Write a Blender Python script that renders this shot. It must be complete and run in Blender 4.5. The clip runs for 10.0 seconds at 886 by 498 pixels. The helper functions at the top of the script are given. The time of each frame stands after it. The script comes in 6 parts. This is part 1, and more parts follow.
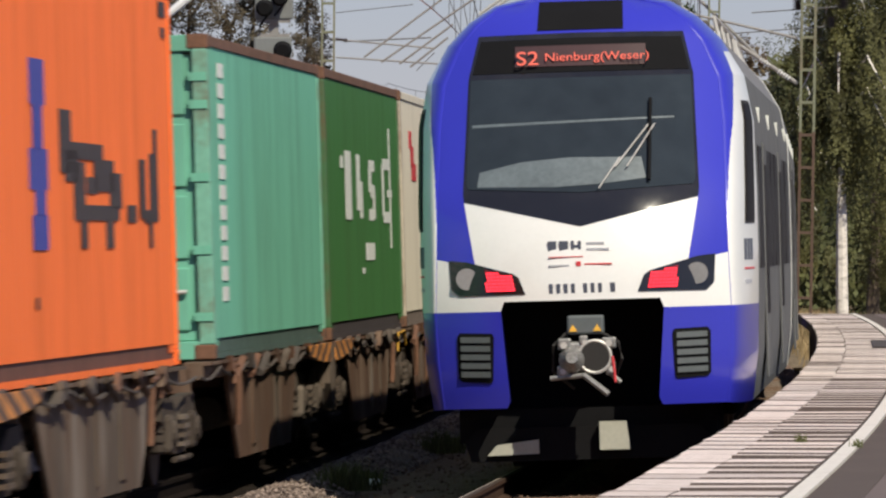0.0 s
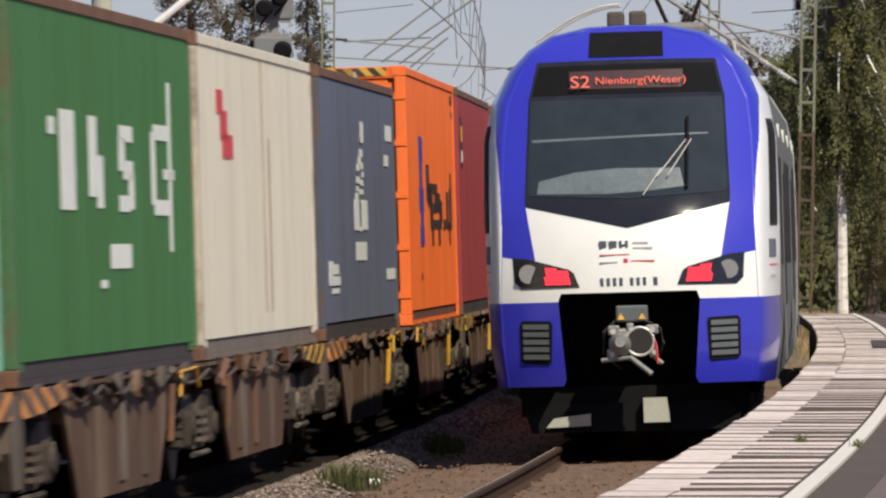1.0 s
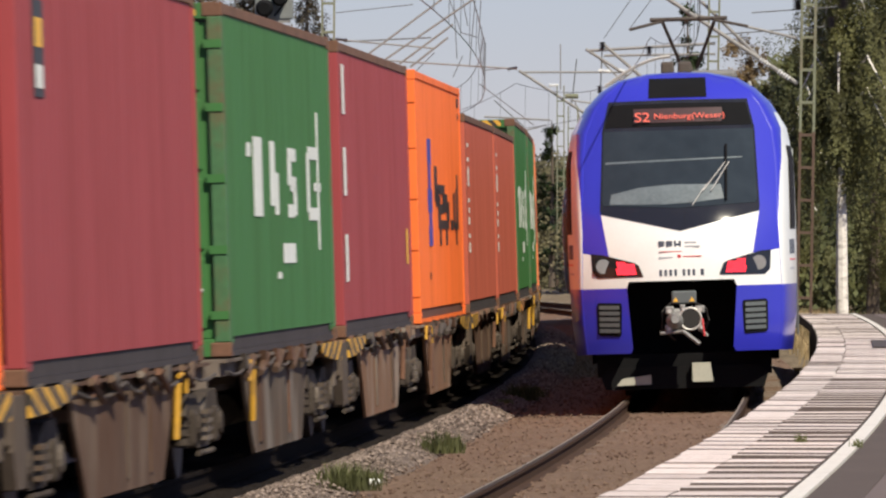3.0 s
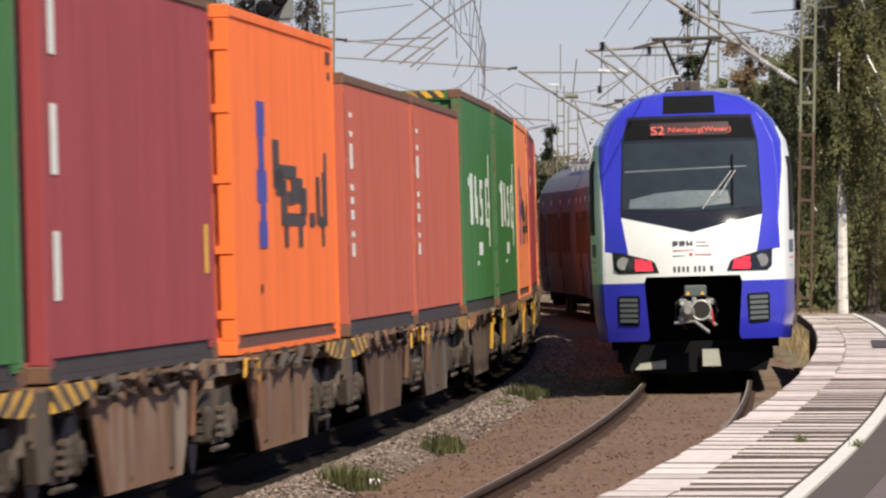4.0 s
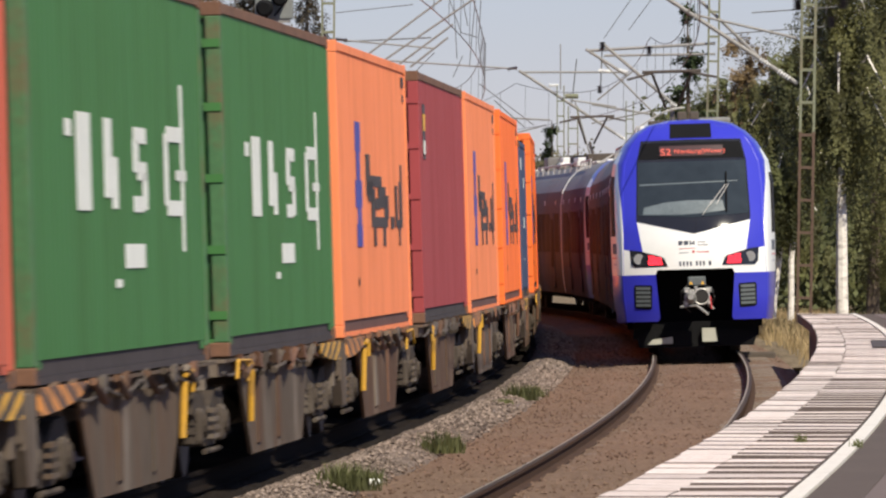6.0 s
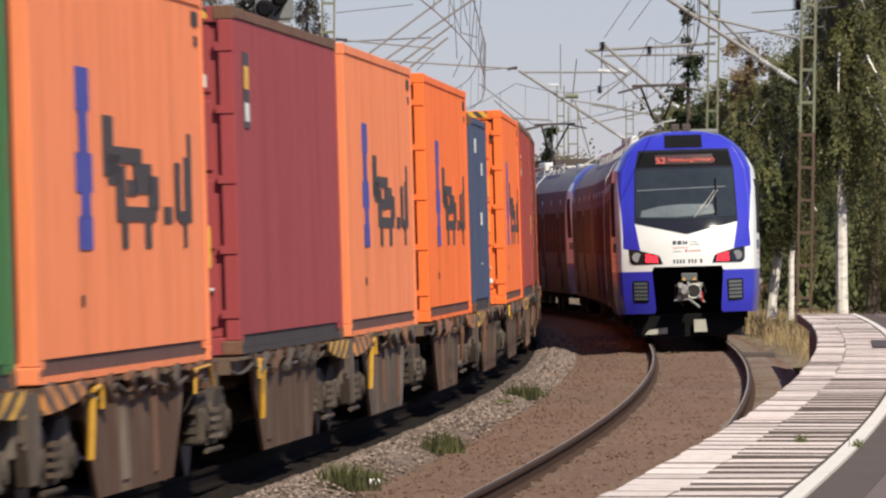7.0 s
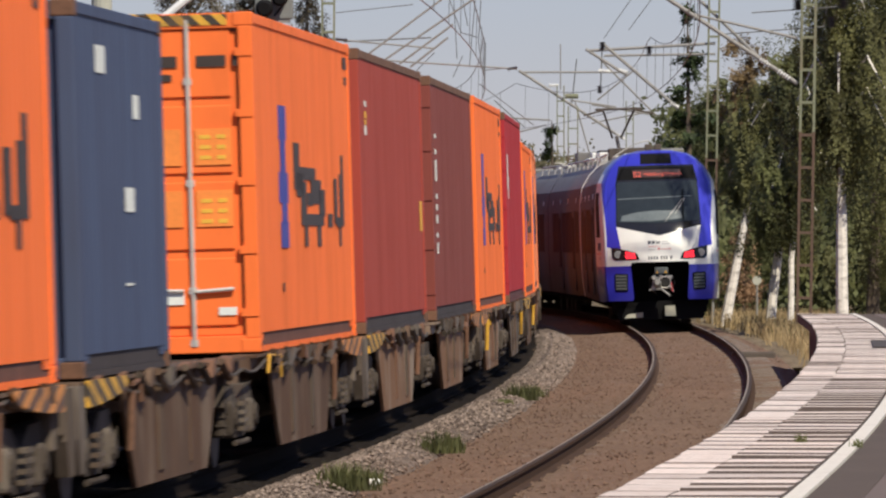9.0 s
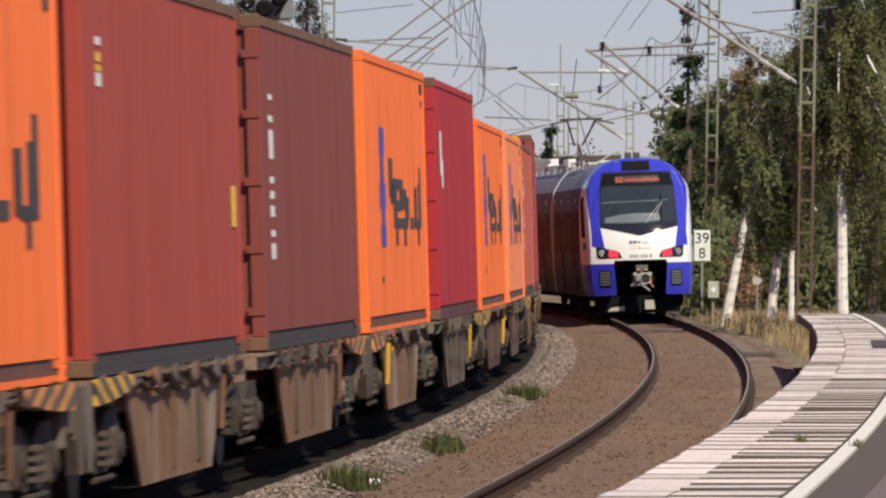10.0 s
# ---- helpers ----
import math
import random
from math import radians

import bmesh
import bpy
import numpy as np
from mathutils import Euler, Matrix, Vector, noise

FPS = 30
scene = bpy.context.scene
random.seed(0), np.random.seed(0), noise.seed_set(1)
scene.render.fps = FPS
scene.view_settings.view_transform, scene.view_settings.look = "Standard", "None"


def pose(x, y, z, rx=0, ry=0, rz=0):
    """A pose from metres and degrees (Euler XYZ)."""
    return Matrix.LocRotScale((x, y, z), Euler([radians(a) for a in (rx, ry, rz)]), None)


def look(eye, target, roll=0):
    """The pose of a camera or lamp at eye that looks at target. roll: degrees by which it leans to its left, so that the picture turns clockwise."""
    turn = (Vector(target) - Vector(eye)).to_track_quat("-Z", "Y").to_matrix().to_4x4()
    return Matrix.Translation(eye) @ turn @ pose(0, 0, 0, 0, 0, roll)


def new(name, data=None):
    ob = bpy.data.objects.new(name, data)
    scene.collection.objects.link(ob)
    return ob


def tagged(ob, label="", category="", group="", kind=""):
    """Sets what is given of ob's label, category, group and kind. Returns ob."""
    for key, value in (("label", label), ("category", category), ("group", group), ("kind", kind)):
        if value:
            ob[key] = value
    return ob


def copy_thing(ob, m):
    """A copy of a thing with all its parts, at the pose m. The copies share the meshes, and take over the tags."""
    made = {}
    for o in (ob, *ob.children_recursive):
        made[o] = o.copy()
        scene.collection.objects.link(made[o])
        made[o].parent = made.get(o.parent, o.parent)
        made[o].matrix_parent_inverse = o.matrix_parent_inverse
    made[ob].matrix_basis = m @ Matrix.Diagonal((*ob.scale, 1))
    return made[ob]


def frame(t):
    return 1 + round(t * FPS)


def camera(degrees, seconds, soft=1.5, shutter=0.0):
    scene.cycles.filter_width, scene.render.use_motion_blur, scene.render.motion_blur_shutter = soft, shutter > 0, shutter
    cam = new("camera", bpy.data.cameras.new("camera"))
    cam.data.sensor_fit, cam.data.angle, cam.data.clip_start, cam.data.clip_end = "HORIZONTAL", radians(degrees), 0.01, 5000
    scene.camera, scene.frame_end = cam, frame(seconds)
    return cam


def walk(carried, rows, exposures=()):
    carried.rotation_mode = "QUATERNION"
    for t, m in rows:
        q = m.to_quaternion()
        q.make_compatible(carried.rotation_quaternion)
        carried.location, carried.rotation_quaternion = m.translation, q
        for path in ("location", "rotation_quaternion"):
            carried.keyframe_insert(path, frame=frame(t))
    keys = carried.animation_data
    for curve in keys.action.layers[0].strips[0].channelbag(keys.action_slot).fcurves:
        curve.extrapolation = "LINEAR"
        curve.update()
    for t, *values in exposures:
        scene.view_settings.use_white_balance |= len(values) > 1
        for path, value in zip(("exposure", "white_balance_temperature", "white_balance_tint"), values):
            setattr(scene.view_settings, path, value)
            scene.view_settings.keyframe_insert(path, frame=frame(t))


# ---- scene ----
cam = camera(6.147, 10.0, soft=2.3, shutter=0.4)
EYE = 2.0
CAM_POSE = pose(0, 0, EYE, 89.941, 0, 0)
walk(cam, [(0.0, CAM_POSE), (10.0, CAM_POSE)],
     exposures=[(0.0, 0.02), (1.0, 0.06), (2.0, 0.13), (4.0, 0.28), (5.5, 0.30), (7.5, 0.18), (9.0, 0.07), (10.0, 0.12)])

# ---- light ----
SUN_EL, SUN_AZ = 48.0, 31.0        # the sun stands behind the camera, to its right
world = bpy.data.worlds.new("sky")
scene.world = world
world.use_nodes = True
wn = world.node_tree
sky = wn.nodes.new("ShaderNodeTexSky")
sky.sky_type = 'NISHITA'
sky.sun_disc = False
sky.sun_elevation = radians(SUN_EL)
sky.sun_rotation = radians(180 - SUN_AZ)
sky.air_density, sky.dust_density, sky.ozone_density = 1.1, 0.0, 4.0
haze = wn.nodes.new("ShaderNodeMix")      # summer haze over the whole sky
haze.data_type = 'RGBA'
haze.inputs[0].default_value = 0.6
haze.inputs[7].default_value = (1.95, 2.2, 4.5, 1)
wn.links.new(sky.outputs[0], haze.inputs[6])
wn.links.new(haze.outputs[2], wn.nodes["Background"].inputs[0])
wn.nodes["Background"].inputs[1].default_value = 0.10
sun = new("sun", bpy.data.lights.new("sun", 'SUN'))
sun.data.energy = 5.0
sun.data.angle = radians(0.5)
sun.data.color = (1.0, 0.915, 0.73)
sun_dir = Vector((math.sin(radians(SUN_AZ)) * math.cos(radians(SUN_EL)),
                  -math.cos(radians(SUN_AZ)) * math.cos(radians(SUN_EL)), math.sin(radians(SUN_EL))))
sun.matrix_world = look(sun_dir * 100, (0, 0, 0))


# ---- materials ----
def mat(name, color, rough=0.6, metal=0.0, var=0.12, scale=3.0, grime=0.0, grime_color=(0.09, 0.065, 0.045),
        grime_scale=1.2, bump=0.0, bump_scale=40.0, streak=1.0, spec=0.5, coat=0.0, obj_var=0.0):
    """Paint, stone or metal: a base colour with fine grain, large soft patches and worn, dirty places."""
    m = bpy.data.materials.new(name)
    m.use_nodes = True
    nt = m.node_tree
    N, K = nt.nodes, nt.links
    b = N["Principled BSDF"]
    b.inputs["Roughness"].default_value = rough
    b.inputs["Metallic"].default_value = metal
    b.inputs["Specular IOR Level"].default_value = spec
    b.inputs["Coat Weight"].default_value = coat
    co = N.new("ShaderNodeTexCoord")
    mp = N.new("ShaderNodeMapping")
    mp.inputs["Scale"].default_value = (1, 1, streak)
    K.new(co.outputs["Object"], mp.inputs[0])
    n1 = N.new("ShaderNodeTexNoise")
    n1.inputs["Scale"].default_value = scale
    n1.inputs["Detail"].default_value = 6
    n2 = N.new("ShaderNodeTexNoise")
    n2.inputs["Scale"].default_value = scale * 9
    n2.inputs["Detail"].default_value = 4
    K.new(mp.outputs[0], n1.inputs[0])
    K.new(mp.outputs[0], n2.inputs[0])
    add = N.new("ShaderNodeMath")
    add.operation = 'ADD'
    K.new(n1.outputs[0], add.inputs[0])
    K.new(n2.outputs[0], add.inputs[1])
    rng = N.new("ShaderNodeMapRange")
    rng.inputs["From Min"].default_value, rng.inputs["From Max"].default_value = 0.6, 1.4
    rng.inputs["To Min"].default_value, rng.inputs["To Max"].default_value = 1 - var, 1 + var
    K.new(add.outputs[0], rng.inputs[0])
    last = rng.outputs[0]
    if obj_var:
        oi = N.new("ShaderNodeObjectInfo")
        r2 = N.new("ShaderNodeMapRange")
        r2.inputs["To Min"].default_value, r2.inputs["To Max"].default_value = 1 - obj_var, 1 + obj_var
        K.new(oi.outputs["Random"], r2.inputs[0])
        mu = N.new("ShaderNodeMath")
        mu.operation = 'MULTIPLY'
        K.new(last, mu.inputs[0])
        K.new(r2.outputs[0], mu.inputs[1])
        last = mu.outputs[0]
    mul = N.new("ShaderNodeVectorMath")
    mul.operation = 'SCALE'
    mul.inputs[0].default_value = color
    K.new(last, mul.inputs["Scale"])
    out = mul.outputs[0]
    if grime:
        n3 = N.new("ShaderNodeTexNoise")
        n3.inputs["Scale"].default_value = grime_scale
        n3.inputs["Detail"].default_value = 8
        n3.inputs["Roughness"].default_value = 0.7
        K.new(mp.outputs[0], n3.inputs[0])
        r3 = N.new("ShaderNodeMapRange")
        r3.inputs["From Min"].default_value, r3.inputs["From Max"].default_value = 0.48, 0.75
        r3.inputs["To Max"].default_value = grime
        K.new(n3.outputs[0], r3.inputs[0])
        mx = N.new("ShaderNodeMix")
        mx.data_type = 'RGBA'
        K.new(r3.outputs[0], mx.inputs[0])
        K.new(out, mx.inputs[6])
        mx.inputs[7].default_value = (*grime_color, 1)
        out = mx.outputs[2]
        r4 = N.new("ShaderNodeMapRange")
        r4.inputs["To Min"].default_value, r4.inputs["To Max"].default_value = rough, min(1, rough + 0.3)
        K.new(r3.outputs[0], r4.inputs[0])
        K.new(r4.outputs[0], b.inputs["Roughness"])
    K.new(out, b.inputs["Base Color"])
    if bump:
        bp = N.new("ShaderNodeBump")
        bp.inputs["Strength"].default_value = bump
        bp.inputs["Distance"].default_value = 0.02
        n4 = N.new("ShaderNodeTexNoise")
        n4.inputs["Scale"].default_value = bump_scale
        n4.inputs["Detail"].default_value = 5
        K.new(co.outputs["Object"], n4.inputs[0])
        K.new(n4.outputs[0], bp.inputs["Height"])
        K.new(bp.outputs[0], b.inputs["Normal"])
    return m


def glow(name, color, strength):
    m = bpy.data.materials.new(name)
    m.use_nodes = True
    b = m.node_tree.nodes["Principled BSDF"]
    b.inputs["Base Color"].default_value = (*color, 1)
    b.inputs["Emission Color"].default_value = (*color, 1)
    b.inputs["Emission Strength"].default_value = strength
    return m


def speckle(name, dark, light, scale, rough=0.95, bump=1.0, patch=0.25):
    """Loose stone: every stone its own tone, over large soft patches."""
    m = bpy.data.materials.new(name)
    m.use_nodes = True
    nt = m.node_tree
    N, K = nt.nodes, nt.links
    b = N["Principled BSDF"]
    b.inputs["Roughness"].default_value = rough
    b.inputs["Specular IOR Level"].default_value = 0.10
    co = N.new("ShaderNodeTexCoord")
    v = N.new("ShaderNodeTexVoronoi")
    v.inputs["Scale"].default_value = scale
    K.new(co.outputs["Object"], v.inputs[0])
    sp = N.new("ShaderNodeSeparateColor")
    K.new(v.outputs["Color"], sp.inputs[0])
    n = N.new("ShaderNodeTexNoise")
    n.inputs["Scale"].default_value = 0.35
    n.inputs["Detail"].default_value = 7
    K.new(co.outputs["Object"], n.inputs[0])
    ma = N.new("ShaderNodeMath")
    ma.operation = 'MULTIPLY_ADD'
    K.new(n.outputs[0], ma.inputs[0])
    ma.inputs[1].default_value = patch * 4
    K.new(sp.outputs[0], ma.inputs[2])
    mr = N.new("ShaderNodeMapRange")
    mr.inputs["From Min"].default_value, mr.inputs["From Max"].default_value = patch, 1 + patch * 3
    K.new(ma.outputs[0], mr.inputs[0])
    mx = N.new("ShaderNodeMix")
    mx.data_type = 'RGBA'
    K.new(mr.outputs[0], mx.inputs[0])
    mx.inputs[6].default_value, mx.inputs[7].default_value = (*dark, 1), (*light, 1)
    K.new(mx.outputs[2], b.inputs["Base Color"])
    bp = N.new("ShaderNodeBump")
    bp.inputs["Strength"].default_value = bump
    bp.inputs["Distance"].default_value = 0.05
    K.new(v.outputs["Distance"], bp.inputs["Height"])
    K.new(bp.outputs[0], b.inputs["Normal"])
    return m


def leaf_mat(name, color, trans=0.36):
    m = bpy.data.materials.new(name)
    m.use_nodes = True
    nt = m.node_tree
    N, K = nt.nodes, nt.links
    b = N["Principled BSDF"]
    b.inputs["Roughness"].default_value = 0.6
    b.inputs["Specular IOR Level"].default_value = 0.25
    g = N.new("ShaderNodeNewGeometry")
    r = N.new("ShaderNodeValToRGB")
    e = r.color_ramp.elements
    e[0].color = (color[0] * 0.88, color[1] * 0.88, color[2] * 0.9, 1)
    e[1].color = (color[0] * 1.15, color[1] * 1.12, color[2] * 1.08, 1)
    K.new(g.outputs["Random Per Island"], r.inputs[0])
    co = N.new("ShaderNodeTexCoord")
    n = N.new("ShaderNodeTexNoise")          # soft lighter and darker patches across the leaves
    n.inputs["Scale"].default_value = 0.9
    n.inputs["Detail"].default_value = 3
    mp = N.new("ShaderNodeMapping")
    mp.inputs["Scale"].default_value = (1, 1, 0.55)
    K.new(co.outputs["Object"], mp.inputs[0])
    K.new(mp.outputs[0], n.inputs[0])
    oi = N.new("ShaderNodeObjectInfo")
    ad = N.new("ShaderNodeMath")
    ad.operation = 'MULTIPLY_ADD'
    ad.inputs[1].default_value = 0.16
    K.new(oi.outputs["Random"], ad.inputs[0])
    K.new(n.outputs[0], ad.inputs[2])
    mr = N.new("ShaderNodeMapRange")
    mr.inputs["From Min"].default_value, mr.inputs["From Max"].default_value = 0.42, 0.72
    mr.inputs["To Min"].default_value, mr.inputs["To Max"].default_value = 0.45, 1.45
    K.new(ad.outputs[0], mr.inputs[0])
    sc = N.new("ShaderNodeVectorMath")
    sc.operation = 'SCALE'
    K.new(r.outputs[0], sc.inputs[0])
    K.new(mr.outputs[0], sc.inputs["Scale"])
    K.new(sc.outputs[0], b.inputs["Base Color"])
    t = N.new("ShaderNodeBsdfTranslucent")
    K.new(sc.outputs[0], t.inputs[0])
    mx = N.new("ShaderNodeMixShader")
    mx.inputs[0].default_value = trans
    K.new(b.outputs[0], mx.inputs[1])
    K.new(t.outputs[0], mx.inputs[2])
    K.new(mx.outputs[0], N["Material Output"].inputs[0])
    return m


def hazard(name, c1, c2, scale):
    """Slanting warning stripes, scuffed."""
    m = mat(name, c1, 0.6)
    nt = m.node_tree
    N, K = nt.nodes, nt.links
    b = N["Principled BSDF"]
    co = N.new("ShaderNodeTexCoord")
    sx = N.new("ShaderNodeSeparateXYZ")
    K.new(co.outputs["Object"], sx.inputs[0])
    a = N.new("ShaderNodeMath")
    a.operation = 'ADD'
    a1 = N.new("ShaderNodeMath")
    a1.operation = 'MULTIPLY_ADD'
    a1.inputs[1].default_value = 0.24
    K.new(sx.outputs[1], a1.inputs[0])
    K.new(sx.outputs[0], a1.inputs[2])
    K.new(a1.outputs[0], a.inputs[0])
    K.new(sx.outputs[2], a.inputs[1])
    ml = N.new("ShaderNodeMath")
    ml.operation = 'MULTIPLY'
    ml.inputs[1].default_value = scale
    K.new(a.outputs[0], ml.inputs[0])
    fr = N.new("ShaderNodeMath")
    fr.operation = 'FRACT'
    K.new(ml.outputs[0], fr.inputs[0])
    gt = N.new("ShaderNodeMath")
    gt.operation = 'GREATER_THAN'
    gt.inputs[1].default_value = 0.5
    K.new(fr.outputs[0], gt.inputs[0])
    old = b.inputs["Base Color"].links[0].from_socket
    mx = N.new("ShaderNodeMix")
    mx.data_type = 'RGBA'
    K.new(gt.outputs[0], mx.inputs[0])
    K.new(old, mx.inputs[6])
    mx.inputs[7].default_value = (*c2, 1)
    n = N.new("ShaderNodeTexNoise")
    n.inputs["Scale"].default_value = 2.5
    n.inputs["Detail"].default_value = 8
    K.new(co.outputs["Object"], n.inputs[0])
    mr = N.new("ShaderNodeMapRange")
    mr.inputs["From Min"].default_value, mr.inputs["From Max"].default_value = 0.5, 0.7
    mr.inputs["To Max"].default_value = 0.8
    K.new(n.outputs[0], mr.inputs[0])
    m2 = N.new("ShaderNodeMix")
    m2.data_type = 'RGBA'
    K.new(mr.outputs[0], m2.inputs[0])
    K.new(mx.outputs[2], m2.inputs[6])
    m2.inputs[7].default_value = (0.12, 0.075, 0.045, 1)
    K.new(m2.outputs[2], b.inputs["Base Color"])
    return m


RUST = (0.11, 0.055, 0.03)
def paint(name, c, grime=0.5):
    return mat(name, c, 0.6, spec=0.14, var=0.05, scale=0.45, grime=grime, grime_color=(c[0] * 0.5 + 0.03, c[1] * 0.5 + 0.02, c[2] * 0.5 + 0.015),
               grime_scale=0.9, streak=0.25)

M = {}
M["orange"] = paint("orange_paint", (0.92, 0.188, 0.045))
M["orange_faded"] = paint("faded_orange_paint", (0.85, 0.255, 0.110))
M["mint"] = paint("mint_paint", (0.165, 0.46, 0.33), 0.8)
M["green"] = paint("green_paint", (0.055, 0.168, 0.052))
M["cream"] = paint("cream_paint", (0.70, 0.645, 0.535), 0.4)
M["slate"] = paint("slate_paint", (0.132, 0.145, 0.205))
M["maroon"] = paint("maroon_paint", (0.325, 0.061, 0.066))
M["redbrown"] = paint("red_brown_paint", (0.50, 0.120, 0.076))
M["rust_red"] = paint("rust_red_paint", (0.36, 0.062, 0.044))
M["brown"] = paint("brown_paint", (0.225, 0.058, 0.047))
M["red"] = paint("red_paint", (0.40, 0.032, 0.040))
M["blue"] = paint("blue_paint", (0.066, 0.088, 0.158))
# bottom rails: shade below the wall is put into these dark colours
for key in ("orange", "orange_faded", "mint", "green", "cream", "slate", "maroon", "redbrown", "rust_red", "brown", "red", "blue"):
    k = {"orange": (0.125, 0.050, 0.033), "orange_faded": (0.11, 0.05, 0.04), "mint": (0.06, 0.10, 0.085), "cream": (0.16, 0.125, 0.105), "red": (0.10, 0.03, 0.03)}.get(key, (0.040, 0.030, 0.031))
    M["rail_" + key] = mat("dirty_rail_" + key, k, 0.8, var=0.3, grime=0.5, grime_color=(k[0] * 0.6, k[1] * 0.6, k[2] * 0.6))
for key, c in (("mint", (0.17, 0.42, 0.31)), ("green", (0.05, 0.14, 0.055)), ("cream", (0.50, 0.44, 0.35)), ("slate", (0.07, 0.08, 0.11))):
    M["post_" + key] = mat("rusting_post_" + key, c, 0.7, var=0.2, scale=2, grime=1.0, grime_color=(0.15, 0.078, 0.045), grime_scale=1.6)
M["floor_rail"] = mat("dirty_rail_paint", (0.055, 0.042, 0.042), 0.8, var=0.3, grime=0.5, grime_color=RUST)
M["white_mark"] = mat("white_lettering", (0.72, 0.74, 0.70), 0.6, grime=0.3, grime_color=(0.35, 0.35, 0.33))
M["black_mark"] = mat("dark_lettering", (0.040, 0.028, 0.024), 0.6)
M["blue_mark"] = mat("blue_lettering", (0.045, 0.055, 0.32), 0.6)
M["yellow_mark"] = mat("yellow_sticker", (0.75, 0.42, 0.05), 0.6)
M["orange_sticker"] = mat("orange_sticker", (0.86, 0.25, 0.045), 0.6)
M["pale_blue"] = mat("pale_blue_sticker", (0.42, 0.58, 0.74), 0.5, var=0.3, scale=9)
M["red_mark"] = mat("red_lettering", (0.60, 0.05, 0.06), 0.6)
M["cast"] = mat("worn_cast_steel", (0.30, 0.295, 0.285), 0.45, 0.5, var=0.6, scale=9, grime=0.9, grime_color=(0.05, 0.045, 0.04), grime_scale=9)
M["rubber"] = mat("dark_seal", (0.02, 0.018, 0.017), 0.8)
M["zinc"] = mat("zinc_steel", (0.55, 0.53, 0.50), 0.5, 0.3, grime=0.4, grime_color=(0.2, 0.15, 0.12))
M["hazard"] = hazard("hazard_stripes", (0.66, 0.36, 0.04), (0.045, 0.035, 0.025), 5.5)
M["hazard_faded"] = hazard("faded_hazard_stripes", (0.62, 0.25, 0.06), (0.11, 0.06, 0.04), 5.0)
M["yellow"] = mat("yellow_paint", (0.56, 0.30, 0.03), 0.5, grime=0.9, grime_color=(0.15, 0.09, 0.04), grime_scale=3)
def weathered(name, base, rust, pale, spread):
    """Old wagon paint: rust run down in streaks, with pale scoured patches."""
    m = mat(name, base, 0.85, var=0.3, scale=0.9, grime=0.85, grime_color=rust, grime_scale=0.95, streak=0.4, spec=0.15)
    N, K = m.node_tree.nodes, m.node_tree.links
    b = N["Principled BSDF"]
    old = b.inputs["Base Color"].links[0].from_socket
    co = N.new("ShaderNodeTexCoord")
    mp = N.new("ShaderNodeMapping")
    mp.inputs["Location"].default_value = (4, 7, 1)
    mp.inputs["Scale"].default_value = (1, 1, 0.45)
    K.new(co.outputs["Object"], mp.inputs[0])
    n = N.new("ShaderNodeTexNoise")
    n.inputs["Scale"].default_value = 1.1
    n.inputs["Detail"].default_value = 7
    oi = N.new("ShaderNodeObjectInfo")
    ad = N.new("ShaderNodeVectorMath")
    K.new(mp.outputs[0], ad.inputs[0])
    K.new(oi.outputs["Random"], ad.inputs[1])
    ad.operation = 'ADD'
    K.new(ad.outputs[0], n.inputs[0])
    r = N.new("ShaderNodeMapRange")
    r.inputs["From Min"].default_value, r.inputs["From Max"].default_value = 0.52, 0.68
    r.inputs["To Max"].default_value = spread
    K.new(n.outputs[0], r.inputs[0])
    mx = N.new("ShaderNodeMix")
    mx.data_type = 'RGBA'
    K.new(r.outputs[0], mx.inputs[0])
    K.new(old, mx.inputs[6])
    mx.inputs[7].default_value = (*pale, 1)
    K.new(mx.outputs[2], b.inputs["Base Color"])
    return m

M["wagon"] = weathered("weathered_wagon_steel", (0.106, 0.066, 0.047), (0.085, 0.038, 0.020), (0.22, 0.165, 0.125), 0.6)
M["wagon_grey"] = weathered("weathered_grey_steel", (0.104, 0.080, 0.063), (0.11, 0.055, 0.03), (0.24, 0.205, 0.175), 0.7)
M["wagon_rusty"] = weathered("rusty_wagon_steel", (0.200, 0.118, 0.076), (0.16, 0.066, 0.028), (0.30, 0.25, 0.205), 0.75)
M["bogie"] = weathered("dusty_bogie_steel", (0.060, 0.047, 0.038), (0.022, 0.016, 0.012), (0.17, 0.14, 0.115), 0.8)
M["under"] = mat("sooty_steel", (0.075, 0.060, 0.050), 0.8, var=0.3, grime=0.5, grime_color=(0.07, 0.045, 0.03), grime_scale=3)
M["wheel"] = mat("wheel_steel", (0.085, 0.065, 0.058), 0.6, 0.3, var=0.3)
M["rust"] = mat("rusty_steel", (0.15, 0.072, 0.042), 0.85, var=0.3, grime=0.5, grime_color=(0.06, 0.035, 0.025), grime_scale=2)
M["train_blue"] = mat("blue_train_paint", (0.031, 0.034, 0.43), 0.28, var=0.03, coat=0.4)
M["train_white"] = mat("white_train_paint", (0.74, 0.74, 0.72), 0.30, var=0.03, grime=0.12, grime_color=(0.45, 0.42, 0.37), coat=0.3)
M["train_grey"] = mat("silver_train_paint", (0.130, 0.132, 0.135), 0.6, 0.0, var=0.10, grime=0.4, grime_color=(0.08, 0.07, 0.06), spec=0.03)
M["train_black"] = mat("black_mask_paint", (0.014, 0.014, 0.016), 0.10, var=0.15, grime=0.12, grime_color=(0.12, 0.11, 0.1), coat=0.4)
M["train_dark"] = mat("dark_plastic", (0.010, 0.010, 0.011), 0.9, spec=0.08)
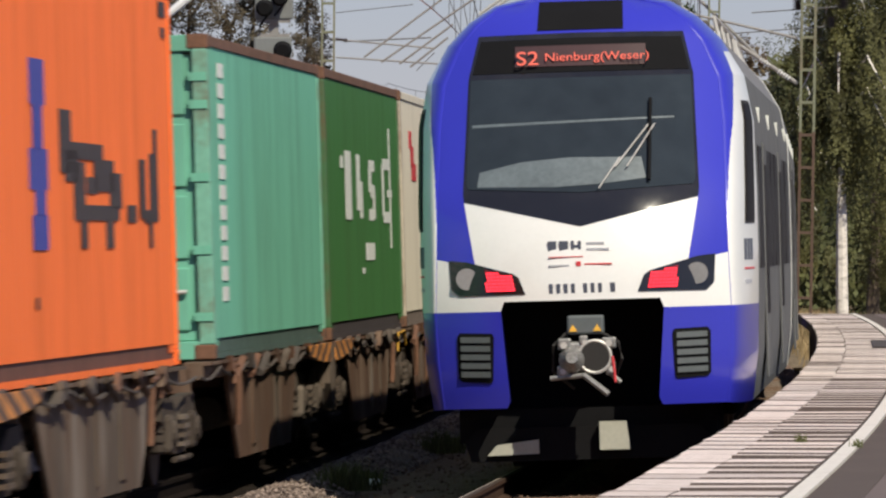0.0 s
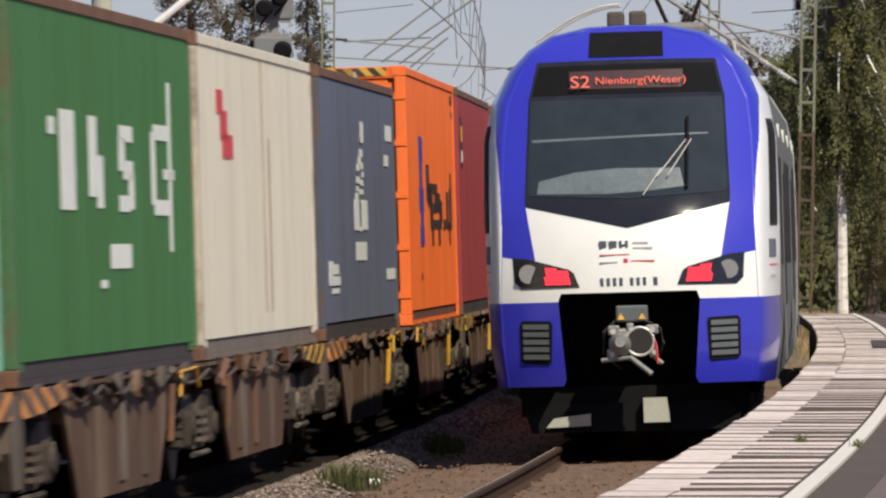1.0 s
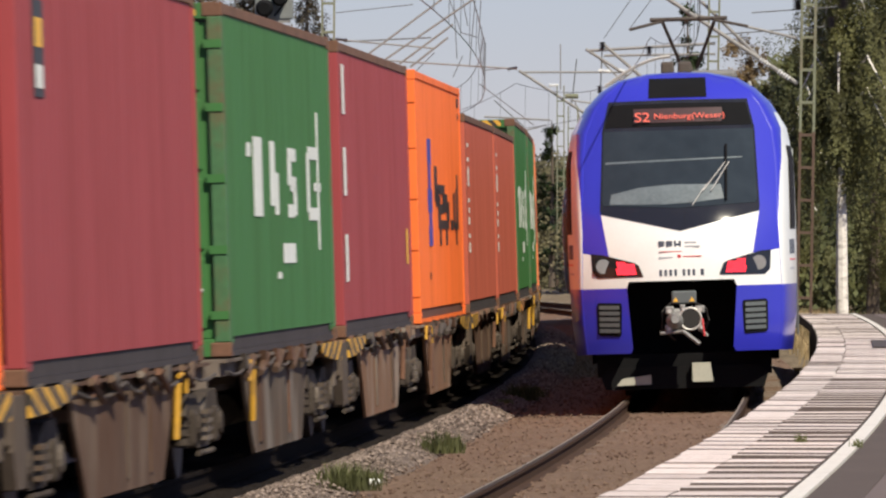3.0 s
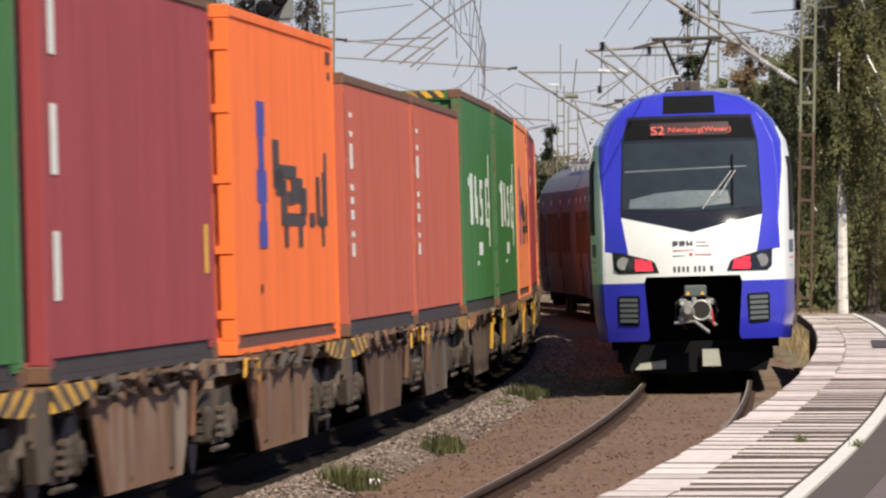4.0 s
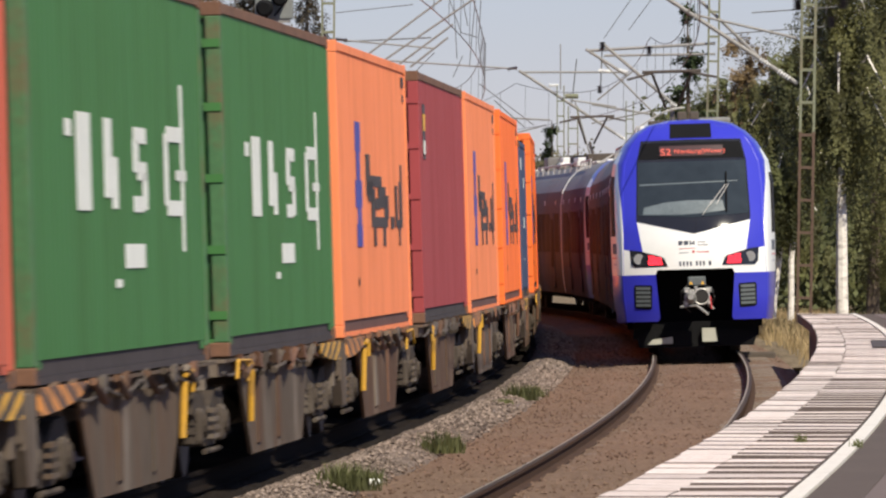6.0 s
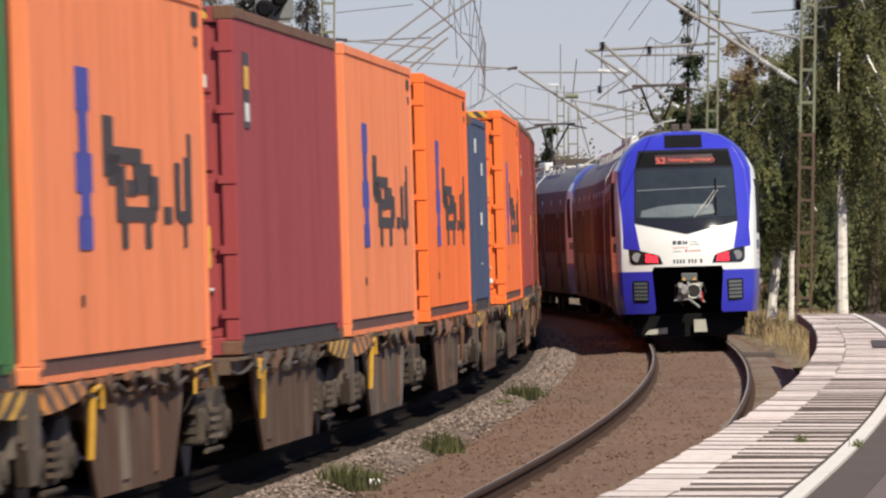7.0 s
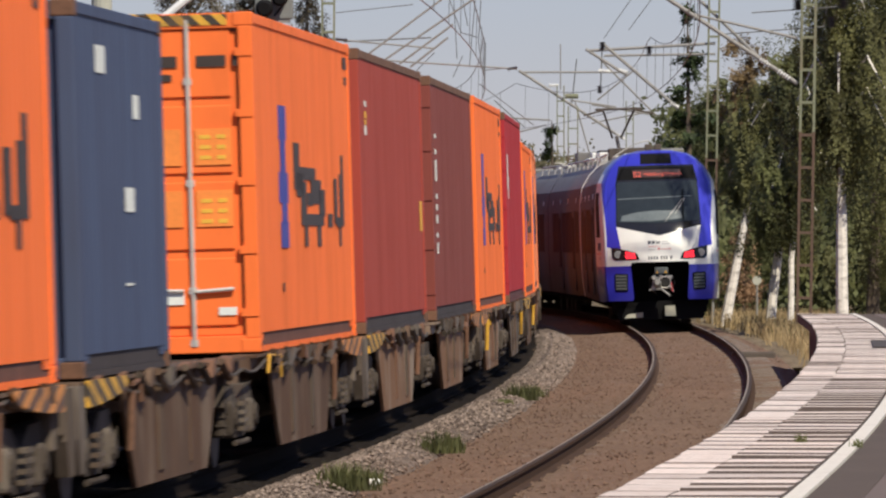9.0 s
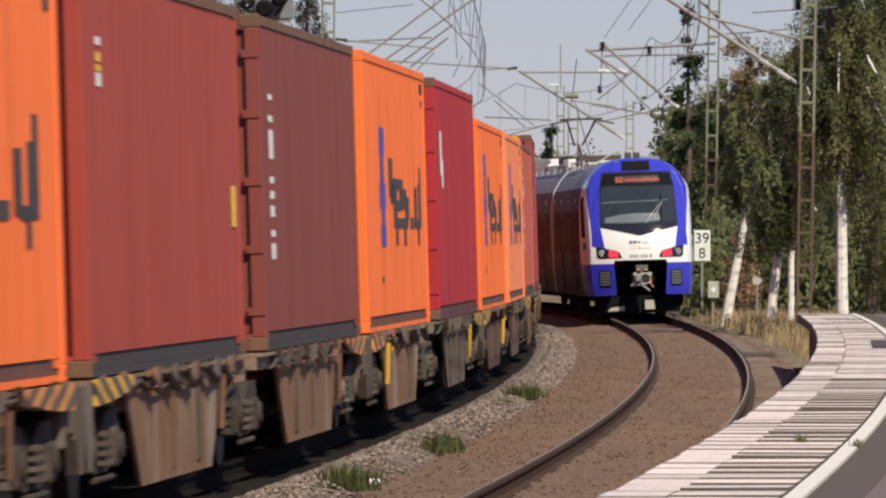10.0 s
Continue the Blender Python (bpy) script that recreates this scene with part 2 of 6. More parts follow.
M["roof_grey"] = mat("roof_grey_paint", (0.17, 0.165, 0.16), 0.6, grime=0.4)
M["glass"] = mat("tinted_windscreen", (0.026, 0.034, 0.042), 0.09, var=0.2, scale=0.6, grime=0.10, grime_color=(0.075, 0.09, 0.10), grime_scale=0.9, spec=0.3)
M["side_glass"] = mat("tinted_side_glass", (0.014, 0.011, 0.011), 0.45, var=0.05, spec=0.02)
M["dash"] = mat("pale_dashboard_film", (0.125, 0.15, 0.16), 0.3, var=0.3, scale=2.5)
M["grille"] = mat("grey_grille_plastic", (0.10, 0.115, 0.12), 0.55)
M["lamp_glass"] = mat("headlamp_glass", (0.34, 0.34, 0.34), 0.12, 0.4)
M["tail"] = glow("red_tail_light", (1.0, 0.035, 0.06), 1.5)
M["tail_dark"] = mat("red_lens", (0.20, 0.010, 0.015), 0.3)
M["led"] = glow("orange_led", (0.75, 0.12, 0.08), 0.06)
# reddish tint puts the glow of the letters into the backplate
M["led_dim"] = mat("glow_tinted_display", (0.062, 0.034, 0.032), 0.3)
M["ballast"] = speckle("brown_ballast", (0.112, 0.072, 0.052), (0.225, 0.152, 0.111), 17, bump=0.65)
M["gravel"] = speckle("pale_gravel", (0.075, 0.056, 0.047), (0.28, 0.222, 0.188), 22)
# near-black: the shade under the wagons is put into this colour
M["dark_ballast"] = speckle("underwagon_shade_ballast", (0.008, 0.006, 0.005), (0.026, 0.020, 0.016), 14)
def island_mat(name, dark, light, rough=0.9):
    m = bpy.data.materials.new(name)
    m.use_nodes = True
    N, K = m.node_tree.nodes, m.node_tree.links
    b = N["Principled BSDF"]
    b.inputs["Roughness"].default_value = rough
    b.inputs["Specular IOR Level"].default_value = 0.2
    g = N.new("ShaderNodeNewGeometry")
    mx = N.new("ShaderNodeMix")
    mx.data_type = 'RGBA'
    K.new(g.outputs["Random Per Island"], mx.inputs[0])
    mx.inputs[6].default_value, mx.inputs[7].default_value = (*dark, 1), (*light, 1)
    K.new(mx.outputs[2], b.inputs["Base Color"])
    return m

M["stone_pale"] = island_mat("pale_stone", (0.070, 0.052, 0.044), (0.30, 0.235, 0.200))
M["stone_brown"] = island_mat("brown_stone", (0.095, 0.058, 0.042), (0.20, 0.132, 0.098))
M["soil"] = speckle("dry_soil", (0.10, 0.075, 0.05), (0.24, 0.19, 0.13), 6)
# rails below the wagons, their shade painted in as near-black
M["rail_dark"] = mat("shadowed_rail", (0.012, 0.009, 0.008), 0.9, var=0.25, spec=0.05)
M["rail"] = mat("rusty_rail", (0.060, 0.036, 0.026), 0.9, var=0.25, spec=0.1)
M["railhead"] = mat("worn_rail_head", (0.050, 0.036, 0.028), 0.75, 0.0, var=0.2, spec=0.12)
# matte pale strip, a painted highlight on the left edge of the head
M["rail_highlight"] = mat("rail_edge_highlight", (0.25, 0.215, 0.18), 0.6, 0.0, var=0.15, spec=0.15)
M["sleeper"] = mat("concrete_sleeper", (0.20, 0.155, 0.125), 0.9, var=0.2)
M["slab"] = mat("pale_concrete_slab", (0.66, 0.565, 0.515), 0.75, var=0.12, scale=2.0, grime=0.85, grime_color=(0.27, 0.20, 0.165), grime_scale=3.4, bump=0.3, obj_var=0.20)
M["slab_tan"] = mat("plain_tan_slab", (0.45, 0.365, 0.315), 0.85, var=0.2, scale=2.0, grime=0.8, grime_color=(0.25, 0.185, 0.15), grime_scale=3.0, bump=0.3, obj_var=0.25)
M["slab_edge"] = mat("dark_slab_edge", (0.12, 0.092, 0.083), 0.9, var=0.3)
M["paving"] = mat("brown_grey_paving", (0.078, 0.057, 0.044), 0.9, var=0.15, scale=1.5, grime=0.3, grime_color=(0.13, 0.10, 0.085), bump=0.3)
M["paving_light"] = mat("pale_paving_band", (0.125, 0.094, 0.082), 0.9, var=0.15, scale=1.5)
M["strip_dark"] = mat("dull_dark_grey", (0.055, 0.045, 0.042), 0.9, var=0.2)
M["line"] = mat("white_line_paint", (0.66, 0.62, 0.56), 0.8, var=0.15, grime=0.75, grime_color=(0.4, 0.36, 0.32), grime_scale=3)
M["mast"] = mat("green_grey_mast_steel", (0.18, 0.19, 0.125), 0.7, var=0.2, grime=0.6, grime_color=(0.20, 0.10, 0.06))
M["mast_rust"] = mat("brown_mast_steel", (0.105, 0.064, 0.045), 0.8, var=0.2)
M["tube"] = mat("grey_steel_tube", (0.24, 0.23, 0.22), 0.6, var=0.15)
M["wire"] = mat("dull_wire", (0.12, 0.12, 0.12), 0.6)
M["insulator"] = mat("pale_insulator", (0.75, 0.75, 0.74), 0.25)
M["insulator_dark"] = mat("brown_insulator", (0.05, 0.035, 0.035), 0.3)
M["bark_white"] = mat("birch_bark", (0.72, 0.67, 0.62), 0.8, var=0.15, scale=4, grime=0.9, grime_color=(0.10, 0.08, 0.07), grime_scale=3.2, streak=2.5)
M["bark"] = mat("dark_bark", (0.10, 0.075, 0.055), 0.9, var=0.3, scale=5)
M["leaf_a"] = leaf_mat("birch_leaves", (0.142, 0.143, 0.058))
M["leaf_b"] = leaf_mat("mid_green_leaves", (0.110, 0.120, 0.050))
M["leaf_c"] = leaf_mat("conifer_needles", (0.040, 0.060, 0.024), 0.15)
M["leaf_d"] = leaf_mat("brown_leaves", (0.18, 0.13, 0.07))
# lighter than the nearer leaves: distance haze is mixed into the colour
M["leaf_far"] = leaf_mat("hazed_far_leaves", (0.165, 0.150, 0.085))
M["leaf_pine"] = leaf_mat("dark_pine_needles", (0.075, 0.062, 0.040), 0.15)
M["leaf_e"] = leaf_mat("pale_weed", (0.145, 0.155, 0.065))
M["leaf_dry"] = leaf_mat("dry_shrub_leaves", (0.36, 0.23, 0.14))
M["straw"] = leaf_mat("dry_grass", (0.40, 0.30, 0.16))
M["brick"] = mat("red_brick", (0.36, 0.13, 0.085), 0.9, var=0.2, scale=4)
M["sign_white"] = mat("white_sign", (0.78, 0.78, 0.75), 0.5)
M["sign_black"] = mat("black_sign_print", (0.02, 0.02, 0.02), 0.5)
M["box_grey"] = mat("grey_cabinet", (0.40, 0.40, 0.34), 0.7)
M["signal"] = mat("signal_back_grey", (0.17, 0.18, 0.18), 0.6)
M["signal_dark"] = mat("signal_black", (0.010, 0.010, 0.011), 0.7, spec=0.1)


# ---- mesh helpers ----
def link_mesh(name, bm, material, parent=None, label="", smooth=False):
    me = bpy.data.meshes.new(name)
    bm.to_mesh(me)
    bm.free()
    for mm in (material if isinstance(material, (list, tuple)) else [material]):
        me.materials.append(mm)
    if smooth:
        me.shade_smooth()
        me.set_sharp_from_angle(angle=radians(32))
    ob = new(name, me)
    if parent is not None:
        ob.parent = parent
    if label:
        ob["label"] = label
    return ob


def part(name, bm, material, parent, label="", smooth=False):
    return link_mesh(name, bm, material, parent, label, smooth)


def box(bm, x0, x1, y0, y1, z0, z1, bev=0.0, mi=0):
    vs = [bm.verts.new(c) for c in ((x0, y0, z0), (x1, y0, z0), (x1, y1, z0), (x0, y1, z0), (x0, y0, z1), (x1, y0, z1), (x1, y1, z1), (x0, y1, z1))]
    fs = [bm.faces.new([vs[i] for i in f]) for f in ((0, 3, 2, 1), (4, 5, 6, 7), (0, 1, 5, 4), (1, 2, 6, 5), (2, 3, 7, 6), (3, 0, 4, 7))]
    for f in fs:
        f.material_index = mi
    if bev:
        es = list({e for f in fs for e in f.edges})
        bmesh.ops.bevel(bm, geom=es, offset=bev, segments=2, affect='EDGES', profile=0.5)
    return bm


def boxes(*bs, bev=0.0):
    bm = bmesh.new()
    for b in bs:
        box(bm, *b, bev=bev)
    return bm


def tube(bm, a, b, r0, r1=None, n=8, mi=0):
    """A round bar from a to b."""
    a, b = Vector(a), Vector(b)
    r1 = r0 if r1 is None else r1
    q = (b - a).to_track_quat('Z', 'Y')
    ra, rb = [], []
    for i in range(n):
        c = Vector((math.cos(i * math.tau / n), math.sin(i * math.tau / n), 0))
        ra.append(bm.verts.new(a + q @ (c * r0)))
        rb.append(bm.verts.new(b + q @ (c * r1)))
    for i in range(n):
        f = bm.faces.new((ra[i], ra[(i + 1) % n], rb[(i + 1) % n], rb[i]))
        f.material_index = mi
    bm.faces.new(ra[::-1]).material_index = mi
    bm.faces.new(rb).material_index = mi
    return bm


def path_tube(bm, pts, r0, r1=None, n=6):
    """A round bar that bends through a row of places, in one piece."""
    r1 = r0 if r1 is None else r1
    pts = [Vector(q) for q in pts]
    rings = []
    for i, q in enumerate(pts):
        d = (pts[min(i + 1, len(pts) - 1)] - pts[max(i - 1, 0)]).to_track_quat('Z', 'Y')
        r = r0 + (r1 - r0) * i / (len(pts) - 1)
        rings.append([bm.verts.new(q + d @ Vector((math.cos(k * math.tau / n) * r, math.sin(k * math.tau / n) * r, 0))) for k in range(n)])
    for a, b in zip(rings, rings[1:]):
        for k in range(n):
            bm.faces.new((a[k], a[(k + 1) % n], b[(k + 1) % n], b[k]))
    bm.faces.new(rings[0][::-1])
    bm.faces.new(rings[-1])
    return bm


def prism(bm, poly, axis, lo, hi, mi=0):
    """A polygon in two axes pushed along the third ('x': poly is (y, z); 'y': (x, z); 'z': (x, y))."""
    def at(p, t):
        return {'x': (t, p[0], p[1]), 'y': (p[0], t, p[1]), 'z': (p[0], p[1], t)}[axis]
    a = [bm.verts.new(at(p, lo)) for p in poly]
    b = [bm.verts.new(at(p, hi)) for p in poly]
    fs = [bm.faces.new(a), bm.faces.new(b[::-1])]
    n = len(poly)
    for i in range(n):
        fs.append(bm.faces.new((a[i], b[i], b[(i + 1) % n], a[(i + 1) % n])))
    for f in fs:
        f.material_index = mi
    bmesh.ops.recalc_face_normals(bm, faces=fs)
    return bm


def empty(name, label, category, group="", kind=""):
    e = new(name)
    e.empty_display_size = 0.3
    return tagged(e, label, category, group, kind)


# ---- the line of the tracks ----
# Centre line of the platform track: across = LINE(along), bending to the left with distance.
C3, C2, C1, C0 = 2.1499e-07, -3.2411e-04, 0.104989, -4.595
STEP = 0.5
def build_line():
    ahead, y, x, h = [], 20.0, None, None
    def cx(v): return ((C3 * v + C2) * v + C1) * v + C0
    def slope(v): return (3 * C3 * v + 2 * C2) * v + C1
    mid = [(cx(v), v, math.atan(slope(v))) for v in np.arange(0.0, 209.0, STEP)]
    x, y, h = mid[-1]
    far = []
    for i in range(1600):
        h -= 0.0015 * STEP if i < 300 else 0.0
        x, y = x + math.sin(h) * STEP, y + math.cos(h) * STEP
        far.append((x, y, h))
    x, y, h = mid[0]
    near = []
    for i in range(1000):
        h += 0.0006 * STEP if i < 200 else 0.0
        x, y = x - math.sin(h) * STEP, y - math.cos(h) * STEP
        near.append((x, y, h))
    pts = np.array(near[::-1] + mid + far)
    s = np.concatenate([[0], np.cumsum(np.hypot(np.diff(pts[:, 0]), np.diff(pts[:, 1])))])
    s -= np.interp(60.0, pts[:, 1], s)
    return pts, s

LINE, ARC = build_line()
CANT = 1.65
FREIGHT = -4.16

def on_line(s, off=0.0):
    """Place and heading at s metres along the line (0 lies 60 m ahead of the camera), off metres to its right."""
    x, y, h = (float(np.interp(s, ARC, LINE[:, i])) for i in range(3))
    return x + off * math.cos(h), y - off * math.sin(h), h

def arc_at(y):
    return float(np.interp(y, LINE[:, 1], ARC))

def vehicle_pose(s0, s1, off, z=0.0):
    """The pose of a rigid vehicle whose ends stand at s0 and s1: y points along it, its origin is the middle."""
    x0, y0, _ = on_line(s0, off)
    x1, y1, _ = on_line(s1, off)
    h = math.degrees(math.atan2(x1 - x0, y1 - y0))
    return pose((x0 + x1) / 2, (y0 + y1) / 2, z, 0, 0, -h) @ pose(0, 0, 0, 0, -CANT, 0)

def sweep(bm, profile, s0, s1, step, cant=0.0, closed=True, mi=0, mis=None):
    """A cross-section (across, height) drawn along the line."""
    rows = []
    n = max(2, int((s1 - s0) / step) + 1)
    ca, sa = math.cos(radians(cant[0])) if cant else 1, math.sin(radians(cant[0])) if cant else 0
    c0 = cant[1] if cant else 0
    for s in np.linspace(s0, s1, n):
        r = []
        for o, z in profile:
            if cant:
                o, z = c0 + (o - c0) * ca - z * sa, (o - c0) * sa + z * ca
            x, y, h = on_line(s, o)
            r.append(bm.verts.new((x, y, z)))
        rows.append(r)
    k = len(profile)
    for a, b in zip(rows, rows[1:]):
        for i in range(k if closed else k - 1):
            f = bm.faces.new((a[i], a[(i + 1) % k], b[(i + 1) % k], b[i]))
            f.material_index = mis[i] if mis else mi
    if closed:
        bm.faces.new(rows[0])
        bm.faces.new(rows[-1][::-1])
    bmesh.ops.recalc_face_normals(bm, faces=bm.faces[:])
    return bm


# ---- ground, tracks, platform ----
def ground():
    bm = bmesh.new()
    xs = [-1500, -300, -80, -30, -12, 0, 12, 30, 80, 300, 1500]
    ys = [-800, -200, -50, 0, 50, 100, 150, 200, 300, 450, 800, 3000]
    g = [[bm.verts.new((x, y, -0.75)) for x in xs] for y in ys]
    for j in range(len(ys) - 1):
        for i in range(len(xs) - 1):
            bm.faces.new((g[j][i], g[j][i + 1], g[j + 1][i + 1], g[j + 1][i]))
    return tagged(link_mesh("ground", bm, M["soil"]), "dry brown soil beside the railway", "ground", kind="structure")


def uneven_bed(name, offs, zs, s0, s1, ds, material, rough, seed):
    """A bed of loose stone along the line with an uneven top."""
    bm = bmesh.new()
    noise.seed_set(seed)
    rows = []
    fine = np.linspace(0, len(offs) - 1, 44)
    for s in np.arange(s0, s1, ds):
        r = []
        for q in fine:
            o, z = float(np.interp(q, range(len(offs)), offs)), float(np.interp(q, range(len(zs)), zs))
            x, y, _ = on_line(s, o)
            e = noise.noise(Vector((x * 1.3, y * 0.9, seed))) * rough + noise.noise(Vector((x * 7, y * 5, seed))) * rough * 0.7
            r.append(bm.verts.new((x, y, z + (e if 0 < q < len(offs) - 1 else 0))))
        rows.append(r)
    for a, b in zip(rows, rows[1:]):
        for i in range(len(a) - 1):
            bm.faces.new((a[i], a[i + 1], b[i + 1], b[i]))
    return link_mesh(name, bm, material, smooth=True)


def tracks():
    bed = uneven_bed("track_bed", (-8.5, -6.6, -5.2, -3.4, -2.2, -1.3, 0.0, 1.3, 1.62), (-0.74, -0.26, -0.2, -0.22, -0.27, -0.2, -0.175, -0.15, -0.2),
                     -40, 300, 0.6, M["ballast"], 0.035, 3)
    tagged(bed, "brown stone ballast of the two tracks", "ballast", kind="structure")
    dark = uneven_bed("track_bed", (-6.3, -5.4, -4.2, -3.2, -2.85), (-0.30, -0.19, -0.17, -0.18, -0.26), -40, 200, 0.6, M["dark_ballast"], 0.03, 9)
    tagged(dark, "freight track ballast, coloured near-black for the shade under the wagons", "ballast", kind="structure")
    verge = uneven_bed("grass_verge", (1.62, 2.6, 4.0, 7.0, 14.0), (-0.22, -0.3, -0.25, -0.1, -0.1), 84, 300, 1.0, M["soil"], 0.10, 5)
    tagged(verge, "dry earth bank beside the track", "ground", kind="structure")
    strip = uneven_bed("gravel_strip", (-3.05, -2.9, -2.7, -2.4, -2.2), (-0.24, -0.16, -0.13, -0.18, -0.27), -30, 150, 0.25, M["gravel"], 0.06, 7)
    tagged(strip, "pale coarse gravel heaped between the tracks", "gravel", kind="structure")
    stones("gravel_stones", (-3.0, -2.2), -5, 130, 9000, 0.024, (-0.2, -0.13, -0.11, -0.16, -0.24), M["stone_pale"], "pale gravel stones between the tracks", 31)
    stones("ballast_stones", (-2.3, 1.55), -8, 130, 9000, 0.017, (-0.24, -0.2, -0.18, -0.17, -0.16, -0.17), M["stone_brown"], "brown ballast stones", 32)
    prof = [(-0.075, -0.172), (0.075, -0.172), (0.075, -0.16), (0.012, -0.135), (0.012, -0.045), (0.036, -0.035), (0.036, -0.004), (0.028, 0.0), (-0.010, 0.0),
            (-0.028, 0.0), (-0.036, -0.004), (-0.036, -0.035), (-0.012, -0.045), (-0.012, -0.135), (-0.075, -0.16)]
    mis = [0] * 15
    mis[6] = mis[7] = 1
    mis[8] = mis[9] = 2
    for off in (0.0, FREIGHT):
        for side in (-0.753, 0.753):
            bm = sweep(bmesh.new(), [(off + side + o, z) for o, z in prof], -40, 290, 1.0, cant=(CANT, off), mis=mis)
            # freight rails are near-black all over, for the wagons' shade
            tagged(link_mesh("rail", bm, [M["rail"], M["railhead"], M["rail_highlight"]] if off == 0.0 else [M["rail_dark"]] * 3), "rusty steel rail with a polished head", "rail", "rails", "structure")
    base = bmesh.new()
    prism(base, [(-1.3, -0.40), (1.3, -0.40), (1.3, -0.205), (0.55, -0.205), (0.45, -0.225), (-0.45, -0.225), (-0.55, -0.205), (-1.3, -0.205)], 'y', -0.13, 0.13)
    first = tagged(link_mesh("sleeper", base, M["sleeper"]), "brown-stained concrete sleeper sunk in ballast", "sleeper", "sleepers", "structure")
    k = 0
    for s in np.arange(-8, 130, 0.62):
        x, y, h = on_line(s, 0.0)
        m = pose(x, y, 0.026, 0, 0, -math.degrees(h)) @ pose(0, 0, 0, 0, -CANT, 0)
        if k == 0:
            first.matrix_basis = m
        else:
            copy_thing(first, m)
        k += 1


def stones(name, offs, s0, s1, n, size, zs, material, label, seed):
    """Single stones lying on a bed."""
    rs = np.random.RandomState(seed)
    vs, fs = [], []
    base = np.array([(1, 0, 0), (0, 1, 0), (-1, 0, 0), (0, -1, 0), (0, 0, 0.8), (0, 0, -0.6)])
    for _ in range(n):
        s = s0 + (s1 - s0) * rs.rand() ** 1.25
        q = rs.rand()
        o = offs[0] + (offs[1] - offs[0]) * q
        x, y, _h = on_line(s, o)
        r = size * rs.uniform(0.5, 1.4)
        a = rs.uniform(0, math.tau)
        m = base * rs.uniform(0.7, 1.3, size=(6, 3)) * r
        c, d = math.cos(a), math.sin(a)
        k = len(vs)
        z = float(np.interp(q, np.linspace(0, 1, len(zs)), zs))
        vs += [(x + p[0] * c - p[1] * d, y + p[0] * d + p[1] * c, z + p[2]) for p in m]
        fs += [(k, k + 1, k + 4), (k + 1, k + 2, k + 4), (k + 2, k + 3, k + 4), (k + 3, k, k + 4), (k + 1, k, k + 5), (k + 2, k + 1, k + 5), (k + 3, k + 2, k + 5), (k, k + 3, k + 5)]
    me = bpy.data.meshes.new(name)
    me.from_pydata(vs, [], fs)
    me.materials.append(material)
    return tagged(new(name, me), label, "stones", kind="stuff")


EDGE = 1.65
PLAT = 0.76
S_END = 80.0            # the platform ends here
def platform():
    bm = bmesh.new()
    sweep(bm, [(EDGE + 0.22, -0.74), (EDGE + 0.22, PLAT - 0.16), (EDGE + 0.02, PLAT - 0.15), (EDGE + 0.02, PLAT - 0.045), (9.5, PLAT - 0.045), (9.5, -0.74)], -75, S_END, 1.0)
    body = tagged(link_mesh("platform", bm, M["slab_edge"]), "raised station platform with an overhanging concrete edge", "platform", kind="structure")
    bm = sweep(bmesh.new(), [(EDGE + 1.003, PLAT - 0.044), (EDGE + 1.003, PLAT - 0.006), (EDGE + 1.28, PLAT - 0.006), (EDGE + 1.28, PLAT - 0.044)], -75, S_END, 1.0)
    tagged(link_mesh("pavement", bm, M["paving"]), "brown-grey platform paving, dusty", "paving", kind="structure")
    bm = sweep(bmesh.new(), [(EDGE + 1.285, PLAT - 0.044), (EDGE + 1.285, PLAT - 0.004), (9.5, PLAT - 0.004), (9.5, PLAT - 0.044)], -75, S_END, 1.0)
    tagged(link_mesh("pavement", bm, M["paving_light"]), "paler band of platform paving", "paving", kind="structure")
    bm = sweep(bmesh.new(), [(EDGE + 0.905, PLAT - 0.044), (EDGE + 0.905, PLAT + 0.006), (EDGE + 0.995, PLAT + 0.006), (EDGE + 0.995, PLAT - 0.044)], -75, S_END, 1.0)
    tagged(link_mesh("safety_line", bm, M["line"]), "worn white safety line along the platform edge", "line marking", kind="structure")
    # narrow dark strip laid on top of the edge slabs
    bm = sweep(bmesh.new(), [(EDGE + 0.66, PLAT + 0.012), (EDGE + 0.66, PLAT + 0.02), (EDGE + 0.89, PLAT + 0.02), (EDGE + 0.89, PLAT + 0.012)], 35.0, 41.5, 0.5)
    tagged(link_mesh("repair_strip", bm, M["strip_dark"]), "narrow dark strip on the platform edge slabs", "paving", kind="structure")
    return body


